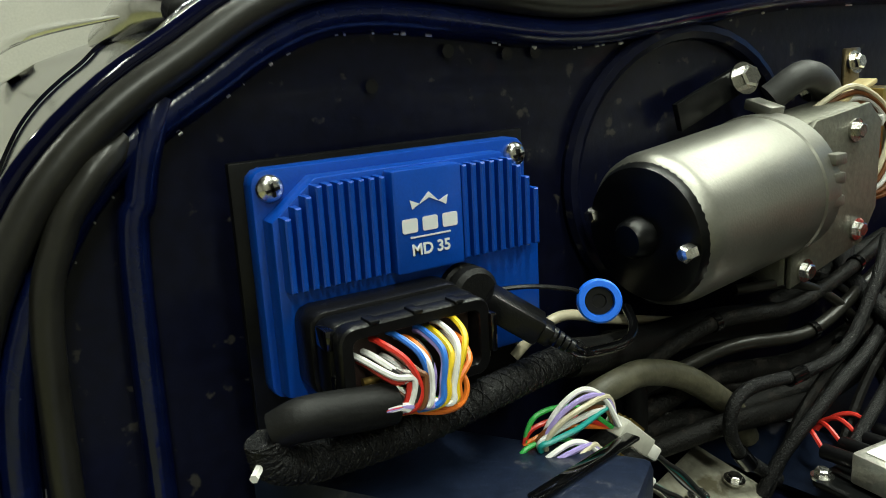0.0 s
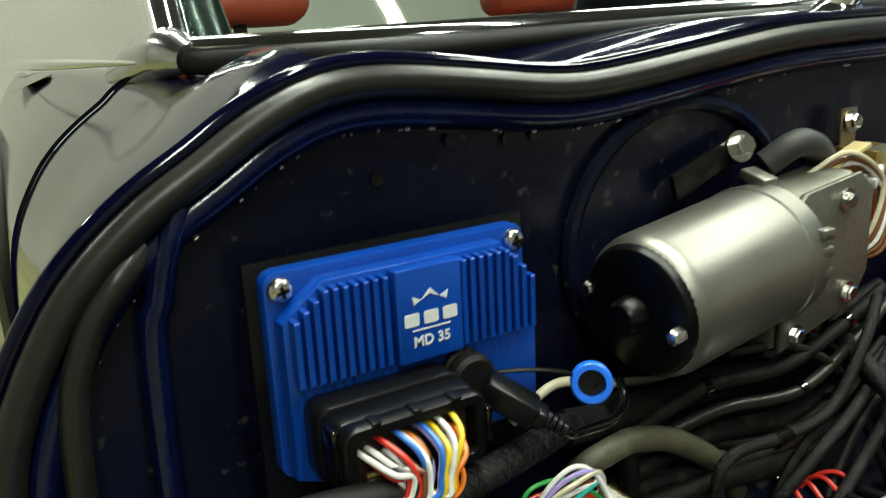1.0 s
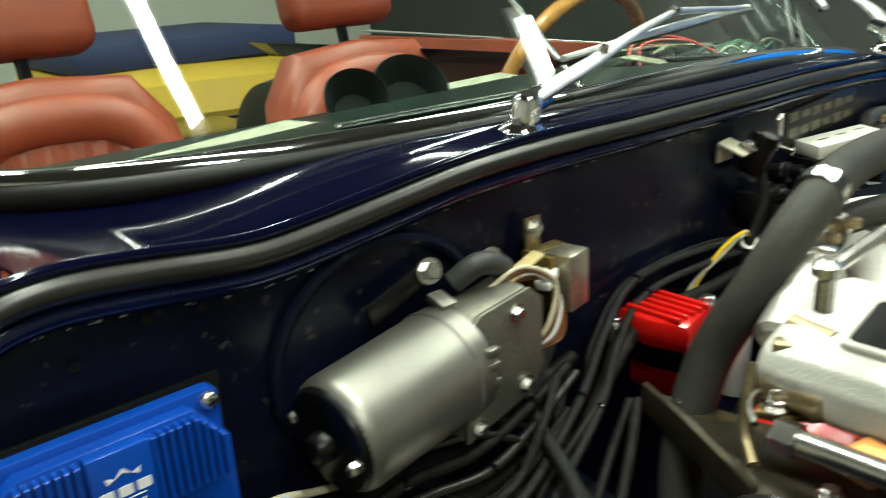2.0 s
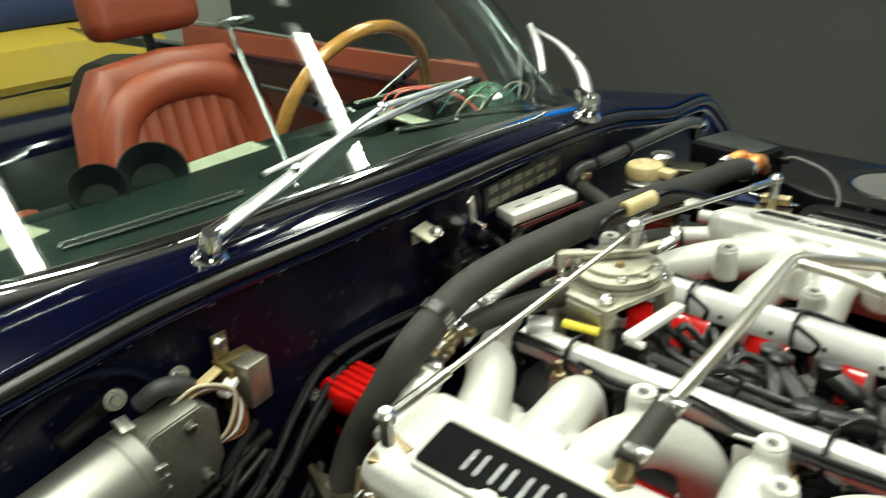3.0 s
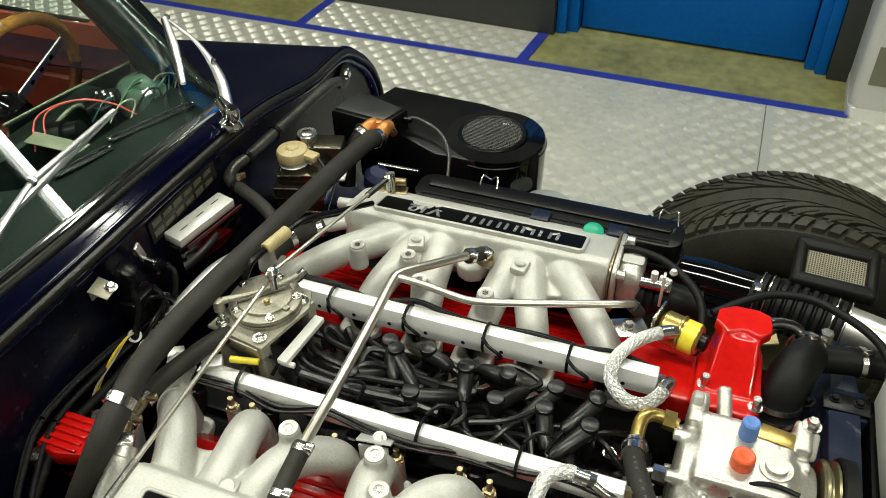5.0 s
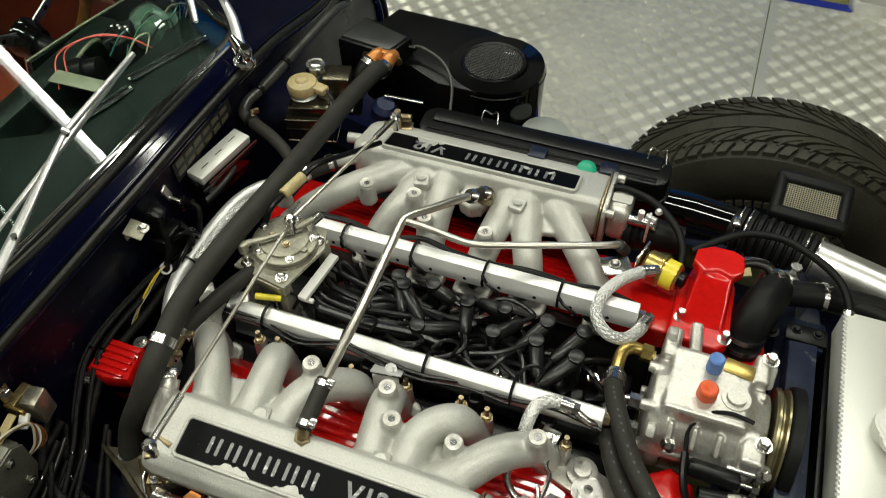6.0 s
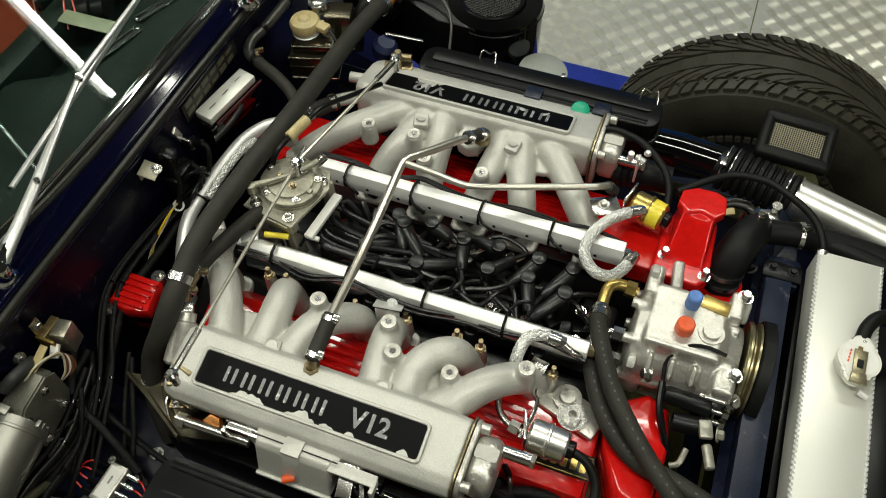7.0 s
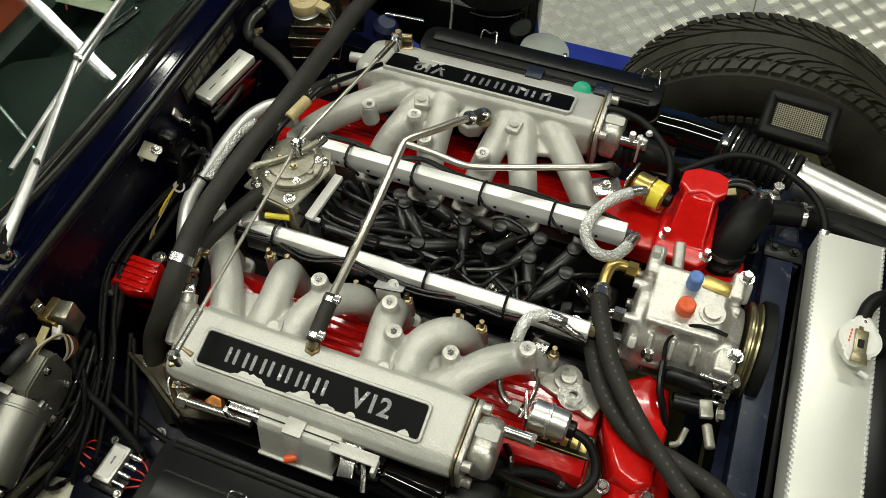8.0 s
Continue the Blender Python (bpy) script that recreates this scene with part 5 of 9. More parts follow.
for k in range(3):
    a = radians(120 * k + 70)
    part("disc_bolt", hexbolt(B(), (-0.192 + 0.016 * math.cos(a), 0.026 + 0.016 * math.sin(a), 0.786), (0, 0, 1), 0.004, 0.004), BRASS, disc)
part("index_tab", box(B(), (-0.157, 0.016, 0.783), (0.012, 0.009, 0.005), 0.002, (0, 0, -16)), TURRET, disc)
for x, y in ((-0.233, -0.020), (-0.168, -0.032), (-0.150, 0.055), (-0.222, 0.064)):
    part("leg", box(B(), (x, y, 0.706), (0.016, 0.016, 0.108), 0.003, (0, 0, -10)), TURRET, turret)
part("gusset", slab(B(), [(-0.20, 0.66), (-0.165, 0.66), (-0.172, 0.722), (-0.188, 0.735), (-0.20, 0.715)], -0.018, -0.010, "y", 0.001), TURRET, turret)
part("front_skirt", box(B(), (-0.198, -0.036, 0.750), (0.062, 0.004, 0.022), 0.001, (10, 0, -9)), TURRET, turret)
for x, y, h in ((-0.228, -0.022, 0.016), (-0.170, -0.030, 0.010), (-0.152, 0.048, 0.014), (-0.222, 0.062, 0.012)):
    bm = lathe(B(), (x, y, 0.766), (0, 0, 1), [(0, 0.0085), (0.002, 0.0085), (0.002, 0.0045), (h, 0.0042), (h + 0.001, 0)], 14)
    hexbolt(bm, (x, y, 0.768), (0, 0, 1), 0.0062, 0.005)
    part("turret_bolt", bm, STEEL, turret)
bm = tube(B(), [(-0.232, -0.008, 0.793), (-0.206, 0.014, 0.7925), (-0.180, 0.040, 0.793), (-0.162, 0.062, 0.797)], [0.0052, 0.0036, 0.0036, 0.0055], 10, 4)
box(bm, (-0.196, 0.024, 0.7895), (0.062, 0.009, 0.004), 0.001, (0, 0, 44))
lathe(bm, (-0.236, -0.012, 0.780), (0, 0, 1), [(0, 0.0075), (0.016, 0.007), (0.018, 0.004), (0.018, 0)], 12)
part("turret_lever", bm, TURRET, turret, "dull cranked lever")
bm = rod(B(), (-0.164, 0.058, 0.792), (-0.154, 0.072, 0.800), 0.0065, sides=12, bevel=0.001)
part("lever_end", bm, STEEL, turret)
turret.location = (0.017, -0.020, 0.046)
bm = tube(B(), [(-0.118, 0.280, 0.846), (-0.156, 0.004, 0.876)], 0.0028, 8, 0)
tube(bm, [(-0.160, 0.022, 0.866), (-0.168, -0.338, 0.838)], 0.0028, 8, 0)
rods = part("throttle_rod", bm, TUBE, engine, "thin plated throttle rods")
bm = B()
for p, q in (((-0.118, 0.280, 0.846), (-0.126, 0.222, 0.852)), ((-0.168, -0.338, 0.838), (-0.1665, -0.270, 0.843)), ((-0.156, 0.004, 0.874), (-0.160, 0.040, 0.870))):
    rod(bm, p, q, 0.0046, sides=8)
    rod(bm, (p[0], p[1], p[2] - 0.024), (p[0], p[1], p[2] + 0.008), 0.0055, sides=10, bevel=0.001)
    lathe(bm, (p[0], p[1], p[2] - 0.006), (0, 0, 1), [(0, 0.004), (0.004, 0.0085), (0.010, 0.0085), (0.014, 0.004)], 12)
pieces("rod_end", bm, STEEL, rods, "plated rod end")
part("rod_sleeve", rod(B(), (-0.194, 0.052, 0.866), (-0.182, 0.092, 0.870), 0.0088, sides=14, bevel=0.001), CREAM, rods, "buff plastic sleeve")
bm = tube(B(), [(-0.182, 0.090, 0.870), (-0.172, 0.125, 0.868), (-0.150, 0.185, 0.845), (-0.128, 0.240, 0.825)], 0.0042, 8, 5)
tube(bm, [(-0.194, 0.054, 0.866), (-0.202, 0.028, 0.860), (-0.205, 0.012, 0.845)], 0.0046, 8, 4)
part("cable_sheath", bm, SATINBLACK, rods)
# rear stubs of the far manifold
bm = tube(B(), [(-0.175, 0.255, 0.768), (-0.225, 0.225, 0.765)], 0.011, 14, 0)
tube(bm, [(-0.17, 0.29, 0.775), (-0.21, 0.285, 0.775)], 0.009, 14, 0)
pieces("rear_stub", bm, CAST, PLEN[1])
bm = tube(B(), [(-0.21, 0.232, 0.766), (-0.25, 0.19, 0.76), (-0.27, 0.15, 0.74)], 0.0135, 14, 5)
part("stub_hose", bm, HOSE, PLEN[1])
bm = B()
for a, d in (((-0.214, 0.229, 0.766), (-1, -0.8, 0)), ((-0.245, 0.196, 0.761), (-0.6, -1, 0))):
    lathe(bm, a, d, [(0, 0.0135), (0, 0.015), (0.009, 0.015), (0.009, 0.0135)], 16)
pieces("stub_clip", bm, STEEL, PLEN[1])
bm = B()
rod(bm, (-0.132, 0.32, 0.79), (-0.132, 0.32, 0.826), 0.006, sides=10, bevel=0.001)
rod(bm, (-0.15, 0.33, 0.80), (-0.115, 0.338, 0.80), 0.007, sides=10, bevel=0.001)
box(bm, (-0.135, 0.325, 0.788), (0.05, 0.02, 0.004), 0.001, (0, 0, 15))
part("bellcrank", bm, BRASS, PLEN[1], "brass bellcrank")
bm = B()
box(bm, (-0.185, -0.325, 0.76), (0.03, 0.014, 0.05), 0.003, (0, 0, 20))
rod(bm, (-0.2, -0.33, 0.757), (-0.16, -0.335, 0.757), 0.012, sides=14, bevel=0.002)
rod(bm, (-0.20, -0.305, 0.786), (-0.17, -0.312, 0.786), 0.006, sides=10)
tube(bm, [(-0.21, -0.33, 0.765), (-0.205, -0.345, 0.73), (-0.19, -0.36, 0.715)], 0.004, 8, 4)
part("bellcrank", bm, BRASS, PLEN[-1], "brass bellcrank")

# ---- front of the engine bay ----
# red thermostat housing of the far bank
def hull(bm, pts):
    """A solid round the points."""
    bmesh.ops.convex_hull(bm, input=[bm.verts.new(p) for p in pts], use_existing_faces=False)
    return bm


bm = slab(B(), [(0.366, 0.084), (0.434, 0.080), (0.448, 0.095), (0.444, 0.20), (0.40, 0.212), (0.366, 0.19)], 0.728, 0.749, "z")
hull(bm, [(0.378, 0.098, 0.740), (0.436, 0.098, 0.740), (0.441, 0.205, 0.740), (0.376, 0.205, 0.740), (0.386, 0.166, 0.796), (0.432, 0.166, 0.796), (0.436, 0.206, 0.796), (0.386, 0.206, 0.796)])
slab(bm, [(0.376, 0.184), (0.392, 0.166), (0.412, 0.176), (0.432, 0.168), (0.446, 0.184), (0.443, 0.212), (0.424, 0.220), (0.397, 0.218), (0.378, 0.206)], 0.784, 0.801, "z")
box(bm, (0.332, 0.138, 0.712), (0.11, 0.082, 0.042))
th = casting("thermostat_housing", bm, RED, engine, "glossy red cast thermostat housing", 0.0022, 4)
part("housing_panel", hull(B(), [(0.388, 0.104, 0.7435), (0.426, 0.104, 0.7435), (0.423, 0.160, 0.7925), (0.392, 0.160, 0.7925), (0.390, 0.110, 0.742), (0.424, 0.110, 0.742)]), RED, th)
bm = B()
for p in ((0.378, 0.118, 0.748), (0.441, 0.100, 0.748)):
    hexbolt(bm, p, (0, 0, 1), 0.0065, 0.016)
pieces("bolt", bm, STEEL, th)
bm = tube(B(), [(0.47, 0.12, 0.69), (0.472, 0.10, 0.67), (0.468, 0.07, 0.655)], [0.026, 0.022, 0.02], 18, 5)
slab(bm, rounded(0.07, 0.06, 0.02, 4, 0.47, 0.128), 0.685, 0.70, "z", 0.003)
part("water_outlet", bm, RED, engine, "red water outlet")
# near housing
bm = slab(B(), [(0.354, -0.128), (0.41, -0.09), (0.442, -0.105), (0.452, -0.16), (0.448, -0.245), (0.425, -0.262), (0.394, -0.252), (0.368, -0.185)], 0.63, 0.715, "z", 0.014, 3)
tube(bm, [(0.418, -0.21, 0.685), (0.422, -0.28, 0.655), (0.425, -0.36, 0.60)], 0.029, 20, 5)
thn = part("thermostat_housing", bm, RED, engine, "glossy red cast thermostat housing")
bm = B()
for p in ((0.446, -0.258, 0.69), (0.388, -0.262, 0.69)):
    hexbolt(bm, p, (0, 0, 1), 0.007, 0.008)
pieces("bolt", bm, STEEL, thn)
part("water_rail", tube(B(), [(0.45, -0.20, 0.64), (0.47, -0.28, 0.62), (0.47, -0.4, 0.58)], 0.022, 16, 5), RED, engine, "red water pipe")
bm = box(B(), (0.315, -0.15, 0.706), (0.09, 0.045, 0.012), 0.003, (0, 0, -18))
lathe(bm, (0.305, -0.14, 0.712), (0, 0, 1), [(0, 0.020), (0.007, 0.020), (0.007, 0.012), (0.014, 0.011), (0.014, 0)], 20)
lathe(bm, (0.275, -0.128, 0.708), (0, 0, 1), [(0, 0.012), (0.006, 0.012), (0.014, 0.009), (0.02, 0.006), (0.02, 0)], 12)
part("head_lug", bm, ALUCAST, engine)
part("lug_socket", lathe(B(), (0.318, -0.165, 0.714), (0, 0, 1), [(0, 0.021), (0.006, 0.021), (0.006, 0.013), (0.013, 0.013), (0.013, 0.006), (0.006, 0.006)], 22), STEEL, engine)

# air conditioning compressor
comp = thing("compressor", (0.43, -0.02, 0.6), "cast aluminium air conditioning compressor with coloured caps", "compressor")
bm = lathe(B(), (0.36, -0.015, 0.71), (1, 0, 0), [(0, 0), (0, 0.055), (0.004, 0.070), (0.016, 0.074), (0.03, 0.074), (0.034, 0.068), (0.10, 0.068), (0.104, 0.073), (0.125, 0.073), (0.13, 0.066), (0.15, 0.06), (0.15, 0)], 36)
box(bm, (0.43, -0.005, 0.776), (0.105, 0.10, 0.022), 0.006)
box(bm, (0.375, 0.05, 0.755), (0.022, 0.05, 0.06), 0.005)
box(bm, (0.405, 0.055, 0.77), (0.016, 0.075, 0.02), 0.004, (12, 0, 8))
box(bm, (0.49, 0.04, 0.765), (0.02, 0.045, 0.05), 0.004)
box(bm, (0.495, -0.065, 0.755), (0.03, 0.05, 0.035), 0.006)
for k in range(7):
    a = radians(20 + 50 * k)
    rod(bm, (0.352, -0.015 + 0.066 * math.cos(a), 0.71 + 0.066 * math.sin(a)), (0.50, -0.015 + 0.066 * math.cos(a), 0.71 + 0.066 * math.sin(a)), 0.008, sides=8)
box(bm, (0.43, 0.035, 0.772), (0.10, 0.012, 0.030), 0.003)
for x in (0.395, 0.425, 0.455):
    box(bm, (x, -0.066, 0.752), (0.007, 0.030, 0.030), 0.002, (40, 0, 0))
body = casting("body", bm, ALUCAST, comp, "bare cast aluminium body", 0.0022, 3)
part("coil_cover", box(B(), (0.458, -0.092, 0.728), (0.066, 0.022, 0.050), 0.008, (38, 0, 0)), SATINBLACK, comp, "black coil cover")
for k in range(3):
    z, y = 0.748 - 0.018 * k, -0.090 - 0.007 * k
    bm = rod(B(), (0.470, y, z), (0.512, y, z), 0.0042, sides=10)
    lathe(bm, (0.506, y, z), (1, 0, 0), [(0, 0.0075), (0.008, 0.0075), (0.009, 0.005), (0.009, 0)], 6)
    part("through_bolt", bm, STEEL, comp)
part("seam_ring", lathe(B(), (0.392, -0.015, 0.71), (1, 0, 0), [(0, 0.066), (0, 0.0705), (0.0025, 0.0705), (0.0025, 0.066)], 40), CHROMEDARK, body)
for y, z, r in ((0.052, 0.768, -18), (-0.072, 0.752, 35), (0.062, 0.742, -40)):
    part("mounting_ear", box(B(), (0.372, y, z), (0.012, 0.018, 0.052), 0.004, (r, 0, 0)), CAST, comp, "pale cast mounting ear")
for y, z, r in ((-0.07, 0.748, 40), (0.055, 0.757, -40)):
    part("end_lug", box(B(), (0.503, y, z), (0.016, 0.026, 0.034), 0.005, (r, 0, 0)), CAST, comp)
bm = B()
for p, d in (((0.40, -0.085, 0.752), (-1, -0.4, 0.5)), ((0.497, 0.055, 0.79), (0, 0, 1)), ((0.505, -0.06, 0.772), (0, 0, 1)), ((0.512, -0.085, 0.75), (0.4, -0.5, 0.6)), ((0.48, -0.10, 0.735), (0, -1, 0.5)), ((0.352, 0.04, 0.752), (-1, 0, 0.2)), ((0.352, -0.07, 0.74), (-1, 0, 0.2))):
    hexbolt(bm, p, d, 0.0075, 0.01)
pieces("bolt", bm, STEEL, body)
part("service_cap", lathe(B(), (0.43, 0.02, 0.785), (0, 0, 1), [(0, 0.0095), (0.006, 0.0105), (0.026, 0.010), (0.028, 0.008), (0.028, 0.003), (0.026, 0)], 18), CAPBLUE, comp, "blue plastic service cap")
part("service_cap", lathe(B(), (0.427, -0.022, 0.782), (0, 0, 1), [(0, 0.012), (0.008, 0.013), (0.021, 0.0125), (0.023, 0.0105), (0.023, 0.003), (0.021, 0)], 18), CAPRED, comp, "orange plastic service cap")
part("filler_plug", lathe(B(), (0.463, -0.015, 0.786), (0, 0, 1), [(0, 0.018), (0.003, 0.018), (0.003, 0.0125), (0.008, 0.012), (0.008, 0)], 22), ALUCAST, comp)
part("type_plate", box(B(), (0.462, 0.03, 0.788), (0.038, 0.022, 0.001), 0.0003, (0, 0, -8)), GOLD, comp, "small olive type plate")
bm = lathe(B(), (0.515, -0.012, 0.71), (1, 0, 0), [(0, 0.03), (0, 0.068), (0.003, 0.071), (0.006, 0.071), (0.009, 0.064), (0.011, 0.064), (0.014, 0.072), (0.017, 0.072), (0.018, 0.060), (0.018, 0.02), (0.036, 0.02), (0.036, 0)], 44)
part("pulley", bm, mat("dull_yellow_plate", (0.36, 0.32, 0.19), 0.3, 0.9, 0.2, 30, 0.08, 300), comp, "yellow plated clutch pulley")
bm = lathe(B(), (0.5335, -0.012, 0.709), (1, 0, 0), [(0, 0.058), (0, 0.076), (0.002, 0.078), (0.016, 0.078), (0.017, 0.076), (0.017, 0.058), (0, 0.058)], 48)
tube(bm, [(0.542, -0.078, 0.725), (0.545, -0.12, 0.6), (0.545, -0.14, 0.42)], 0.009, 8, 4)
tube(bm, [(0.542, 0.06, 0.70), (0.545, 0.05, 0.55), (0.545, 0.0, 0.42)], 0.009, 8, 4)
part("drive_belt", bm, RUBBER, comp)
bm = tube(B(), [(0.42, -0.085, 0.745), (0.418, -0.06, 0.76), (0.435, -0.045, 0.783), (0.46, -0.04, 0.79), (0.488, -0.042, 0.787)], 0.0028, 8, 6)
tube(bm, [(0.42, -0.085, 0.745), (0.425, -0.12, 0.735), (0.44, -0.15, 0.72), (0.452, -0.165, 0.70)], 0.005, 8, 6)
part("clutch_lead", bm, BLACK, comp)
bm = lathe(B(), (0.445, -0.13, 0.73), (1, 0.1, 0), [(0, 0.013), (0.05, 0.013), (0.05, 0)], 14)
part("pressure_switch", bm, BLACK, comp)
BRACKETCREAM_T = mat("pale_plated_metal", (0.34, 0.33, 0.28), 0.35, 0.5, 0.2, 60, 0.2)
bm = box(B(), (0.488, -0.132, 0.74), (0.018, 0.026, 0.010), 0.003, (0, 0, 15))
rod(bm, (0.492, -0.155, 0.745), (0.503, -0.185, 0.742), 0.007, sides=10, bevel=0.002)
hexbolt(bm, (0.503, -0.135, 0.742), (1, 0, 0.4), 0.007, 0.008)
tube(bm, [(0.47, -0.165, 0.735), (0.465, -0.185, 0.73), (0.455, -0.19, 0.725)], 0.004, 8, 4)
part("switch_terminal", bm, BRACKETCREAM_T, comp, "pale plated terminal")
# unions and pipes into the compressor
bm = tube(B(), [(0.355, 0.03, 0.762), (0.33, 0.032, 0.768), (0.315, 0.02, 0.77), (0.313, -0.005, 0.762), (0.314, -0.02, 0.755)], 0.0085, 14, 6)
lathe(bm, (0.338, 0.031, 0.766), (1, 0, -0.1), [(0, 0.012), (0.014, 0.012), (0.014, 0)], 6)
part("union_pipe", bm, GOLD, comp, "yellow plated pipe with a union nut")
bm = tube(B(), [(0.357, -0.04, 0.752), (0.335, -0.038, 0.752), (0.32, -0.048, 0.745)], 0.006, 12, 5)
lathe(bm, (0.338, -0.039, 0.752), (1, 0, 0), [(0, 0.011), (0.016, 0.011), (0.016, 0)], 6)
lathe(bm, (0.343, -0.075, 0.742), (1, 0, 0), [(0, 0.012), (0.014, 0.012), (0.014, 0)], 6)
pieces("union_nut", bm, STEEL, comp)
# two thick refrigerant hoses with printed bars
HOSES = [[(0.313, -0.01, 0.757), (0.316, -0.04, 0.765), (0.333, -0.085, 0.772), (0.362, -0.135, 0.765), (0.415, -0.195, 0.755), (0.47, -0.242, 0.745), (0.505, -0.275, 0.735), (0.53, -0.34, 0.66)], [(0.318, -0.055, 0.742), (0.325, -0.10, 0.745), (0.36, -0.16, 0.737), (0.41, -0.20, 0.73), (0.47, -0.218, 0.74), (0.535, -0.245, 0.74), (0.575, -0.29, 0.69)]]
for pts in HOSES:
    hose = thing("refrigerant_hose", pts[3], "thick ribbed black refrigerant hose with faint print", "hose", "refrigerant hoses")
    bm = tube(B(), pts, 0.0125, 16, 8)
    part("hose", bm, HOSE, hose)
    path = smooth_path(pts, 12)
    bm = B()
    for k in range(14, 66, 2):
        p, d = path[k], (path[k + 1] - path[k]).normalized()
        side = d.cross(Vector((0, 0, 1))).normalized()
        upv = (side.cross(d) + side * 0.15).normalized()
        c = p + upv * 0.0124
        m = Matrix.Translation(c) @ Matrix((d, upv.cross(d), upv)).transposed().to_4x4()
        if k % 10:
            box(bm, (0, 0, 0), (0.0035, 0.0026, 0.0004))
            bm.verts.ensure_lookup_table()
            bmesh.ops.transform(bm, matrix=m, verts=bm.verts[-8:])
    pieces("print_bar", bm, mat("hose_print", (0.055, 0.055, 0.055), 0.6, var=0.2), hose, "")
    bm = B()
    d = (path[3] - path[0]).normalized()
    lathe(bm, path[0], d, [(0, 0.011), (0, 0.0145), (0.022, 0.0145), (0.022, 0.0125)], 18)
    lathe(bm, path[0] + d * 0.005, d, [(0, 0.0145), (0, 0.0155), (0.003, 0.0155), (0.003, 0.0145)], 18)
    part("ferrule", bm, CHROMEDARK, hose, "crimped steel ferrule")

# fuel dampers
for s in (1, -1):
    a = Vector((0.312, 0.178, 0.775)) if s > 0 else Vector((0.272, -0.222, 0.752))
    d = Vector((1, -0.28, 0)).normalized() if s > 0 else Vector((1, -0.05, 0)).normalized()
    dam = thing("fuel_damper", a - Vector((0, 0, 0.02)), ("yellow plated" if s > 0 else "silver plated") + " round fuel damper on the rail end", "fuel damper", "fuel dampers")
    bm = lathe(B(), a, d, [(0, 0), (0, 0.018), (0.004, 0.0225), (0.024, 0.0225), (0.025, 0.0245), (0.028, 0.0245), (0.029, 0.022), (0.05, 0.021), (0.053, 0.018), (0.053, 0)], 30)
    part("can", bm, GOLD if s > 0 else POLISHED, dam)
    if s > 0:
        part("sticker", lathe(B(), a + d * 0.031, d, [(0, 0.0222), (0.018, 0.0218)], 30), YELLOWTAPE, dam, "yellow paper sticker")
    bm = lathe(B(), a + d * 0.053, d, [(0, 0.012), (0.008, 0.012), (0.01, 0.008), (0.01, 0)], 14)
    part("port", bm, BLACK, dam)
    bm = box(B(), a - d * 0.006 + Vector((0, 0, 0.0)), (0.004, 0.04, 0.05), 0.001, (0, 0, -16 * s))
    if s > 0:
        box(bm, (0.275, 0.152, 0.782), (0.045, 0.034, 0.003), 0.001, (0, 8, 30))
        hexbolt(bm, (0.272, 0.152, 0.785), (0, 0, 1), 0.006)
    else:
        box(bm, (0.255, -0.13, 0.755), (0.024, 0.03, 0.003), 0.001, (0, 0, -10))
        hexbolt(bm, (0.255, -0.13, 0.757), (0, 0, 1), 0.006)
        tube(bm, [(0.262, -0.14, 0.755), (0.262, -0.165, 0.752), (0.27, -0.18, 0.758), (0.268, -0.21, 0.76), (0.262, -0.235, 0.758)], 0.003, 8, 5)
    part("bracket", bm, STEEL, dam)
    BRAID = mat("steel_braid", (0.72, 0.72, 0.70), 0.35, 0.8, 0.25, 400, 0.9, 900)
    if s > 0:
        pts = [(0.322, 0.152, 0.79), (0.308, 0.142, 0.792), (0.285, 0.118, 0.792), (0.268, 0.085, 0.79), (0.268, 0.055, 0.785), (0.288, 0.034, 0.78), (0.312, 0.036, 0.776), (0.326, 0.055, 0.773), (0.334, 0.078, 0.770)]
    else:
        pts = [(0.226, -0.148, 0.765), (0.226, -0.125, 0.777), (0.232, -0.105, 0.784), (0.25, -0.094, 0.786), (0.27, -0.094, 0.783)]
    hose = thing("braided_hose", Vector(pts[0]) - Vector((0, 0, 0.01)), "steel braided fuel hose bent between rail and damper", "hose", "braided hoses")
    core = part("braid", tube(B(), pts, 0.0074, 16, 8), BRAID, hose)
    part("braid_wire", braid(B(), pts, 0.0077, 8, 75.0, 0.0010), BRAID, core)["kind"] = "stuff"
    bm = B()
    for i, j in ((0, 1), (-1, -2)):
        p, q = Vector(pts[i]), Vector(pts[j])
        v = (q - p).normalized()
        lathe(bm, p - v * 0.004, v, [(0, 0.006), (0, 0.0095), (0.016, 0.0095), (0.016, 0.0085)], 14)
        lathe(bm, p - v * 0.012, v, [(0, 0.0085), (0.008, 0.0085), (0.008, 0)], 6)
    if s < 0:
        tube(bm, [(0.226, -0.15, 0.763), (0.22, -0.17, 0.75), (0.22, -0.192, 0.742), (0.238, -0.212, 0.742), (0.268, -0.222, 0.748)], 0.005, 12, 6)
        tube(bm, [(0.275, -0.095, 0.783), (0.295, -0.102, 0.778), (0.31, -0.098, 0.77)], 0.005, 12, 6)
        lathe(bm, (0.245, -0.216, 0.744), (1, -0.2, 0.1), [(0, 0.0095), (0.014, 0.0095), (0.014, 0)], 6)
    pieces("end_fitting", bm, STEEL, hose)
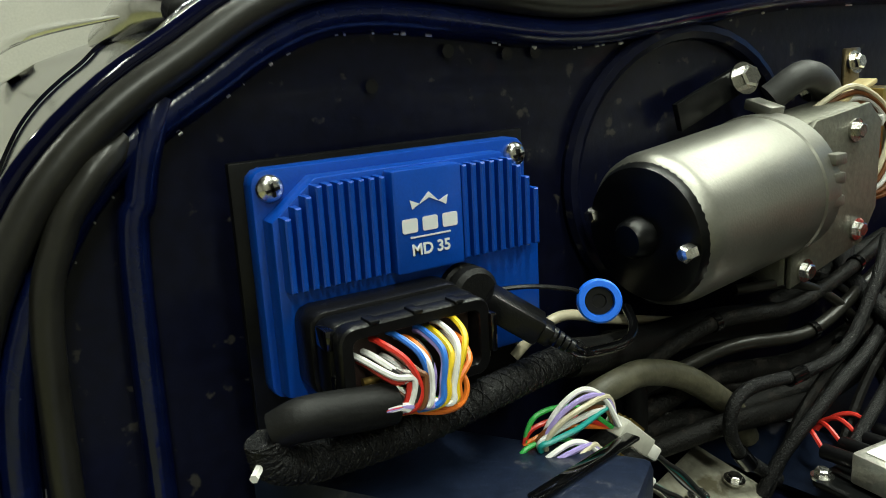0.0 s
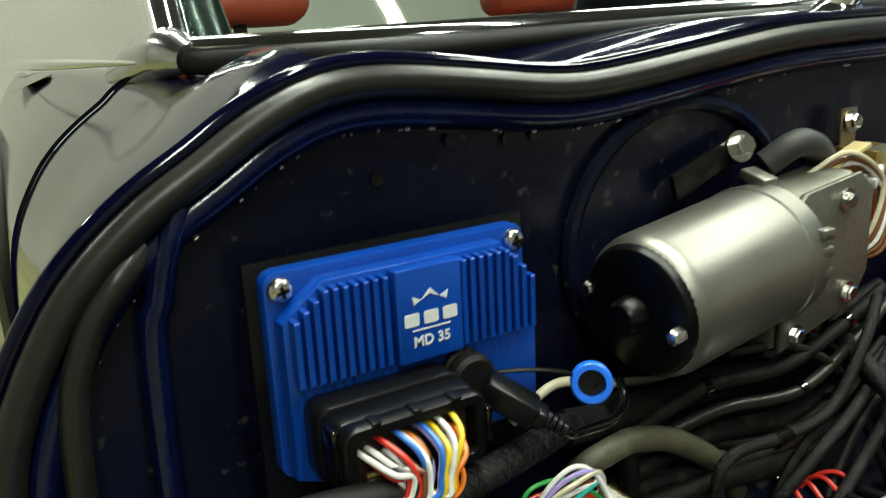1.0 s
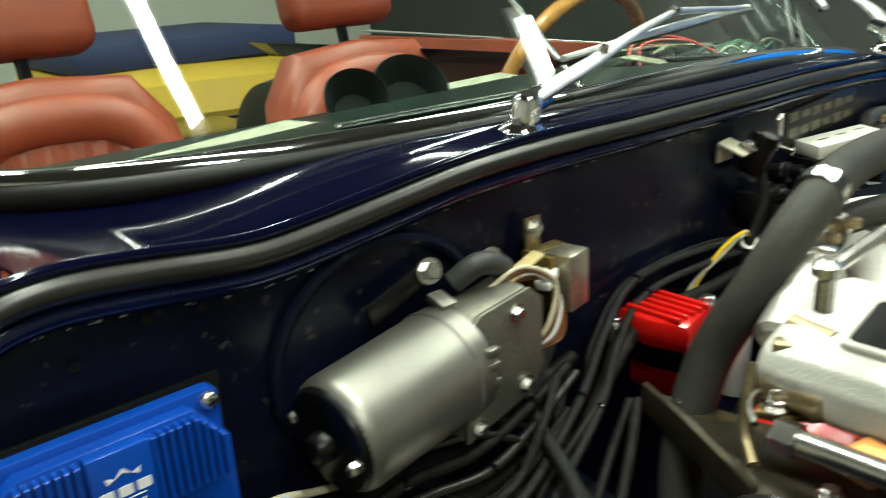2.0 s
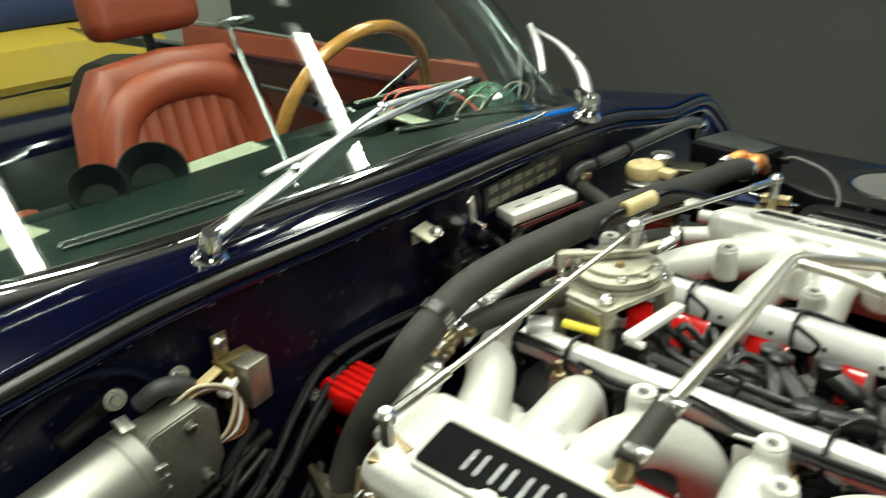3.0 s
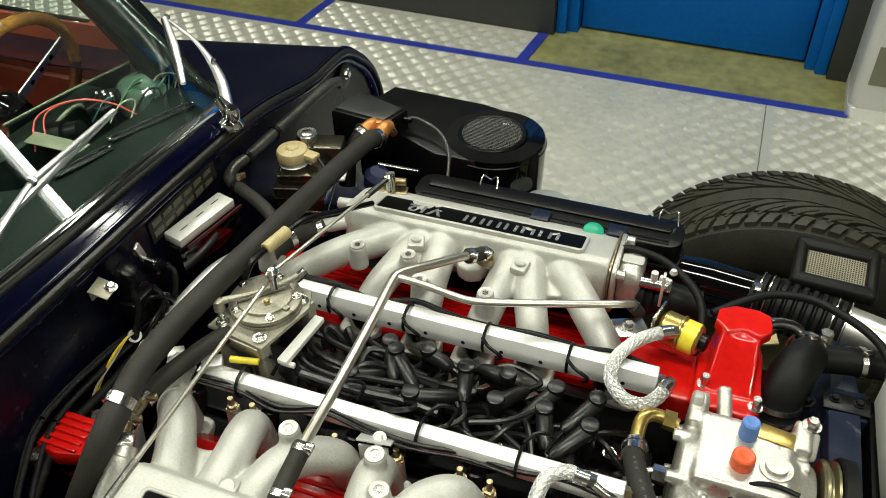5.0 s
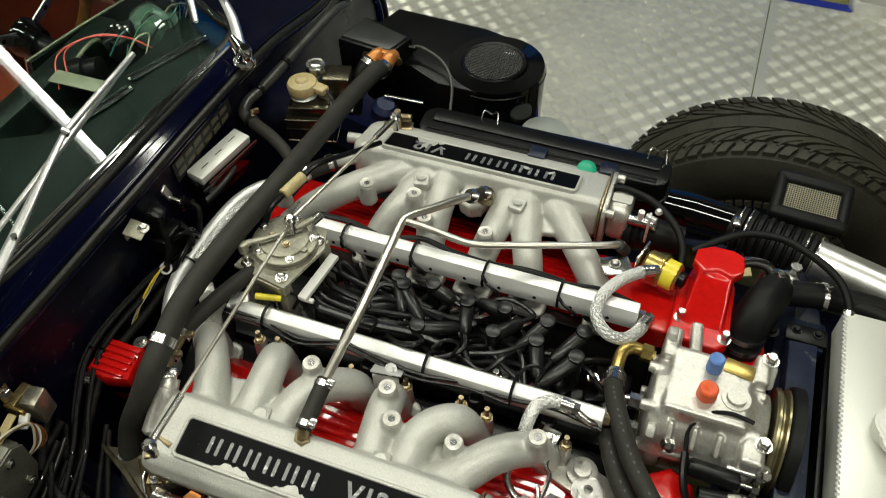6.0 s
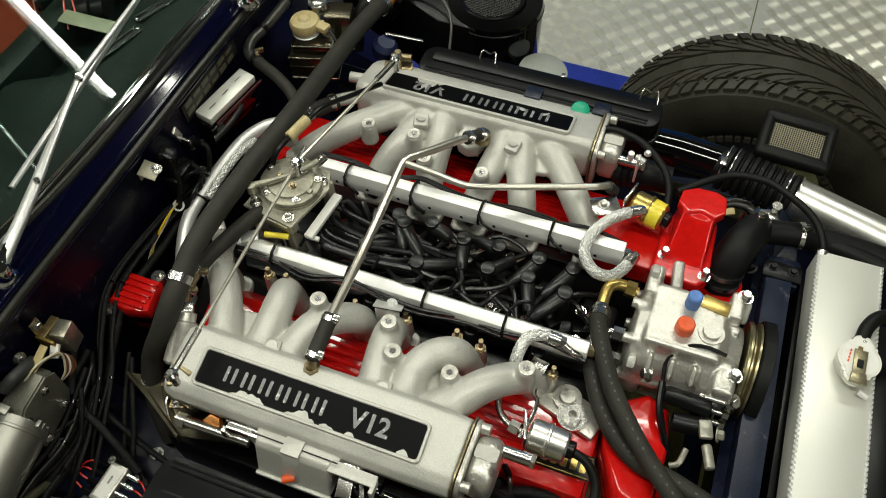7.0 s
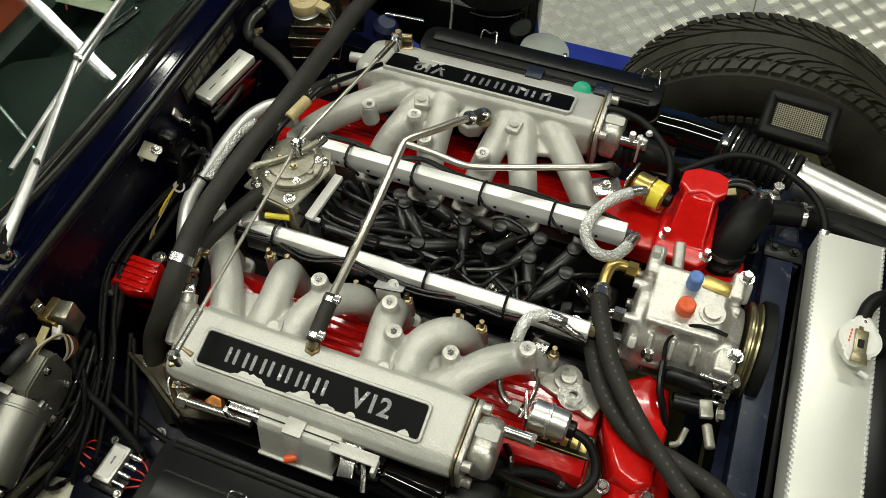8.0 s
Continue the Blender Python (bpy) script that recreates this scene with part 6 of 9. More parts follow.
    if s < 0:
        part("damper_hose", tube(B(), [(0.325, -0.225, 0.752), (0.352, -0.232, 0.748), (0.37, -0.25, 0.735), (0.372, -0.275, 0.725), (0.345, -0.30, 0.715), (0.28, -0.30, 0.705), (0.23, -0.29, 0.69)], 0.0062, 12, 8), RUBBER, dam)

# radiator with its bare aluminium header tank
rad = thing("radiator", (0.64, 0.0, 0.2), "radiator with a bare welded aluminium header tank", "radiator")
bm = B()
slab(bm, [(0.587, 0.187), (0.677, 0.187), (0.682, -0.40), (0.596, -0.40)][::-1], 0.715, 0.772, "z", 0.003)
part("header_tank", bm, ALUTANK, rad, "dull aluminium header tank")
bm = B()
for k in range(80):
    y = 0.183 - 0.0073 * k
    for x in (0.5885 + 0.0085 * (0.187 - y) / 0.587, 0.6755 + 0.005 * (0.187 - y) / 0.587):
        lathe(bm, (x, y - 0.003, 0.7705), (0, 1, 0), [(0, 0.0012), (0.002, 0.003), (0.005, 0.003), (0.0062, 0.0012)], 6)
part("weld_bead", bm, ALU, rad, "beaded weld seam")["kind"] = "stuff"
part("core", box(B(), (0.635, -0.1, 0.40), (0.07, 0.55, 0.62), 0.004), SATINBLACK, rad)
part("support_panel", box(B(), (0.725, -0.16, 0.62), (0.06, 0.60, 0.16), 0.006), SATINBLACK, rad, "black support panel")
part("side_plate", box(B(), (0.588, -0.1, 0.62), (0.01, 0.55, 0.18), 0.002), SATINBLACK, rad)
CAPM = Matrix.Translation((0.6505, 0.008, 0.772)) @ Matrix.Rotation(radians(-8), 4, "Z")
part("filler_neck", lathe(B(), CAPM @ Vector((0, 0, 0)), (0, 0, 1), [(0, 0.0255), (0.003, 0.0235), (0.012, 0.0235), (0.013, 0.027), (0.016, 0.027), (0.016, 0)], 36), ALUTANK, rad, "spun filler neck")


def capline(r, lug):
    pts = []
    for k in range(60):
        a = radians(6 * k)
        w = max(0.0, abs(math.sin(a)) - 0.80) / 0.20
        pts.append(((r + lug * w) * math.cos(a), (r + lug * w) * math.sin(a)))
    return pts


cap = part("filler_cap", slab(B(), capline(0.0275, 0.012), 0.013, 0.022, "z", 0.0025, 3, m=CAPM), ALUTANK, rad, "pressed metal filler cap with two lugs")
part("cap_sticker", slab(B(), capline(0.0235, 0.010), 0.022, 0.0228, "z", m=CAPM), WHITEP, cap, "white printed sticker")
for k in range(4):
    part("cap_mark", slab(B(), rounded(0.0022, 0.0044, 0.0006, 1, -0.013, 0.008 - 0.0056 * k), 0.0228, 0.0232, "z", m=CAPM), CAPRED, cap)
LV = CAPM @ Matrix.Rotation(radians(6), 4, "Z")
LEVERBRASS = mat("worn_brass_lever", (0.34, 0.30, 0.19), 0.34, 0.8, 0.25, 60, 0.1)
lv = part("cap_lever", slab(slab(B(), [(-0.008, -0.034), (0.008, -0.034), (0.0085, 0.012), (-0.0085, 0.012)], 0.0228, 0.027, "z", 0.0012, m=LV), [(-0.011, -0.040), (0.011, -0.040), (0.009, -0.024), (-0.009, -0.024)], 0.024, 0.030, "z", 0.002, m=LV), LEVERBRASS, cap, "worn brass release lever")
part("lever_hole", slab(B(), rounded(0.008, 0.013, 0.001, 2, 0.0, -0.010), 0.027, 0.0274, "z", m=LV), SATINBLACK, lv)
part("lever_hole", slab(B(), rounded(0.006, 0.010, 0.001, 2, -0.001, 0.014), 0.0228, 0.0236, "z", m=LV), BRONZE, lv)
part("cap_rivet", lathe(B(), CAPM @ Vector((0, 0.029, 0.0226)), (0, 0, 1), [(0, 0.0026), (0.001, 0.002), (0.001, 0)], 10), CHROMEDARK, cap)
part("bleed_nipple", rod(B(), CAPM @ Vector((0.012, -0.040, 0.010)), CAPM @ Vector((0.024, -0.044, 0.010)), 0.004, sides=12), WHITEP, cap)
part("overflow_hose", tube(B(), [(0.653, 0.044, 0.785), (0.658, 0.065, 0.79), (0.672, 0.085, 0.79), (0.70, 0.10, 0.78), (0.75, 0.10, 0.74)], 0.0095, 14, 7), RUBBER, rad)

# blue steel frame in front of the engine
frame_b = thing("chassis_frame", (0.55, 0, 0.1), "blue-grey painted steel chassis frame with chips", "chassis frame")
bm = slab(B(), [(0.530, 0.148), (0.568, 0.150), (0.573, -0.5), (0.535, -0.5)][::-1], 0.69, 0.728, "z", 0.003)
part("cross_rail", bm, NAVY_STEEL, frame_b)
bm = box(B(), (0.553, 0.17, 0.70), (0.05, 0.05, 0.045), 0.004)
box(bm, (0.555, 0.22, 0.66), (0.05, 0.10, 0.06), 0.006, (-20, 0, 0))
part("rail_bracket", bm, NAVY_STEEL, frame_b)
bm = box(B(), (0.552, 0.165, 0.7255), (0.056, 0.03, 0.004), 0.001)
for x in (0.538, 0.567):
    hexbolt(bm, (x, 0.168, 0.7275), (0, 0, 1), 0.005, 0.004)
hexbolt(bm, (0.505, 0.165, 0.715), (0, 0, 1), 0.009, 0.008)
part("bracket_plate", bm, SATINBLACK, frame_b)
bm = B()
for s in (-1, 1):
    tube(bm, [(0.55, s * 0.34, 0.69), (0.2, s * 0.40, 0.62), (-0.40, s * 0.46, 0.6)], 0.024, 4, 0)
    tube(bm, [(0.55, s * 0.34, 0.30), (0.2, s * 0.36, 0.28), (-0.40, s * 0.42, 0.28)], 0.024, 4, 0)
    tube(bm, [(0.54, s * 0.34, 0.70), (0.54, s * 0.34, 0.28)], 0.024, 4, 0)
    tube(bm, [(0.2, s * 0.37, 0.28), (-0.35, s * 0.45, 0.6)], 0.018, 4, 0)
tube(bm, [(0.54, -0.5, 0.68), (0.54, 0.36, 0.68)], 0.02, 4, 0)
tube(bm, [(0.54, -0.36, 0.3), (0.54, 0.36, 0.3)], 0.02, 4, 0)
tube(bm, [(0.635, -0.4, 0.08), (0.635, 0.36, 0.08)], 0.02, 4, 0)
tube(bm, [(0.0, -0.4, 0.22), (0.0, 0.4, 0.22)], 0.03, 4, 0)
pieces("frame_tube", bm, NAVY_STEEL, frame_b, near=False)

# far air cleaner box
def air_box(x0, x1, y0, y1, z, s, name):
    t = thing(name, ((x0 + x1) / 2, (y0 + y1) / 2, z - 0.1), "long black plastic air cleaner box with wire clips", "air cleaner", "air cleaner boxes")
    bm = slab(B(), rounded(x1 - x0, y1 - y0, 0.022, 4, (x0 + x1) / 2, (y0 + y1) / 2), z - 0.13, z - 0.035, "z", 0.006)
    part("body", bm, BLACK, t)
    bm = slab(B(), rounded(x1 - x0 + 0.006, y1 - y0 + 0.006, 0.024, 4, (x0 + x1) / 2, (y0 + y1) / 2), z - 0.040, z - 0.004, "z", 0.0022, 2)
    lid = part("lid", bm, SATINBLACK, t, "satin black lid with beaded edges")
    part("lid_panel", slab(B(), rounded(x1 - x0 - 0.03, (y1 - y0) * 0.45, 0.006, 3, (x0 + x1) / 2, (y0 + y1) / 2 + s * 0.012), z - 0.004, z - 0.001, "z", 0.001), SATINBLACK, lid)
    ye = y0 + 0.004 if s > 0 else y1 - 0.004
    # Bead black is lifted above the lid's to carry the bright ridge reflections.
    for dy, dz in ((0.0, -0.0035), (s * 0.007, -0.0028)):
        part("lid_bead", tube(B(), [(x0 + 0.012, ye + dy, z + dz), (x1 - 0.016, ye + dy, z + dz)], 0.0019, 8, 0), mat("bead_glint_black", (0.012, 0.012, 0.012), 0.22, 0, 0.2, 40, 0.05, spec=0.6), lid)
    part("lip", slab(B(), rounded(x1 - x0 + 0.014, y1 - y0 + 0.014, 0.026, 4, (x0 + x1) / 2, (y0 + y1) / 2), z - 0.044, z - 0.039, "z", 0.0015), SATINBLACK, t)
    for k in (0.26, 0.94) if s > 0 else (0.32,):
        x = x0 + (x1 - x0) * k
        ye = y1 if s > 0 else (y0 + y1) / 2 + 0.01
        bm = tube(B(), [(x - 0.014, ye - 0.012, z - 0.008), (x - 0.012, ye + 0.004, z + 0.008), (x - 0.002, ye + 0.008, z + 0.002), (x + 0.002, ye + 0.008, z + 0.002), (x + 0.012, ye + 0.004, z + 0.010), (x + 0.016, ye - 0.012, z - 0.004)], 0.0015, 6, 5)
        part("wire_clip", bm, STEEL, t, "sprung wire clip")
    for k in (0.5, 0.78) if s > 0 else ():
        x = x0 + (x1 - x0) * k
        bm = box(B(), (x, y0 - 0.004, z - 0.022), (0.024, 0.012, 0.036), 0.003)
        box(bm, (x, y0 + 0.006, z - 0.0005), (0.028, 0.026, 0.006), 0.001)
        part("latch", bm, NAVY_STEEL, t)
    return t


air_box(-0.105, 0.312, 0.335, 0.398, 0.786, 1, "air_cleaner_box")
air_box(-0.165, 0.235, -0.52, -0.408, 0.742, -1, "air_cleaner_box")
part("green_cap", lathe(B(), (0.186, 0.332, 0.777), (0.1, -0.3, 1), [(0, 0.014), (0.006, 0.0155), (0.011, 0.0155), (0.013, 0.013), (0.0135, 0)], 22), GREEN, engine, "green plastic cap")
bm = slab(B(), [(0.0, 0.318), (0.1, 0.316), (0.06, 0.338), (0.03, 0.338)], 0.756, 0.764, "z", 0.002)
part("far_bracket", bm, CAST, PLEN[1])

# intake trunking with a ribbed bellows and polished pipe
trunk = thing("intake_pipe", (0.5, 0.36, 0.66), "black intake trunk with ribbed bellows and polished pipe", "intake pipe")
bm = tube(B(), [(0.30, 0.376, 0.70), (0.36, 0.382, 0.69), (0.435, 0.378, 0.688)], [0.031, 0.036, 0.033], 24, 5)
part("trunk", bm, GLOSSBLACK, trunk)
a, b = Vector((0.425, 0.378, 0.688)), Vector((0.570, 0.345, 0.688))
d = (b - a).normalized()
L = (b - a).length
prof = [(0, 0.033)]
for k in range(9):
    u = 0.012 + (L - 0.024) * k / 9
    prof += [(u, 0.034), (u + 0.003, 0.0395), (u + 0.009, 0.0395), (u + 0.012, 0.034)]
prof += [(L, 0.0345)]
part("bellows", lathe(B(), a, d, prof, 32), RUBBER, trunk, "ribbed rubber bellows")
bm = B()
for u in (0.012, 0.026, L - 0.03, L - 0.012):
    lathe(bm, a + d * u, d, [(0, 0.040), (0, 0.0415), (0.0018, 0.0415), (0.0018, 0.040)], 32)
box(bm, a + d * 0.018 + Vector((-0.01, -0.02, 0.036)), (0.012, 0.02, 0.008), 0.002)
pieces("bellows_clip", bm, STEEL, trunk, "")
part("polished_pipe", tube(B(), [b - d * 0.012, (0.70, 0.307, 0.686), (0.86, 0.262, 0.68)], 0.0355, 32, 4), POLISHED, trunk, "polished stainless pipe")

# black elbow hose over the water outlet, and its joined hoses
water = thing("water_hose", (0.48, 0.17, 0.66), "black rubber coolant elbow hose with steel clips", "hose")
bm = tube(B(), [(0.47, 0.13, 0.695), (0.472, 0.145, 0.735), (0.482, 0.17, 0.757), (0.495, 0.20, 0.757), (0.50, 0.222, 0.75)], [0.027, 0.028, 0.028, 0.026, 0.020], 22, 6)
tube(bm, [(0.487, 0.205, 0.745), (0.53, 0.222, 0.742), (0.60, 0.235, 0.738), (0.70, 0.235, 0.73)], 0.019, 18, 6)
tube(bm, [(0.575, 0.232, 0.735), (0.64, 0.222, 0.74), (0.78, 0.19, 0.735)], 0.013, 14, 5)
part("hose", bm, RUBBER, water)
bm = B()
for p, v, r in (((0.47, 0.134, 0.707), (0, 0.2, 1), 0.0285), ((0.47, 0.139, 0.722), (0, 0.3, 1), 0.029), ((0.494, 0.212, 0.755), (0.3, 1, -0.4), 0.024), ((0.496, 0.22, 0.752), (0.3, 1, -0.4), 0.021), ((0.562, 0.229, 0.740), (1, 0.18, 0), 0.0198)):
    v = Vector(v).normalized()
    lathe(bm, p, v, [(0, r - 0.001), (0, r + 0.0012), (0.007, r + 0.0012), (0.007, r - 0.001)], 26)
    box(bm, Vector(p) + v * 0.003 + Vector((0.004, -0.002, r + 0.001)), (0.016, 0.008, 0.008), 0.002, (0, 20, 40))
pieces("hose_clip", bm, STEEL, water)
bm = tube(B(), [(0.43, 0.205, 0.783), (0.45, 0.222, 0.782), (0.475, 0.23, 0.775), (0.492, 0.226, 0.762)], 0.008, 14, 6)
part("bypass_pipe", bm, CHROMEDARK, water)
vac = thing("vacuum_hose", (0.40, 0.25, 0.74), "thin black rubber hose crossing to the radiator", "hose")
part("hose", tube(B(), [(0.372, 0.222, 0.775), (0.41, 0.252, 0.783), (0.446, 0.274, 0.786), (0.49, 0.278, 0.787), (0.524, 0.266, 0.786), (0.558, 0.246, 0.783), (0.58, 0.225, 0.778), (0.592, 0.198, 0.772), (0.594, 0.182, 0.765)], 0.0058, 12, 7), RUBBER, vac)
part("hose_clip", lathe(B(), (0.5935, 0.190, 0.769), (0, -0.5, -0.3), [(0, 0.007), (0, 0.0085), (0.007, 0.0085), (0.007, 0.007)], 14), STEEL, vac)
vac = thing("breather_hose", (0.31, 0.26, 0.74), "black corrugated breather hose by the far manifold", "hose")
part("hose", tube(B(), [(0.232, 0.298, 0.79), (0.26, 0.299, 0.792), (0.30, 0.288, 0.79), (0.34, 0.255, 0.785), (0.358, 0.222, 0.778), (0.362, 0.195, 0.768)], 0.0058, 12, 8), RUBBER, vac)
bm = lathe(B(), (0.268, 0.275, 0.735), (1, 0, 0), [(0, 0.028), (0.01, 0.03), (0.014, 0.025), (0.02, 0.03), (0.026, 0.025), (0.032, 0.028), (0.06, 0.024), (0.09, 0.022), (0.09, 0)], 22)
part("throttle_bellows", bm, RUBBER, PLEN[1])
bm = box(B(), (0.302, 0.247, 0.775), (0.004, 0.012, 0.055), 0.001)
rod(bm, (0.288, 0.262, 0.768), (0.288, 0.262, 0.79), 0.005, sides=10)
rod(bm, (0.296, 0.268, 0.778), (0.312, 0.262, 0.778), 0.0045, sides=8)
lathe(bm, (0.312, 0.268, 0.788), (0, 0, 1), [(0, 0.004), (0.003, 0.006), (0.008, 0.004), (0.009, 0)], 12)
part("link_lever", bm, ALU, PLEN[1])
bm = box(B(), (0.52, 0.275, 0.715), (0.03, 0.022, 0.006), 0.002, (0, 0, 15))
rod(bm, (0.512, 0.265, 0.70), (0.512, 0.265, 0.722), 0.008, sides=12, bevel=0.002)
rod(bm, (0.528, 0.288, 0.712), (0.528, 0.288, 0.728), 0.009, sides=6)
part("frame_union", bm, STEEL, frame_b)
bm = slab(B(), [(0.425, 0.245), (0.47, 0.265), (0.465, 0.285), (0.455, 0.27), (0.43, 0.262)], 0.705, 0.709, "z", 0.001)
part("frame_tab", bm, CREAM, frame_b)

horn = thing("horn", (0.07, 0.52, 0.60), "pale grey round horn low beside the blower", "horn")
part("dish", lathe(B(), (0.075, 0.515, 0.655), (0.1, 0, 1), [(-0.03, 0.02), (0, 0.030), (0.012, 0.046), (0.020, 0.047), (0.022, 0.044), (0.024, 0)], 32), mat("grey_green_enamel", (0.30, 0.32, 0.29), 0.4, 0, 0.1, 30), horn)
part("rim_clip", box(B(), (0.118, 0.508, 0.672), (0.008, 0.012, 0.022), 0.002), STEEL, horn)
part("bracket", box(B(), (0.06, 0.515, 0.58), (0.02, 0.03, 0.12), 0.003), SATINBLACK, horn)
# mesh air vent beside the wheel
vent = thing("air_vent", (0.555, 0.46, 0.68), "black rubber framed vent with wire mesh", "vent")
VM = Matrix.Translation((0.543, 0.459, 0.705)) @ Matrix.Rotation(radians(-3), 4, "Z") @ Matrix.Rotation(radians(10), 4, "X")
bm = B()
for c, sz in (((0, 0.037, 0), (0.124, 0.024, 0.026)), ((0, -0.037, 0), (0.124, 0.024, 0.026)), ((-0.052, 0, 0), (0.020, 0.090, 0.0255)), ((0.052, 0, 0), (0.020, 0.090, 0.0255))):
    n0 = len(bm.verts)
    box(bm, c, sz, 0.009, seg=3)
bmesh.ops.transform(bm, matrix=VM, verts=bm.verts)
part("frame", bm, RUBBER, vent)
bm = B()
for k in range(27):
    x = -0.048 + 0.0037 * k
    tube(bm, [VM @ Vector((x, -0.038, 0.004)), VM @ Vector((x + 0.002, 0.038, 0.004))], 0.0007, 4, 0)
for k in range(18):
    y = -0.035 + 0.0041 * k
    tube(bm, [VM @ Vector((-0.049, y, 0.0052)), VM @ Vector((0.049, y, 0.0052))], 0.0007, 4, 0)
part("mesh", bm, mat("mesh_wire", (0.40, 0.38, 0.28), 0.4, 0.4), vent, "pale brassy wire mesh")["kind"] = "stuff"

# front wheel
wheel = thing("front_wheel", (0.508, 0.69, 0.06), "road wheel with a directional black tyre", "wheel")
WC, WR, WW = Vector((0.508, 0.672, 0.372)), 0.312, 0.1
prof = [(-0.085, 0.19), (-0.098, 0.215), (-0.103, 0.25), (-0.098, 0.283), (-0.088, 0.300), (-0.074, 0.3055), (-0.04, 0.309), (0, 0.310), (0.04, 0.309), (0.074, 0.3055), (0.088, 0.300), (0.098, 0.283), (0.103, 0.25), (0.098, 0.215), (0.085, 0.19)]
part("tyre", lathe(B(), WC, (0, 1, 0), prof, 96), TYRE, wheel, "black rubber tyre")
# tread blocks: rows of curved blocks between grooves
rad_at = lambda y: float(np.interp(y, [p[0] for p in prof], [p[1] for p in prof]))
bm = B()


def tread(y0, y1, a0, a1, skew, lift=0.0075, n=4):
    lo, hi = [], []
    for i in range(n + 1):
        u = i / n
        for side in (0, 1):
            y = (y0 + (y1 - y0) * u)
            ang = (a0 if side == 0 else a1) + skew * u**1.6
            r = rad_at(y)
            c, s_ = math.sin(ang), math.cos(ang)
            lo.append(bm.verts.new(WC + Vector((c * (r - 0.004), y, s_ * (r - 0.004)))))
            hi.append(bm.verts.new(WC + Vector((c * (r + lift), y, s_ * (r + lift)))))
    for i in range(n):
        k = 2 * i
        bm.faces.new((hi[k], hi[k + 1], hi[k + 3], hi[k + 2]))
        bm.faces.new((lo[k], hi[k], hi[k + 2], lo[k + 2]))
        bm.faces.new((lo[k + 1], lo[k + 3], hi[k + 3], hi[k + 1]))
    bm.faces.new((lo[0], lo[1], hi[1], hi[0]))
    bm.faces.new((lo[-2], hi[-2], hi[-1], lo[-1]))


for s in (-1, 1):
    for k in range(72):
        a = 2 * math.pi * k / 72
        tread(s * 0.096, s * 0.060, a, a + 0.058 if k % 2 else a + 0.066, 0.06, 0.0085, n=5)
    for k in range(36):
        a = 2 * math.pi * k / 36
        tread(s * 0.054, s * 0.022, a + 0.06, a + 0.06 + 0.126, 0.24, 0.0085, n=5)
    for k in range(36):
        a = 2 * math.pi * (k + 0.45) / 36
        tread(s * 0.064, s * 0.040, a, a + 0.018, 0.12, 0.0100, n=4)
for k in range(40):
    a = 2 * math.pi * k / 40
    tread(-0.0165, 0.0165, a, a + 0.1565, 0.0, n=2)
part("tread", bm, TREAD, wheel, "curved tread blocks with grooves")["kind"] = "stuff"
bm = lathe(B(), WC, (0, 1, 0), [(-0.06, 0), (-0.06, 0.05), (-0.045, 0.16), (-0.075, 0.185), (-0.08, 0.195), (0.08, 0.195), (0.075, 0.185), (0.05, 0.16), (0.05, 0)], 48)
part("rim", bm, CHROMEDARK, wheel, "steel rim")
lift_r = thing("lift_ramp", (0.2, 0.75, 0.0), "blue painted steel wheel ramp of a low lift", "ramp", "lift ramps")
part("ramp", box(B(), (-0.6, 0.875, 0.029), (3.2, 0.70, 0.056), 0.004), TAPEBLUE, lift_r)
lift_l = thing("lift_ramp", (0.2, -0.75, 0.0), "blue painted steel wheel ramp of a low lift", "ramp", "lift ramps")
part("ramp", box(B(), (-0.6, -0.875, 0.029), (3.2, 0.70, 0.056), 0.004), TAPEBLUE, lift_l)

# ---- on the bulkhead ----
def bolt(p, d, r, h, parent, material=STEEL, name="bolt"):
    return part(name, hexbolt(B(), p, d, r, h), material, parent)


# engine control unit
ecu = thing("engine_control_unit", (-0.385, -0.665, 0.70), "blue finned aluminium engine control unit on a black plate", "control unit")
part("mounting_plate", box(B(), (-0.3905, -0.666, 0.738), (0.004, 0.141, 0.124), 0.0008), SATINBLACK, ecu, "black flat mounting plate")
case = part("case", slab(B(), rounded(0.130, 0.094, 0.006, 3, -0.6665, 0.7505), -0.3885, -0.3790, "x", 0.0012), BLUE, ecu, "blue anodised case")
oct_ = [(-0.7285, 0.7075), (-0.7285, 0.7785), (-0.7095, 0.7935), (-0.6215, 0.7935), (-0.6025, 0.7705), (-0.6025, 0.7075), (-0.613, 0.7035), (-0.718, 0.7035)]
part("raised_body", slab(B(), oct_, -0.3792, -0.3685, "x", 0.0016), BLUE, case)
part("logo_panel", slab(B(), rounded(0.0325, 0.0425, 0.0012, 2, -0.6645, 0.7715), -0.3690, -0.3606, "x", 0.0009), BLUE, case)
for k in range(19):
    y = -0.7245 + 0.00445 * k if k < 10 else -0.6460 + 0.00465 * (k - 10)
    zt = min(0.7925, 0.7785 + (y + 0.7285) * 0.80, 0.7705 + (-0.6025 - y) * 1.18) - 0.0012
    bm = slab(B(), [(y - 0.0013, 0.7515), (y + 0.0013, 0.7515), (y + 0.0013, zt), (y - 0.0013, zt)], -0.3690, -0.3612, "x", 0.0006, 1)
    part("fin", bm, BLUE, case)
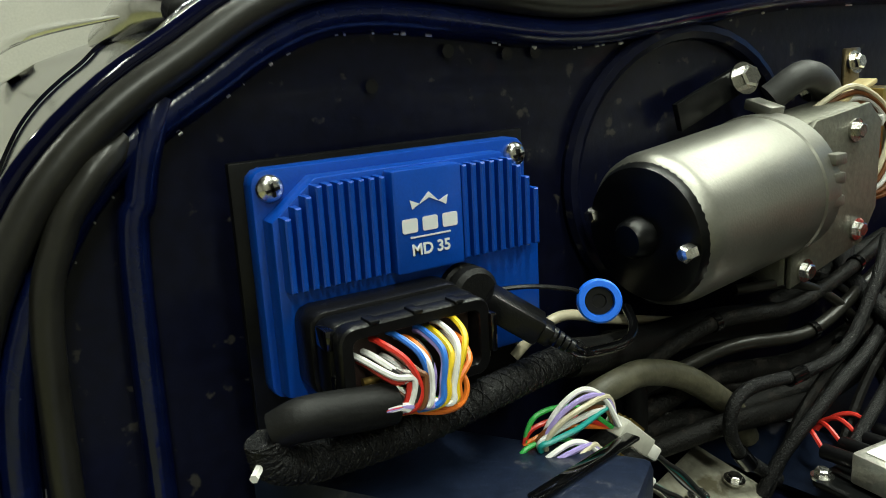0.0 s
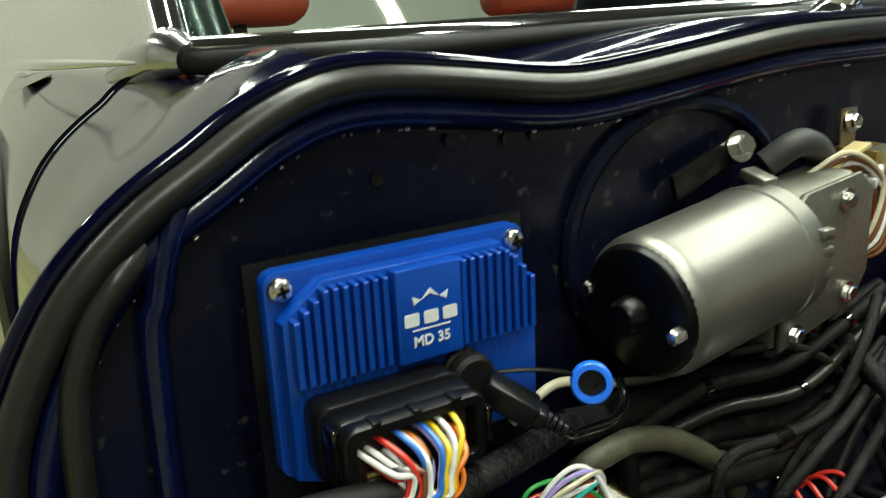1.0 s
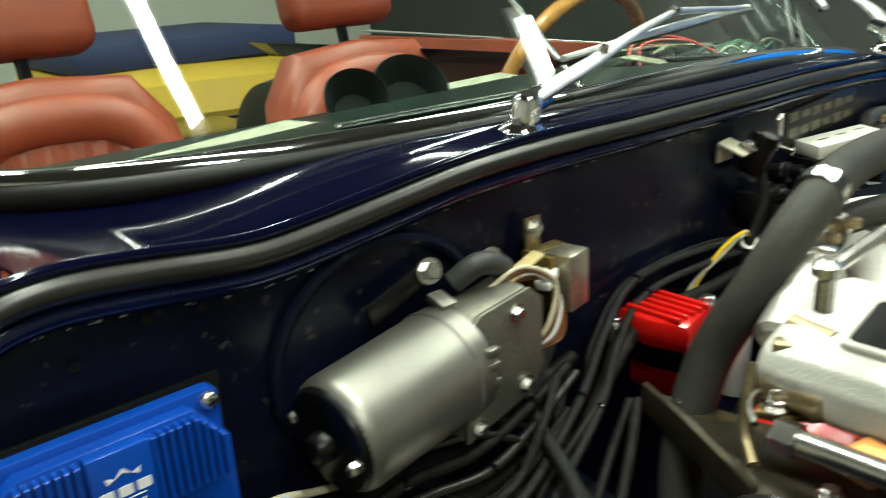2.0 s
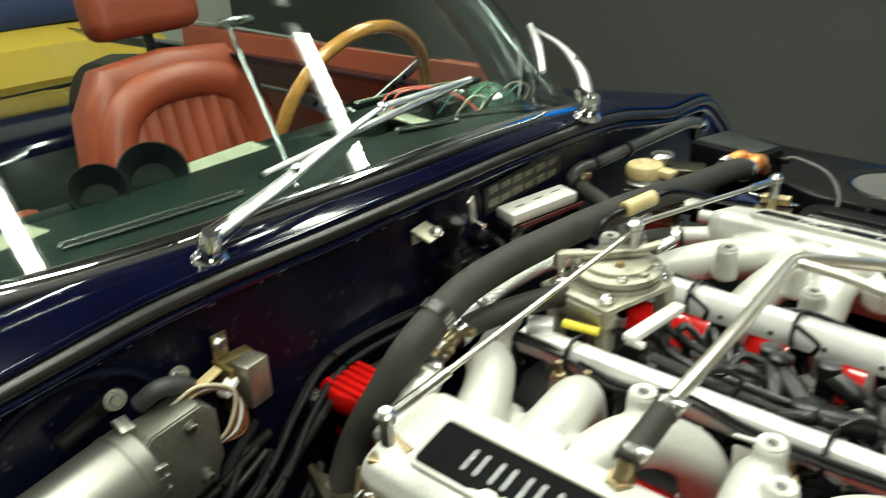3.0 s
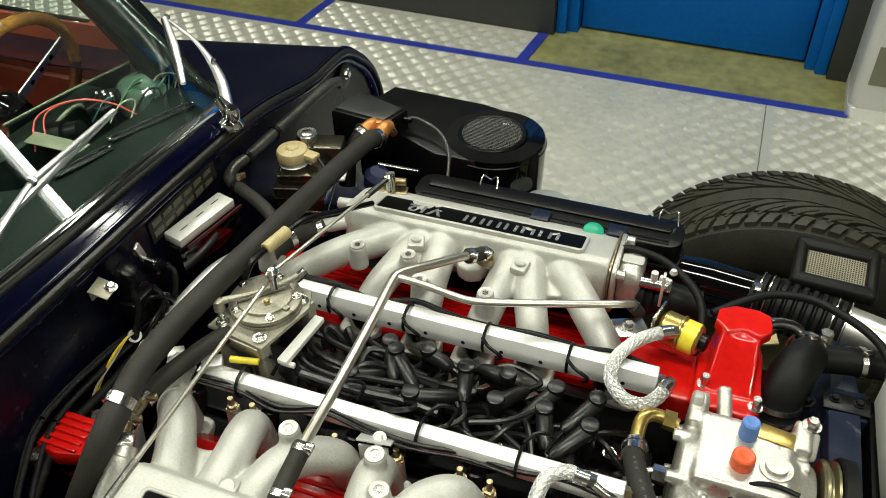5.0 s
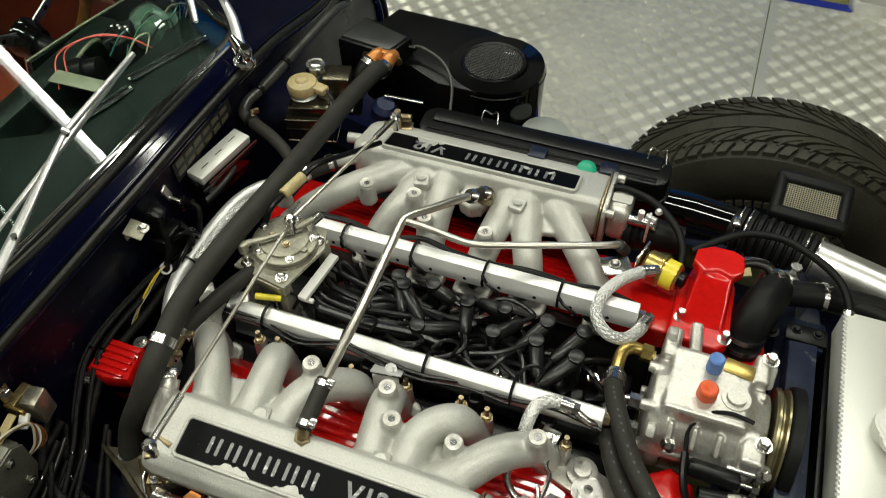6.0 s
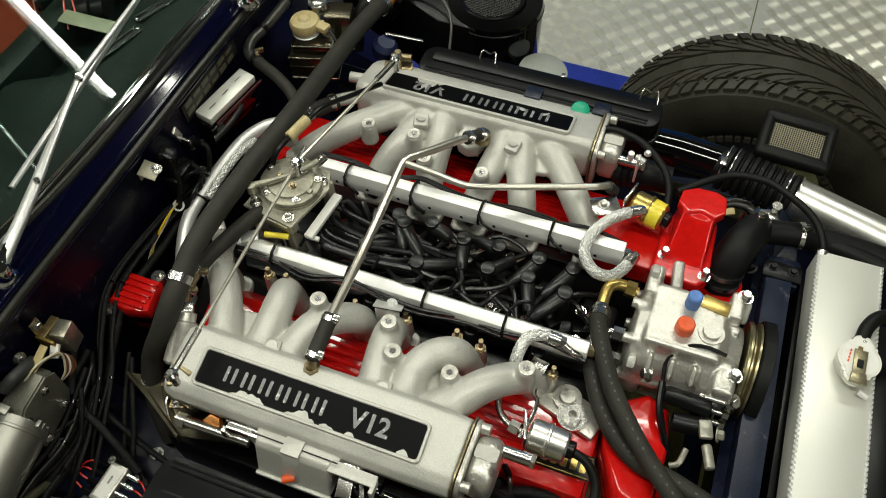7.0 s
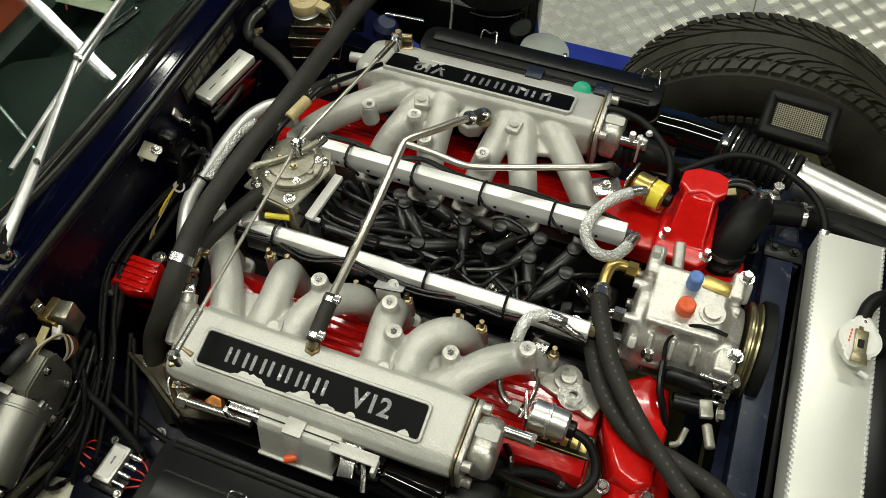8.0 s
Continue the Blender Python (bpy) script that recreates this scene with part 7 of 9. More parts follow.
for y, z in ((-0.7245, 0.790), (-0.608, 0.790), (-0.7225, 0.7105), (-0.609, 0.7105)):
    bm = lathe(B(), (-0.3788, y, z), (1, 0, 0), [(0, 0.0056), (0.0015, 0.0056), (0.0032, 0.0045), (0.0040, 0.0025), (0.0040, 0)], 22)
    sc = part("screw", bm, STEEL, ecu, "bright cross-head screw")
    bm = box(B(), (-0.3744, y, z), (0.0012, 0.0056, 0.0013), rot=(12, 0, 0))
    box(bm, (-0.3744, y, z), (0.0012, 0.0013, 0.0056), rot=(12, 0, 0))
    part("screw_cross", bm, BLACK, sc)
PRINT = mat("white_print", (0.72, 0.73, 0.75), 0.5, var=0.03)
lx = -0.3604
EM = Matrix.Translation((lx, -0.6645, 0.7595)) @ Matrix(((0, 0, 1), (1, 0, 0), (0, 1, 0))).to_4x4()
lettering("print_md35", "MD 35", 0.0066, EM, PRINT, case, 0.0002, "white printed MD 35")
bm = B()
for y in (-0.674, -0.6645, -0.655):
    slab(bm, rounded(0.0072, 0.0058, 0.0008, 2, y, 0.7700), lx - 0.0001, lx + 0.0002, "x")
box(bm, (lx, -0.6645, 0.7650), (0.0004, 0.019, 0.0006))
pieces("print_bar", bm, PRINT, case)
slab(bm := B(), [(-0.6725, 0.7765), (-0.6735, 0.7805), (-0.6690, 0.7785), (-0.6645, 0.7830), (-0.6600, 0.7785), (-0.6555, 0.7805), (-0.6565, 0.7765), (-0.6580, 0.7775), (-0.6645, 0.7805), (-0.6710, 0.7775)], lx - 0.0001, lx + 0.0002, "x")
part("print_peak", bm, PRINT, case, "white zigzag mark")

for y, z in ((-0.714, 0.731), (-0.712, 0.712)):
    sc = part("header_screw", lathe(B(), (-0.3690, y, z), (1, 0, 0), [(0, 0.0040), (0.0012, 0.0038), (0.0022, 0.0022), (0.0022, 0)], 18), GLOSSBLACK, ecu, "small black cross-head screw")
    part("screw_cross", box(box(B(), (-0.3668, y, z), (0.0006, 0.0040, 0.0009), rot=(30, 0, 0)), (-0.3668, y, z), (0.0006, 0.0009, 0.0040), rot=(30, 0, 0)), CHROMEDARK, sc)
# its black connector
con = thing("wiring_connector", (-0.36, -0.69, 0.715), "black multi-pin connector full of coloured wires", "connector")
part("header", slab(B(), rounded(0.068, 0.034, 0.006, 3, -0.690, 0.7285), -0.3688, -0.352, "x", 0.002), BLACK, con)
part("shell", slab(B(), rounded(0.066, 0.031, 0.005, 3, -0.690, 0.7290), -0.352, -0.338, "x", 0.0025), SATINBLACK, con)
bm = B()
rings = []
for w, h, r, x in ((0.062, 0.030, 0.005, -0.3385), (0.064, 0.0315, 0.006, -0.336), (0.064, 0.0315, 0.006, -0.3305), (0.0625, 0.030, 0.0055, -0.3295), (0.0545, 0.0225, 0.003, -0.3295), (0.0535, 0.0215, 0.003, -0.3305), (0.0535, 0.0215, 0.003, -0.337)):
    rings.append([bm.verts.new((x, y, z)) for y, z in rounded(w, h, r, 4, -0.690, 0.7292)])
for a, b in zip(rings, rings[1:]):
    for k in range(len(a)):
        bm.faces.new((a[k], a[(k + 1) % len(a)], b[(k + 1) % len(a)], b[k]))
hood = part("hood", bm, BLACK, con, "moulded rim of the connector")
for k in range(3):
    part("rim_rib", box(B(), (-0.333, -0.708 + 0.018 * k, 0.7452), (0.008, 0.004, 0.0016), 0.0005), BLACK, hood)
part("rim_latch", box(B(), (-0.3325, -0.6575, 0.730), (0.010, 0.003, 0.016), 0.001), GLOSSBLACK, hood)
part("pin_face", box(B(), (-0.3375, -0.690, 0.729), (0.002, 0.052, 0.023)), mat("pin_block", (0.02, 0.008, 0.006), 0.6), con)
for y, z in ((-0.7225, 0.7395), (-0.7205, 0.7215), (-0.6570, 0.7335)):
    part("side_clip", box(B(), (-0.341, y, z), (0.01, 0.004, 0.008), 0.001), GLOSSBLACK, con)
part("gold_fuse", rod(B(), (-0.333, -0.713, 0.7222), (-0.333, -0.704, 0.7220), 0.0016, sides=10), GOLD, con)
WIRES = {"white": (0.80, 0.80, 0.78), "red": (0.60, 0.03, 0.02), "black": (0.012, 0.012, 0.012), "blue": (0.03, 0.16, 0.60), "violet": (0.35, 0.28, 0.62), "green": (0.05, 0.42, 0.08), "yellow": (0.78, 0.55, 0.02), "orange": (0.75, 0.18, 0.02), "brown": (0.16, 0.06, 0.02), "teal": (0.02, 0.30, 0.28), "pink": (0.60, 0.25, 0.25), "cream": (0.55, 0.50, 0.36)}
WMAT = {k: mat("wire_" + k, v, 0.35, 0, 0.08, 60, 0.03, 400) for k, v in WIRES.items()}
order = ["white", "red", "white", "white", "black", "red", "white", "brown", "black", "blue", "white", "orange", "violet", "black", "blue", "violet", "green", "yellow", "red", "white", "black", "white", "yellow", "orange"]
rnd = random.Random(5)
for k, c in enumerate(order):
    u = k / (len(order) - 1)
    y0 = -0.7155 + 0.043 * u
    z0 = 0.7375 - 0.009 * rnd.random() + 0.002 * u
    ex = -0.3255 + 0.0062 * math.cos(k * 2.1)
    ez = 0.7155 + 0.0062 * math.sin(k * 2.1)
    yb = -0.7015 + 0.019 * u + 0.003 * rnd.random()
    xb = -0.3225 + 0.005 * rnd.random()
    y0 += 0.0025 * (rnd.random() - 0.5)
    pts = [(-0.338, y0, z0), (-0.331, y0 + 0.001, z0), (xb - 0.002, y0 * 0.6 + yb * 0.4 + 0.002, z0 - 0.005), (xb, yb, 0.7215 - 0.004 * u + 0.004 * rnd.random()), (xb, yb - 0.003, 0.7145 - 0.003 * u), (ex + 0.001, -0.7065, ez), (ex, -0.722, ez)]
    part("wire", tube(B(), pts, 0.00125, 7, 7), WMAT[c], con, c + " insulated wire")
part("wire", tube(B(), [(-0.337, -0.677, 0.724), (-0.325, -0.674, 0.716), (-0.322, -0.677, 0.709), (-0.321, -0.685, 0.7075), (-0.322, -0.696, 0.710), (-0.324, -0.710, 0.715)], 0.0012, 7, 7), WMAT["orange"], con, "orange looped wire")
part("sleeve", tube(B(), [(-0.325, -0.7055, 0.7150), (-0.325, -0.716, 0.7160), (-0.3255, -0.728, 0.7175), (-0.327, -0.740, 0.718), (-0.331, -0.749, 0.715)], [0.0078, 0.0080, 0.0080, 0.0078, 0.0065], 18, 6), RUBBER, con, "black heat-shrink sleeve")

# braided loom below, running inboard
loom = thing("braided_loom", (-0.335, -0.69, 0.69), "black braided wiring loom sagging below the control unit", "wiring loom")
BRAIDB = mat("black_braid", (0.006, 0.006, 0.0065), 0.5, 0, 0.6, 700, 1.0, 1100, fleck=(0.12, 0.12, 0.12), fscale=700, famount=0.36, spec=0.25)
LP = [(-0.331, -0.752, 0.713), (-0.331, -0.750, 0.704), (-0.333, -0.738, 0.698), (-0.336, -0.715, 0.6955), (-0.338, -0.697, 0.6945), (-0.338, -0.676, 0.6965), (-0.340, -0.650, 0.699), (-0.345, -0.628, 0.699), (-0.352, -0.608, 0.697), (-0.36, -0.588, 0.694)]
part("loom", tube(B(), LP, 0.0070, 14, 7), BRAIDB, loom)
path = smooth_path(LP, 14)
for turn in (0, 1):
    bm = B()
    for j in range(4):
        pts = []
        for i, p in enumerate(path):
            d = (path[min(i + 1, len(path) - 1)] - path[max(i - 1, 0)]).normalized()
            s1 = d.cross(Vector((0, 0, 1))).normalized()
            s2 = s1.cross(d)
            a = (1 if turn else -1) * i * 0.55 + j * math.pi / 2
            pts.append(p + 0.0071 * (math.cos(a) * s1 + math.sin(a) * s2))
        tube(bm, pts, 0.0005, 4, 0, False)
    pieces("braid_strand", bm, BRAIDB, loom, near=False)
part("loom_tail", tube(B(), [(-0.362, -0.592, 0.692), (-0.365, -0.568, 0.687), (-0.367, -0.541, 0.685), (-0.372, -0.48, 0.68), (-0.375, -0.42, 0.67)], 0.0095, 14, 6), RUBBER, loom)
part("loom_tie", tube(B(), [(-0.330, -0.752, 0.708), (-0.326, -0.757, 0.705), (-0.322, -0.760, 0.7045)], 0.0016, 6, 4), WHITEP, loom)

# usb lead and its hanging blue cap
usb = thing("usb_lead", (-0.36, -0.645, 0.73), "black usb lead plugged into the control unit", "cable")
part("socket", lathe(B(), (-0.3688, -0.6465, 0.7365), (1, 0, 0), [(0, 0.0115), (0.004, 0.0118), (0.005, 0.0105), (0.007, 0.0105), (0.008, 0.0118), (0.012, 0.0115), (0.014, 0.0095), (0.014, 0)], 24), RUBBER, usb)
UM = look((-0.352, -0.644, 0.735), (-0.335, -0.622, 0.7175))
bm = slab(B(), rounded(0.0175, 0.0115, 0.002, 2), -0.026, 0.0, "z", 0.0012, m=UM)
slab(bm, rounded(0.0135, 0.0085, 0.002, 2), -0.031, -0.026, "z", 0.0008, m=UM)
part("plug", bm, BLACK, usb)
for k in range(4):
    part("strain_relief", lathe(B(), UM @ Vector((0, 0, -0.031 - 0.003 * k)), UM.to_3x3() @ Vector((0, 0, -1)), [(0, 0.0025), (0, 0.0042 - 0.0004 * k), (0.002, 0.0042 - 0.0004 * k), (0.002, 0.0025)], 14), BLACK, usb)
a = UM @ Vector((0, 0, -0.038))
part("cable", tube(B(), [a, a + Vector((0.002, 0.006, -0.005)), (-0.335, -0.601, 0.7055), (-0.338, -0.579, 0.7035), (-0.345, -0.566, 0.706), (-0.356, -0.560, 0.712)], 0.0024, 10, 8), GLOSSBLACK, usb)
capm = thing("socket_cap", (-0.338, -0.594, 0.716), "bright blue round socket cap hanging on a strap", "cap")
CD = Vector((0.75, -0.55, 0.25))
part("ring", lathe(B(), Vector((-0.342, -0.591, 0.7255)), CD, [(0, 0), (0, 0.0088), (0.001, 0.0098), (0.008, 0.0098), (0.009, 0.009), (0.009, 0.0066), (0.004, 0.006), (0.004, 0)], 30), BLUEPLASTIC, capm)
part("insert", lathe(B(), Vector((-0.342, -0.591, 0.7255)) + CD.normalized() * 0.0042, CD, [(0, 0.0062), (0.002, 0.006), (0.002, 0.0032), (0.0005, 0.003), (0.0005, 0)], 24), BLACK, capm)
part("strap", tube(B(), [(-0.362, -0.640, 0.735), (-0.352, -0.622, 0.736), (-0.344, -0.605, 0.733), (-0.342, -0.599, 0.729)], 0.0011, 6, 6), BLACK, capm)

# wiper motor
motor = thing("wiper_motor", (-0.37, -0.48, 0.71), "silver wiper motor with a black end cap on the bulkhead", "motor")
MA, MB = Vector((-0.3555, -0.548, 0.7465)), Vector((-0.3665, -0.440, 0.7555))
MD = (MB - MA).normalized()
ML = (MB - MA).length
part("drum", lathe(B(), MA, MD, [(0.001, 0.0), (0.001, 0.0345), (0.005, 0.0375), (0.010, 0.0385), (ML - 0.016, 0.0395), (ML - 0.015, 0.0405), (ML - 0.012, 0.0405), (ML - 0.011, 0.0395), (ML, 0.0395), (ML, 0)], 56), MOTORSILVER, motor)
part("end_cap", lathe(B(), MA, MD, [(-0.004, 0), (-0.004, 0.026), (-0.002, 0.033), (0.002, 0.0352), (0.004, 0.0352)], 48), SATINBLACK, motor, "satin black end cap")
part("bearing_boss", lathe(B(), MA - MD * 0.004, -MD, [(0, 0.0105), (0.007, 0.0095), (0.010, 0.0075), (0.0105, 0)], 24), SATINBLACK, motor)
for p in ((-0.386, -0.5535, 0.752), (-0.326, -0.5525, 0.743)):
    part("through_bolt", lathe(B(), p, -MD, [(-0.004, 0.0042), (0.002, 0.0042), (0.0035, 0.003), (0.004, 0)], 6), STEEL, motor)
for z in (0.772, 0.762, 0.750):
    part("rim_tab", box(B(), (-0.330, -0.438, z), (0.006, 0.010, 0.006), 0.001), MOTORSILVER, motor)
part("top_tab", box(B(), (-0.372, -0.442, 0.797), (0.018, 0.012, 0.006), 0.001, (0, 15, 0)), MOTORSILVER, motor)
GREYCAST = mat("gearbox_cast", (0.17, 0.168, 0.138), 0.48, 0.7, 0.25, 25, 0.3, 300, fleck=(0.20, 0.185, 0.13), fscale=30, famount=0.33)
gp = [(-0.448, 0.700), (-0.384, 0.716), (-0.372, 0.735), (-0.372, 0.785), (-0.385, 0.796), (-0.432, 0.790), (-0.448, 0.775)]
part("gearbox", slab(B(), gp, -0.385, -0.350, "x", 0.004), GREYCAST, motor, "dull cast gearbox")
part("gearbox_cover", slab(B(), [(y * 1.0, z) for y, z in gp], -0.3495, -0.346, "x", 0.001), GREYCAST, motor)
for p in ((-0.346, -0.391, 0.725), (-0.346, -0.437, 0.709), (-0.346, -0.398, 0.782), (-0.346, -0.440, 0.770)):
    bolt(p, (1, 0, 0), 0.0045, 0.004, motor)
bm = box(B(), (-0.394, -0.458, 0.804), (0.004, 0.062, 0.016), 0.001, (18, 0, 3))
part("mount_bracket", bm, SATINBLACK, motor)
bolt((-0.391, -0.436, 0.812), (1, -0.2, 0.3), 0.0065, 0.007, motor)
bolt((-0.392, -0.376, 0.803), (1, -0.2, 0.3), 0.0065, 0.007, motor)
part("park_switch", tube(B(), [(-0.385, -0.42, 0.80), (-0.375, -0.405, 0.812), (-0.375, -0.385, 0.805), (-0.382, -0.37, 0.79)], 0.0085, 12, 5), mat("dark_grey_boot", (0.03, 0.03, 0.03), 0.55), motor)
part("cable_bridge", box(B(), (-0.37, -0.375, 0.797), (0.012, 0.055, 0.003), 0.001, (18, 0, 0)), CREAM, motor)
for k, c in enumerate(("cream", "brown", "white", "brown", "brown")):
    part("motor_wire", tube(B(), [(-0.372, -0.40 + 0.004 * k, 0.792), (-0.362, -0.375 + 0.006 * k, 0.804 - 0.004 * k), (-0.358, -0.345 + 0.002 * k, 0.785 - 0.006 * k), (-0.356, -0.355 + 0.003 * k, 0.755 - 0.004 * k), (-0.365, -0.368, 0.735)], 0.0017, 8, 6), WMAT[c], motor)

# voltage relay with brown base beside the motor
rel = thing("relay", (-0.385, -0.32, 0.755), "plated relay can with brown base on the bulkhead", "relay")
part("can", box(B(), (-0.3715, -0.316, 0.776), (0.024, 0.028, 0.046), 0.003, (0, 0, 10)), mat("dull_plated_can", (0.36, 0.34, 0.27), 0.34, 0.8, 0.25, 50, 0.1), rel, "dull plated can")
part("base", box(B(), (-0.389, -0.322, 0.774), (0.014, 0.038, 0.05), 0.002), mat("olive_brass_base", (0.16, 0.12, 0.05), 0.4, 0.6, 0.3, 60), rel, "dull brassy base")
part("base_strip", box(B(), (-0.38, -0.339, 0.774), (0.03, 0.004, 0.052), 0.001), GOLD, rel)
part("tab", box(B(), (-0.394, -0.330, 0.808), (0.003, 0.016, 0.032), 0.001), BRASS, rel, "brass fixing tab")
bolt((-0.392, -0.330, 0.815), (1, 0, 0.2), 0.005, 0.005, rel)
part("spade_cover", box(B(), (-0.366, -0.345, 0.785), (0.012, 0.02, 0.008), 0.002, (20, 0, 20)), WHITEP, rel)

# aluminium lidded module on the bulkhead and the plate behind it
modu = thing("relay_box", (-0.385, 0.155, 0.735), "black box with a bright finned metal lid", "relay box")
part("body", box(B(), (-0.383, 0.155, 0.762), (0.046, 0.128, 0.05), 0.004, (0, 0, -10)), GLOSSBLACK, modu)
part("lid", box(B(), (-0.377, 0.154, 0.795), (0.033, 0.118, 0.016), 0.003, (0, 6, -10)), ALUTANK, modu, "bright metal lid")
for k in range(3):
    part("lid_mark", box(B(), (-0.381 + 0.004 * k, 0.12 + 0.035 * k, 0.8035), (0.0015, 0.016, 0.0006), rot=(0, 6, -10)), CHROMEDARK, modu)
part("side_strip", box(B(), (-0.357, 0.16, 0.783), (0.003, 0.118, 0.006), 0.001, (0, 0, -10)), mat("dark_red_strip", (0.06, 0.008, 0.010), 0.4), modu)
tag = thing("data_plate", (-0.402, 0.15, 0.78), "worn dark data plate with faded buff cells", "plate")
part("plate", box(B(), (-0.4030, 0.16, 0.822), (0.002, 0.17, 0.038), 0.0005, (3, 0, 0)), mat("dark_aged_plate", (0.018, 0.017, 0.015), 0.4, 0.2, 0.3, 60), tag)
PLATEBUFF = mat("worn_plate_window", (0.11, 0.10, 0.07), 0.5, 0.2, 0.4, 80)
for k in range(12):
    part("print_bar", box(B(), (-0.4016, 0.092 + 0.026 * (k % 6), 0.830 - 0.017 * (k // 6)), (0.0012, 0.020, 0.010 - 0.002 * (k % 2)), rot=(3, 0, 0)), PLATEBUFF, tag)

BRACKETCREAM = mat("cream_enamel", (0.42, 0.40, 0.30), 0.4, 0.2, 0.2, 40, 0.1)
# small bracket with bolts, and a black connector stack, inboard of it
for y, z in ((-0.048, 0.825),):
    br = thing("cable_bracket", (-0.395, y, z - 0.03), "cream folded bracket with a bolt on the bulkhead", "bracket")
    part("plate", box(B(), (-0.388, y, z), (0.028, 0.030, 0.003), 0.001, (0, 22, 10)), BRACKETCREAM, br)
    part("leg", box(B(), (-0.400, y, z - 0.006), (0.003, 0.026, 0.018), 0.001), BRACKETCREAM, br)
    bolt((-0.380, y + 0.006, z - 0.001), (0.3, 0, 1), 0.006, 0.006, br)
    part("socket", box(B(), (-0.384, y + 0.036, z - 0.012), (0.026, 0.022, 0.044), 0.004, (0, 20, 15)), SATINBLACK, br)
    part("socket_collar", lathe(B(), (-0.376, y + 0.036, z - 0.002), (0.4, 0, 1), [(0, 0.011), (0.010, 0.011), (0.012, 0.008), (0.012, 0)], 14), BLACK, br)
    part("socket_lead", tube(B(), [(-0.380, y + 0.036, z - 0.03), (-0.372, y + 0.03, z - 0.06), (-0.375, y + 0.01, z - 0.10), (-0.38, y, z - 0.14)], 0.005, 8, 5), CABLE, br)
st = thing("strap_plate", (-0.395, 0.03, 0.80), "narrow bright strap standing off the bulkhead", "strap")
part("strip", box(B(), (-0.386, 0.030, 0.826), (0.004, 0.012, 0.040), 0.001, (24, 8, 10)), ALUCAST, st)
part("stud", rod(B(), (-0.404, 0.036, 0.812), (-0.372, 0.036, 0.806), 0.004, sides=10), STEEL, st)
for y, z in ((0.055, 0.775), (0.018, 0.762)):
    pl = thing("cable_plug", (-0.40, y, z - 0.02), "small dark plug with a lead on the bulkhead", "plug", "bulkhead plugs")
    part("shell", lathe(B(), (-0.404, y, z), (1, 0.1, 0.2), [(0, 0.011), (0.020, 0.011), (0.022, 0.008), (0.034, 0.007), (0.034, 0)], 14), SATINBLACK, pl)
    part("band", lathe(B(), (-0.390, y + 0.001, z + 0.003), (1, 0.1, 0.2), [(0, 0.011), (0, 0.0118), (0.003, 0.0118), (0.003, 0.011)], 14), CHROMEDARK, pl)
    part("lead", tube(B(), [(-0.372, y + 0.003, z + 0.006), (-0.360, y, z), (-0.358, y - 0.015, z - 0.03), (-0.37, y - 0.03, z - 0.07)], 0.0042, 8, 5), CABLE, pl)
clamp = thing("cable_clamp", (-0.395, 0.01, 0.74), "black bulkhead connector with loose leads", "connector")
part("shell", box(B(), (-0.386, 0.0, 0.755), (0.03, 0.05, 0.04), 0.005), BLACK, clamp)
for k in range(5):
    part("lead", tube(B(), [(-0.375, -0.01 + 0.006 * k, 0.76), (-0.36, 0.0 + 0.008 * k, 0.775 - 0.006 * k), (-0.355, 0.03 - 0.012 * k, 0.745), (-0.37, 0.02 - 0.02 * k, 0.70)], 0.003, 8, 6), BLACK, clamp)
part("white_ring", lathe(B(), (-0.378, -0.035, 0.727), (0.6, -0.4, 0.6), [(0, 0.006), (0, 0.0095), (0.006, 0.0095), (0.006, 0.006)], 16), WHITEP, clamp)
for k, c in enumerate(("yellow", "cream")):
    part("thin_wire", tube(B(), [(-0.378, -0.03, 0.73), (-0.37, -0.055, 0.745), (-0.375, -0.085, 0.735 - 0.006 * k), (-0.385, -0.11 - 0.01 * k, 0.705), (-0.385, -0.14, 0.68)], 0.0018, 6, 6), WMAT[c], clamp)

# brake fluid unit: cream capped reservoir on a bronze-grey box
GREYBOX = mat("bronze_grey_metal", (0.085, 0.075, 0.052), 0.24, 0.85, 0.35, 40, 0.2, 200, fleck=(0.16, 0.145, 0.10), fscale=40, famount=0.35)
res = thing("brake_reservoir", (-0.32, 0.37, 0.70), "metal fluid unit with cream cap and knurled knob", "reservoir")
part("lower_box", box(B(), (-0.325, 0.372, 0.722), (0.085, 0.085, 0.05), 0.004, (0, 0, 16)), GREYBOX, res)
part("upper_box", box(B(), (-0.322, 0.374, 0.756), (0.07, 0.07, 0.022), 0.003, (0, 0, 16)), GREYBOX, res)
part("rear_box", box(B(), (-0.298, 0.428, 0.75), (0.05, 0.045, 0.07), 0.003, (0, 0, 16)), GREYBOX, res)
# Brighter bars along the box edges put their shine into the colour.
for dz in (0.698, 0.7455, 0.7665):
    w = 0.087 if dz < 0.75 else 0.072
    q = [Vector((-0.3235, 0.373, dz)) + Matrix.Rotation(radians(16), 3, "Z") @ Vector((sx * w / 2, sy * w / 2, 0)) for sx, sy in ((-1, -1), (1, -1), (1, 1), (-1, 1), (-1, -1))]
    part("box_line", tube(B(), q, 0.0016, 8, 0), mat("edge_shine", (0.34, 0.31, 0.24), 0.22, 1.0, 0.3, 60), res, "bright bar drawn for the shine along the box edge")
part("box_band", box(B(), (-0.325, 0.372, 0.724), (0.0875, 0.0875, 0.004), 0.001, (0, 0, 16)), GREYBOX, res)
part("step", box(B(), (-0.270, 0.40, 0.745), (0.03, 0.05, 0.004), 0.001, (0, 0, 16)), ALUTANK, res)
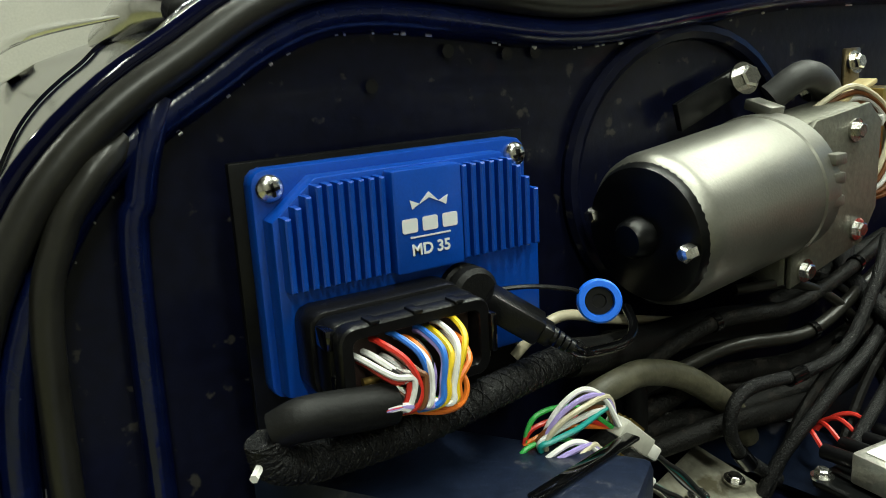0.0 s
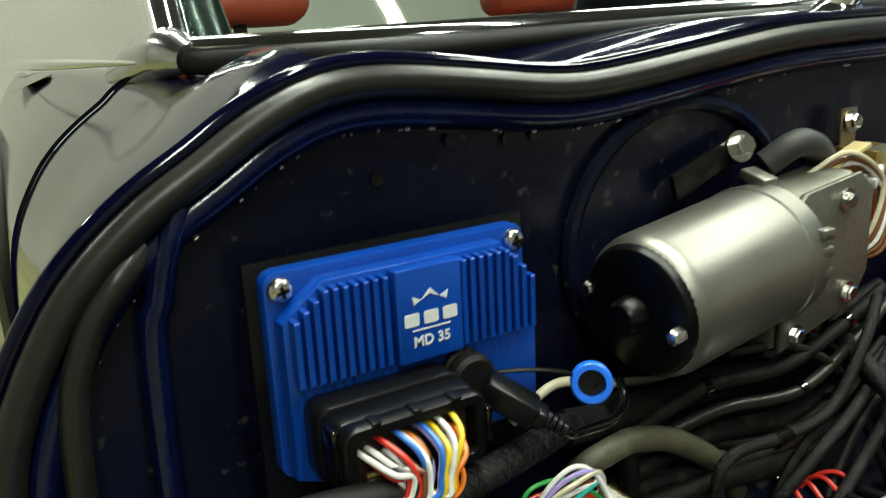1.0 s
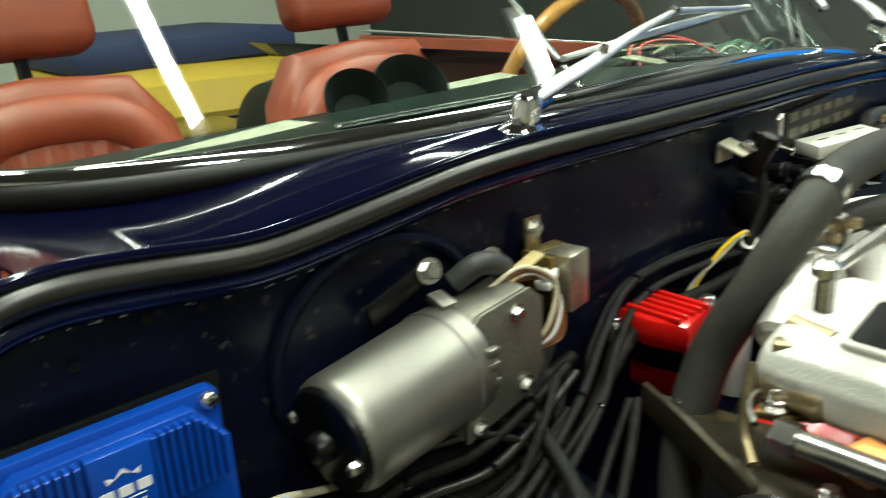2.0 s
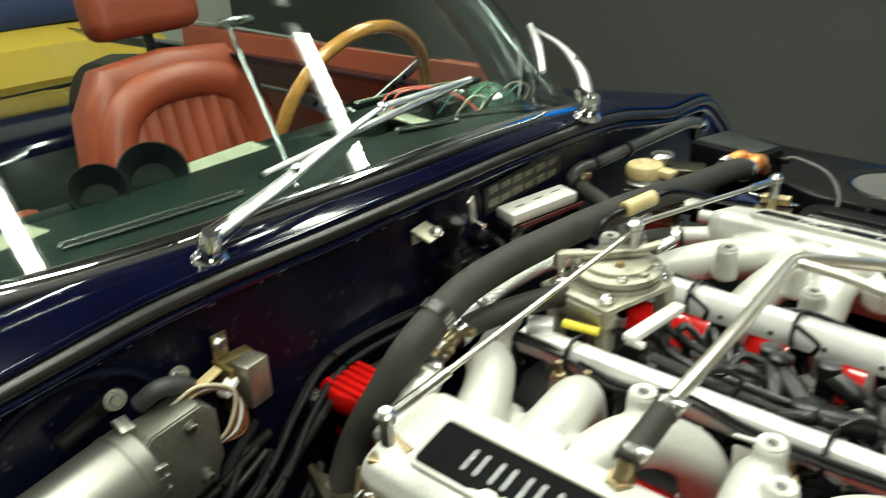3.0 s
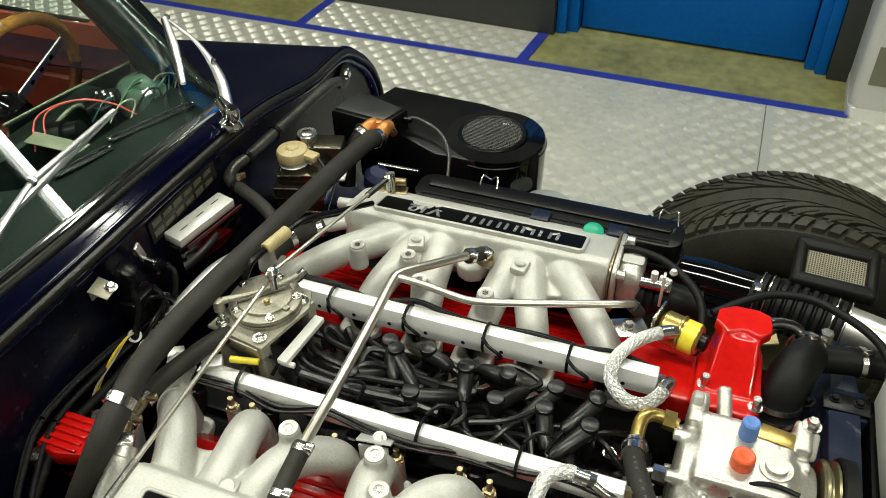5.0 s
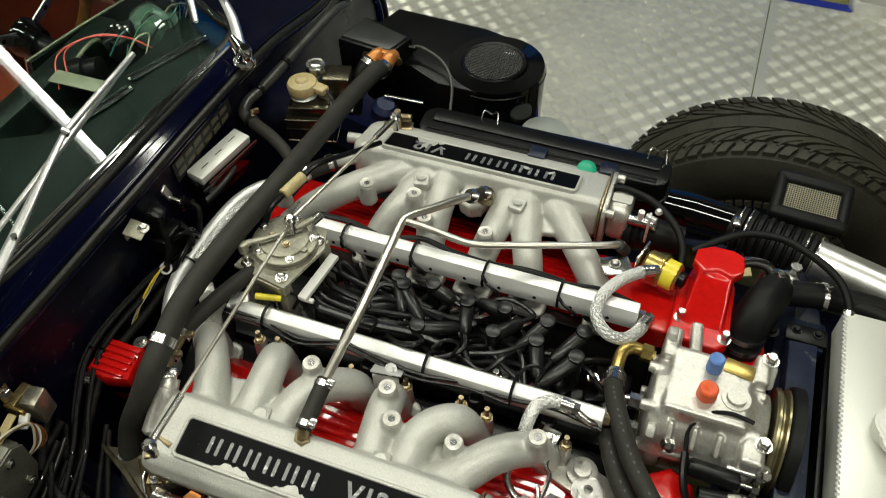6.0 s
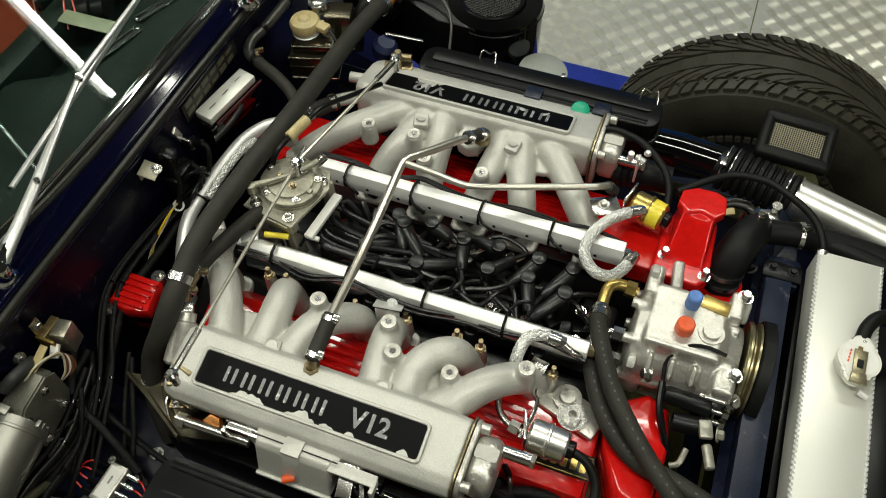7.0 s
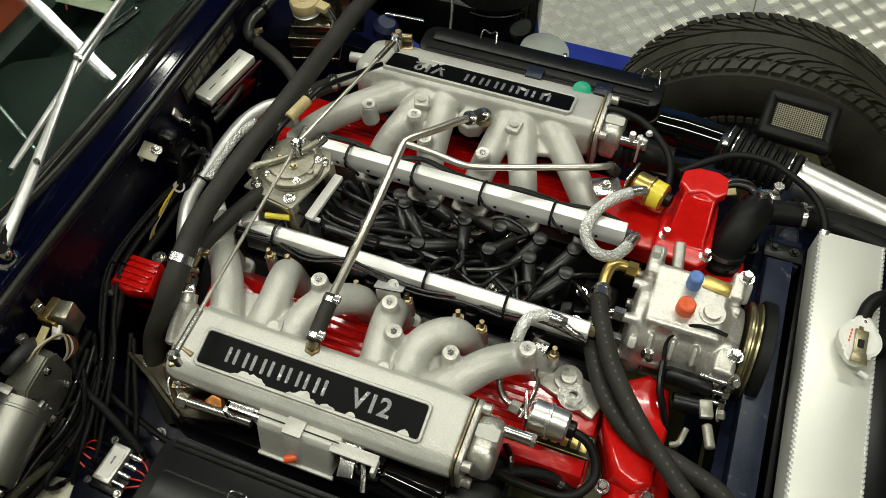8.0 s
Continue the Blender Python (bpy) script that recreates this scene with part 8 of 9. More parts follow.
part("neck", lathe(B(), (-0.338, 0.372, 0.767), (0, 0, 1), [(0, 0.022), (0.003, 0.026), (0.006, 0.022), (0.009, 0.026), (0.012, 0.022), (0.012, 0)], 28), ALUTANK, res)
bm = lathe(B(), (-0.338, 0.372, 0.779), (0, 0, 1), [(0, 0.027), (0.012, 0.028), (0.017, 0.025), (0.020, 0.012), (0.0225, 0.010), (0.024, 0.006), (0.0245, 0)], 32)
box(bm, (-0.305, 0.372, 0.788), (0.03, 0.02, 0.012), 0.003, (0, 0, -12))
part("cap", bm, CREAM, res, "aged cream plastic cap")
part("knob", lathe(B(), (-0.338, 0.425, 0.775), (0, 0, 1), [(0, 0.018), (0.004, 0.0185), (0.005, 0.016), (0.007, 0.016), (0.008, 0.0185), (0.020, 0.0185), (0.022, 0.0165), (0.0215, 0.011), (0.0222, 0.010), (0.0222, 0)], 36), STEEL, res, "bright knurled knob")
part("lead", tube(B(), [(-0.29, 0.372, 0.788), (-0.272, 0.36, 0.775), (-0.262, 0.345, 0.76)], 0.003, 8, 5), BLACK, res)
# heater valve box with brass union
heat = thing("heater_box", (-0.28, 0.53, 0.72), "black metal heater box with brass pipe unions", "heater")
part("front_box", slab(B(), [(-0.335, 0.515), (-0.225, 0.50), (-0.205, 0.56), (-0.225, 0.585), (-0.315, 0.595)], 0.72, 0.792, "z", 0.004), SATINBLACK, heat)
# Lid colour is lifted to grey to carry the sheen on black metal.
part("sloped_lid", slab(B(), [(-0.33, 0.52), (-0.228, 0.506), (-0.212, 0.556), (-0.31, 0.588)], 0.789, 0.797, "z", 0.003), mat("black_lid_sheen", (0.035, 0.037, 0.036), 0.35, 0.4, 0.3, 20, 0.1), heat)
part("duct", slab(B(), [(-0.325, 0.59), (-0.13, 0.495), (-0.045, 0.494), (-0.045, 0.676), (-0.10, 0.69), (-0.29, 0.70)], 0.60, 0.754, "z", 0.006), SATINBLACK, heat)
can = part("blower_can", lathe(B(), (-0.045, 0.585, 0.62), (0, 0, 1), [(0, 0), (0, 0.088), (0.008, 0.09), (0.128, 0.0925), (0.134, 0.090), (0.136, 0.060), (0.132, 0.055), (0.130, 0)], 64), GLOSSBLACK, heat, "gloss black blower can")
bm = B()
for k in range(25):
    u = -0.054 + 0.0045 * k
    h = math.sqrt(max(0, 0.0545**2 - u * u))
    if h > 0.004:
        tube(bm, [(-0.052 + u, 0.588 - h, 0.7555), (-0.052 + u, 0.588 + h, 0.7555)], 0.0008, 4, 0)
        tube(bm, [(-0.052 - h, 0.588 + u, 0.7562), (-0.052 + h, 0.588 + u, 0.7562)], 0.0008, 4, 0)
part("grille", bm, mat("grille_wire", (0.06, 0.06, 0.058), 0.4, 0.6), can, "woven wire grille")["kind"] = "stuff"
part("grille_ring", lathe(B(), (-0.052, 0.588, 0.7535), (0, 0, 1), [(0, 0.054), (0.003, 0.056), (0.004, 0.060), (0.002, 0.062), (0, 0.062)], 40), SATINBLACK, can)
part("rim_bead", lathe(B(), (-0.045, 0.585, 0.741), (0, 0, 1), [(0, 0.092), (0.002, 0.094), (0.004, 0.092)], 64), BLACK, can)
bm = tube(B(), [(-0.245, 0.512, 0.782), (-0.249, 0.498, 0.786), (-0.256, 0.484, 0.782)], 0.0125, 16, 5)
tube(bm, [(-0.222, 0.512, 0.780), (-0.224, 0.498, 0.784), (-0.226, 0.482, 0.778)], 0.0135, 16, 5)
box(bm, (-0.234, 0.504, 0.788), (0.034, 0.014, 0.014), 0.004)
part("union", bm, COPPER, heat, "orange-brown brass unions")
for p in ((-0.275, 0.508, 0.772), (-0.212, 0.508, 0.775)):
    part("washer", lathe(B(), p, (0, -1, 0), [(0, 0.009), (0.003, 0.009), (0.003, 0.003), (0.005, 0.003), (0.005, 0)], 18), BRASS, heat)
part("stub_hose", tube(B(), [(-0.256, 0.486, 0.781), (-0.264, 0.468, 0.770), (-0.272, 0.445, 0.742), (-0.270, 0.425, 0.70)], 0.0145, 16, 6), RUBBER, heat)
part("stub_clip", lathe(B(), (-0.257, 0.482, 0.780), (-0.4, -1, -0.5), [(0, 0.0145), (0, 0.0165), (0.010, 0.0165), (0.010, 0.0145)], 18), STEEL, heat)
part("grey_cable", tube(B(), [(-0.205, 0.55, 0.778), (-0.18, 0.548, 0.785), (-0.13, 0.525, 0.78), (-0.10, 0.49, 0.765), (-0.09, 0.455, 0.735), (-0.085, 0.43, 0.71)], 0.0028, 10, 8), mat("grey_cable_sheath", (0.06, 0.06, 0.055), 0.35), heat, "grey bowden cable")
part("cable_clip", box(B(), (-0.20, 0.55, 0.778), (0.018, 0.012, 0.010), 0.003), BLACK, heat)
part("valve_body", lathe(B(), (-0.2, 0.40, 0.735), (0.3, 0, 1), [(0, 0.022), (0.02, 0.024), (0.03, 0.016), (0.03, 0)], 20), mat("blue_black_valve", (0.008, 0.014, 0.05), 0.4), heat)
part("valve_lever", box(B(), (-0.165, 0.42, 0.765), (0.07, 0.006, 0.003), 0.001, (0, 8, 12)), STEEL, heat)

# hoses and pipes across the back of the engine
big = thing("heater_hose", (-0.22, 0.05, 0.80), "long thick black heater hose across the engine", "hose")
part("hose", tube(B(), [(-0.226, 0.480, 0.775), (-0.231, 0.455, 0.786), (-0.237, 0.37, 0.796), (-0.236, 0.30, 0.806), (-0.230, 0.20, 0.826), (-0.227, 0.10, 0.842), (-0.233, 0.0, 0.848), (-0.236, -0.10, 0.852), (-0.236, -0.16, 0.850), (-0.230, -0.205, 0.845), (-0.230, -0.245, 0.828), (-0.240, -0.272, 0.792), (-0.262, -0.292, 0.735), (-0.262, -0.32, 0.67), (-0.24, -0.35, 0.60)], 0.0158, 20, 7), HOSE, big)
part("clip", lathe(B(), (-0.2265, 0.474, 0.779), (-0.2, -1, 0.3), [(0, 0.0158), (0, 0.0176), (0.010, 0.0176), (0.010, 0.0158)], 20), STEEL, big)
part("support_clip", lathe(B(), (-0.2315, -0.205, 0.846), (0.05, -1, -0.35), [(0, 0.0155), (0, 0.0178), (0.012, 0.0178), (0.012, 0.0155)], 22), CHROMEDARK, big, "plated band clip")
sec = thing("coolant_hose", (-0.22, -0.15, 0.78), "black coolant hose with steel clips and silver elbow", "hose")
part("hose", tube(B(), [(-0.200, -0.03, 0.79), (-0.205, -0.055, 0.805), (-0.218, -0.10, 0.81), (-0.231, -0.145, 0.81), (-0.236, -0.168, 0.808)], 0.0115, 16, 6), HOSE, sec)
bm = tube(B(), [(-0.237, -0.165, 0.808), (-0.237, -0.205, 0.803), (-0.228, -0.235, 0.797)], 0.009, 14, 5)
part("brass_pipe", bm, BRASS, sec)
for p in ((-0.2365, -0.170, 0.808), (-0.237, -0.20, 0.804)):
    part("clip", lathe(B(), p, (0, -1, -0.15), [(0, 0.009), (0, 0.0135), (0.010, 0.0135), (0.010, 0.009)], 20), STEEL, sec)
    part("clip_screw", box(B(), Vector(p) + Vector((0.014, -0.005, 0.006)), (0.012, 0.008, 0.008), 0.002, (0, 0, 30)), BRASS, sec)
bm = lathe(B(), (-0.218, -0.235, 0.80), (0.12, -1, -0.5), [(0, 0), (0, 0.013), (0.012, 0.014), (0.014, 0.0175), (0.03, 0.0175), (0.034, 0.0155), (0.07, 0.0165), (0.074, 0.012), (0.074, 0)], 24)
part("elbow", bm, ALUCAST, sec, "silver cast elbow")
part("elbow_sensor", box(B(), (-0.222, -0.236, 0.81), (0.03, 0.016, 0.012), 0.003, (0, 10, 25)), STEEL, sec)
pipe2 = thing("coolant_pipe", (-0.34, 0.0, 0.70), "bright steel coolant pipe bent round the back", "pipe")
part("pipe", tube(B(), [(-0.305, 0.19, 0.722), (-0.325, 0.165, 0.728), (-0.342, 0.125, 0.73), (-0.350, 0.07, 0.728), (-0.355, 0.0, 0.722), (-0.354, -0.045, 0.718), (-0.345, -0.085, 0.705), (-0.33, -0.125, 0.68), (-0.325, -0.14, 0.62)], 0.0115, 18, 7), ALU, pipe2)
part("braided_line", tube(B(), [(-0.315, 0.12, 0.745), (-0.325, 0.08, 0.748), (-0.332, 0.03, 0.742), (-0.335, -0.01, 0.735)], 0.006, 12, 6), mat("braided_line", (0.60, 0.60, 0.58), 0.4, 0.7, 0.4, 500, 0.8, 1000), pipe2)
part("line_wire", braid(B(), [(-0.315, 0.12, 0.745), (-0.325, 0.08, 0.748), (-0.332, 0.03, 0.742), (-0.335, -0.01, 0.735)], 0.0062, 7, 80.0, 0.0009), BRAID, pipe2)["kind"] = "stuff"
part("pipe_ring", lathe(B(), (-0.354, -0.01, 0.722), (0, 1, 0.1), [(0, 0.0115), (0, 0.013), (0.003, 0.013), (0.003, 0.0115)], 18), BLACK, pipe2)
heatp = thing("heater_pipe", (-0.39, 0.27, 0.77), "dull grey heater pipe along the bulkhead with clipped hose", "pipe")
part("pipe", tube(B(), [(-0.372, 0.62, 0.79), (-0.375, 0.575, 0.80), (-0.385, 0.45, 0.80), (-0.392, 0.33, 0.80), (-0.398, 0.29, 0.80), (-0.395, 0.265, 0.795), (-0.382, 0.255, 0.79)], 0.0095, 14, 7), mat("dull_grey_pipe", (0.085, 0.085, 0.078), 0.36, 0.6, 0.25, 40, 0.1, 300), heatp, "dull grey metal pipe")
part("hose", tube(B(), [(-0.385, 0.258, 0.79), (-0.36, 0.248, 0.788), (-0.32, 0.232, 0.782), (-0.285, 0.212, 0.77), (-0.262, 0.185, 0.75)], 0.0105, 14, 7), HOSE, heatp)
for p, d in (((-0.376, 0.255, 0.79), (1, -0.35, 0)), ((-0.388, 0.40, 0.80), (0, 1, 0)), ((-0.395, 0.315, 0.80), (0, 1, 0))):
    part("clip", lathe(B(), p, d, [(0, 0.0105), (0, 0.0125), (0.008, 0.0125), (0.008, 0.0105)], 16), STEEL if p[1] < 0.3 else BLACK, heatp)
part("wing_nut", box(B(), (-0.372, 0.265, 0.803), (0.016, 0.006, 0.010), 0.002, (0, 0, 40)), BRASS, heatp)
# end disc inside the far wing
part("wing_end", lathe(B(), (-0.404, 0.696, 0.759), (1, 0, 0), [(0, 0.0), (0, 0.026), (0.006, 0.026), (0.008, 0.018), (0.008, 0)], 24), SATINBLACK, bulkhead)
bolt((-0.396, 0.700, 0.762), (1, 0, 0), 0.008, 0.006, bulkhead)

# black cables hung along the bulkhead
for j, (pts, r) in enumerate((
    ([(-0.375, 0.02, 0.72), (-0.385, -0.08, 0.735), (-0.39, -0.20, 0.735), (-0.37, -0.27, 0.715), (-0.345, -0.33, 0.69), (-0.325, -0.40, 0.665), (-0.318, -0.45, 0.648), (-0.326, -0.485, 0.61), (-0.335, -0.50, 0.55)], 0.005),
    ([(-0.375, 0.03, 0.71), (-0.38, -0.08, 0.722), (-0.385, -0.19, 0.720), (-0.365, -0.26, 0.70), (-0.335, -0.32, 0.68), (-0.312, -0.40, 0.65), (-0.304, -0.455, 0.618), (-0.308, -0.48, 0.58), (-0.315, -0.49, 0.53)], 0.005),
    ([(-0.38, 0.05, 0.70), (-0.375, -0.10, 0.70), (-0.378, -0.20, 0.70), (-0.36, -0.28, 0.68), (-0.34, -0.36, 0.645), (-0.350, -0.46, 0.637), (-0.370, -0.55, 0.636)], 0.0065),
    ([(-0.36, -0.33, 0.66), (-0.355, -0.42, 0.65), (-0.362, -0.50, 0.655), (-0.372, -0.57, 0.632)], 0.006),
    ([(-0.35, -0.34, 0.64), (-0.34, -0.43, 0.633), (-0.345, -0.50, 0.636), (-0.368, -0.56, 0.622)], 0.006),
    ([(-0.36, -0.31, 0.645), (-0.365, -0.37, 0.63), (-0.365, -0.44, 0.632), (-0.36, -0.468, 0.615), (-0.34, -0.455, 0.585), (-0.32, -0.43, 0.56)], 0.0045),
    ([(-0.38, -0.30, 0.70), (-0.385, -0.40, 0.675), (-0.385, -0.48, 0.672), (-0.38, -0.55, 0.685)], 0.006),
    ([(-0.33, -0.28, 0.67), (-0.30, -0.33, 0.66), (-0.28, -0.37, 0.64), (-0.262, -0.42, 0.61)], 0.0042),
    ([(-0.345, -0.27, 0.66), (-0.315, -0.34, 0.64), (-0.29, -0.40, 0.61), (-0.27, -0.47, 0.59)], 0.0038),
)):
    cab = thing("wiring_cable", pts[3], "black wiring cable draped along the bulkhead", "cable", "bulkhead cables")
    r = r * 0.72 if j in (0, 1) else r
    part("sheath", tube(B(), pts, r, 10, 7), BRAIDB if j in (0, 1) else CABLE, cab)
    for q in (-1,) if j in (0, 1) else ():
        part("strand", tube(B(), [(x + 0.008 * q + 0.006 * math.sin(2.1 * i + j + q), y, z - 0.006 + 0.009 * math.cos(1.7 * i + 2 * q + j)) for i, (x, y, z) in enumerate(pts)], r * 0.8, 8, 7), CABLE, cab)
    if j < 3:
        for k in (2, 4):
            d = (Vector(pts[k + 1]) - Vector(pts[k - 1])).normalized()
            part("tie", lathe(B(), pts[k], d, [(0, r), (0, r + 0.0012), (0.003, r + 0.0012), (0.003, r)], 12), GLOSSBLACK, cab)
# pipes with olive tape below the motor
ol = mat("olive_tape", (0.075, 0.07, 0.045), 0.5, 0, 0.35, 60, 0.4, 300, fleck=(0.4, 0.4, 0.36), fscale=40, famount=0.25)
tp = thing("taped_pipe", (-0.34, -0.56, 0.66), "pipe wrapped in worn olive tape below the motor", "pipe")
part("pipe", tube(B(), [(-0.362, -0.598, 0.655), (-0.355, -0.586, 0.670), (-0.352, -0.573, 0.676), (-0.352, -0.551, 0.677), (-0.352, -0.52, 0.665), (-0.352, -0.484, 0.637), (-0.355, -0.468, 0.615)], 0.0068, 14, 6), ol, tp)
part("branch", tube(B(), [(-0.358, -0.555, 0.675), (-0.362, -0.548, 0.655), (-0.366, -0.545, 0.630), (-0.37, -0.545, 0.60)], 0.0065, 14, 6), RUBBER, tp)
part("cream_tube", tube(B(), [(-0.388, -0.605, 0.688), (-0.385, -0.592, 0.699), (-0.384, -0.575, 0.704), (-0.384, -0.544, 0.695), (-0.386, -0.495, 0.682)], 0.0028, 10, 6), WMAT["cream"], tp)

# loose wires and clear connectors on the frame rail
# braided lead looping down past the motor, and pale brackets below it
lead = thing("braided_lead", (-0.33, -0.47, 0.60), "thin black braided lead looping down beside the motor", "cable")
LL = [(-0.345, -0.36, 0.715), (-0.335, -0.385, 0.695), (-0.331, -0.417, 0.664), (-0.330, -0.457, 0.659), (-0.330, -0.500, 0.662), (-0.330, -0.514, 0.650), (-0.330, -0.506, 0.628), (-0.328, -0.472, 0.600), (-0.325, -0.44, 0.574)]
part("sheath", tube(B(), LL, 0.0036, 10, 8), BRAIDB, lead)
for k in (3, 6):
    dd = (Vector(LL[k + 1]) - Vector(LL[k - 1])).normalized()
    part("shrink_band", lathe(B(), LL[k], dd, [(0, 0.0036), (0, 0.0046), (0.012, 0.0046), (0.012, 0.0036)], 14), GLOSSBLACK, lead)
for j, (c, sz, r) in enumerate((((-0.366, -0.445, 0.598), (0.05, 0.085, 0.003), (20, 10, 30)), ((-0.343, -0.512, 0.602), (0.045, 0.046, 0.003), (10, 18, 15)), ((-0.372, -0.53, 0.64), (0.004, 0.03, 0.05), (0, 0, 10)))):
    bk = thing("pipe_bracket", c, "dull folded metal bracket below the wiring", "bracket", "pipe brackets")
    part("plate", box(B(), c, sz, 0.001, r), ALU if j == 0 else TURRET, bk)
    for q in (-0.3, 0.3):
        bolt(Vector(c) + Vector((0.004, sz[1] * q, 0.003)), (0.2, 0, 1), 0.004, 0.003, bk)
for j, pts in enumerate(([(-0.36, -0.56, 0.672), (-0.355, -0.50, 0.690), (-0.35, -0.44, 0.688), (-0.352, -0.38, 0.700), (-0.36, -0.33, 0.71)], [(-0.362, -0.55, 0.662), (-0.352, -0.49, 0.675), (-0.345, -0.43, 0.672), (-0.35, -0.37, 0.688), (-0.36, -0.32, 0.70)], [(-0.37, -0.56, 0.66), (-0.365, -0.51, 0.655), (-0.352, -0.45, 0.643), (-0.345, -0.40, 0.655), (-0.35, -0.34, 0.68)], [(-0.365, -0.47, 0.70), (-0.352, -0.43, 0.698), (-0.345, -0.39, 0.672), (-0.335, -0.37, 0.63), (-0.32, -0.36, 0.59)], [(-0.37, -0.45, 0.70), (-0.358, -0.415, 0.700), (-0.352, -0.38, 0.68), (-0.345, -0.35, 0.64), (-0.335, -0.34, 0.59)])):
    cab = thing("thin_cable", pts[2], "thin black cable in the bundle below the motor", "cable", "thin cables")
    part("sheath", tube(B(), pts, 0.0042 - 0.0004 * j, 10, 7), SEAL if j % 2 else CABLE, cab)
    for k in (1, 2, 3):
        dd = (Vector(pts[k + 1]) - Vector(pts[k - 1])).normalized()
        if (j + k) % 2:
            part("tape_band", lathe(B(), pts[k], dd, [(0, 0.004), (0, 0.0052), (0.004, 0.0052), (0.004, 0.004)], 12), GLOSSBLACK, cab)
strap = part("rail_strap", box(B(), (-0.312, -0.625, 0.6685), (0.007, 0.068, 0.002), 0.0006, (0, 0, 12)), GLOSSBLACK, frame_b, "black strap over the rail")
rail = part("near_rail", box(B(), (-0.350, -0.668, 0.650), (0.16, 0.066, 0.034), 0.004, (0, 0, 34)), NAVY_STEEL, frame_b, "dark blue frame rail with dusty paint")
CLEAR = mat("clear_plastic", (0.50, 0.49, 0.43), 0.15, 0, 0.1, 200, 0.05, coat=0.6)
for j, (c, d) in enumerate((((-0.330, -0.580, 0.659), (0.0, 0.733, -0.68)), ((-0.325, -0.590, 0.648), (0.05, 0.80, -0.60)))):
    c, d = Vector(c), Vector(d).normalized()
    CMX = Matrix.Translation(c) @ d.to_track_quat("Y", "X").to_matrix().to_4x4()
    at = lambda x, y, z: CMX @ Vector((x, y, z))
    cc = thing("clear_connector", c, ("clear" if j == 0 else "milky white") + " plastic plug with brass pins and loose coloured wires", "connector", "clear connectors")
    sq = rounded(0.009, 0.0125, 0.001, 2)
    turn = CMX @ Matrix.Rotation(radians(-90), 4, "X")
    part("housing", slab(B(), sq, -0.017, 0.006, "z", 0.0008, m=turn), CLEAR if j == 0 else WHITEP, cc)
    part("nose", slab(B(), rounded(0.0065, 0.008, 0.001, 2), 0.006, 0.016, "z", 0.0008, m=turn), WHITEP, cc)
    for k in range(3):
        part("pin", box(B(), at(0.0047, -0.008, -0.0036 + 0.0036 * k), (0.0010, 0.0115, 0.0022), rot=(-43, 0, 0)), GOLD, cc, "brass pin")
    for k, col in enumerate(("white", "violet", "cream", "brown", "white", "teal")):
        up = 0.020 - 0.003 * k - 0.009 * j
        sx = 0.002 * (k % 3) - 0.002
        part("wire", tube(B(), [at(0, -0.017, -0.003 + 0.0012 * k), at(sx, -0.024, 0) + Vector((0, 0, up * 0.55)), c + Vector((sx, -0.030 - 0.001 * k, 0.012 + up)), c + Vector((sx - 0.003, -0.042 - 0.001 * k, 0.010 + up * 0.7)), c + Vector((sx - 0.006, -0.047 - 0.001 * k, 0.010)), c + Vector((-0.008, -0.040, 0.0 - 0.001 * k))], 0.0013, 7, 6), WMAT[col], cc, col + " loose wire")
    for k, col in enumerate(("green", "red", "orange")):
        part("back_wire", tube(B(), [at(-0.002, -0.016, 0.001 * k), c + Vector((-0.010, -0.026 - 0.004 * k, 0.020 - 0.004 * k)), c + Vector((-0.014, -0.046 - 0.003 * k, 0.020 - 0.006 * k)), c + Vector((-0.014, -0.052, 0.006 - 0.003 * k)), c + Vector((-0.008, -0.044, 0.0))], 0.0012, 7, 6), WMAT[col], cc, col + " loose wire")
    for k, col in enumerate(("black", "teal", "brown", "white", "black")):
        a = at(0, 0.015, -0.002 + 0.001 * k)
        part("tail_wire", tube(B(), [a, a + d * 0.012, a + d * 0.026 + Vector((0.002, 0.001 * k, -0.002 * k)), a + d * 0.045 + Vector((0.006, 0.003 * k, -0.008 - 0.002 * k)), a + d * 0.06 + Vector((0.004, 0.004 * k, -0.03))], 0.0012, 7, 6), WMAT[col], cc)
    if j == 0:
        part("wrapped_bundle", tube(B(), [c + Vector((-0.008, -0.044, 0.004)), c + Vector((-0.006, -0.030, -0.002)), c + Vector((-0.012, -0.016, -0.010))], 0.0045, 10, 4), BLACK, cc, "black taped bundle")
# ballast resistor pack with red leads
rp = thing("resistor_pack", (-0.28, -0.45, 0.60), "finned metal resistor pack with thin red leads", "resistor")
RM = Matrix.Translation((-0.272, -0.450, 0.628)) @ Matrix.Rotation(radians(-4), 4, "Z")
bm = slab(B(), rounded(0.028, 0.056, 0.002, 2), -0.008, 0.008, "z", 0.001, m=RM)
part("body", bm, ALUCAST, rp)
part("label", slab(B(), rounded(0.020, 0.046, 0.001, 1), 0.008, 0.0087, "z", m=RM), WHITEP, rp, "white printed label")
part("label_bar", slab(B(), rounded(0.003, 0.012, 0.0005, 1, 0.0, 0.004), 0.0087, 0.0091, "z", m=RM), CHROMEDARK, rp)
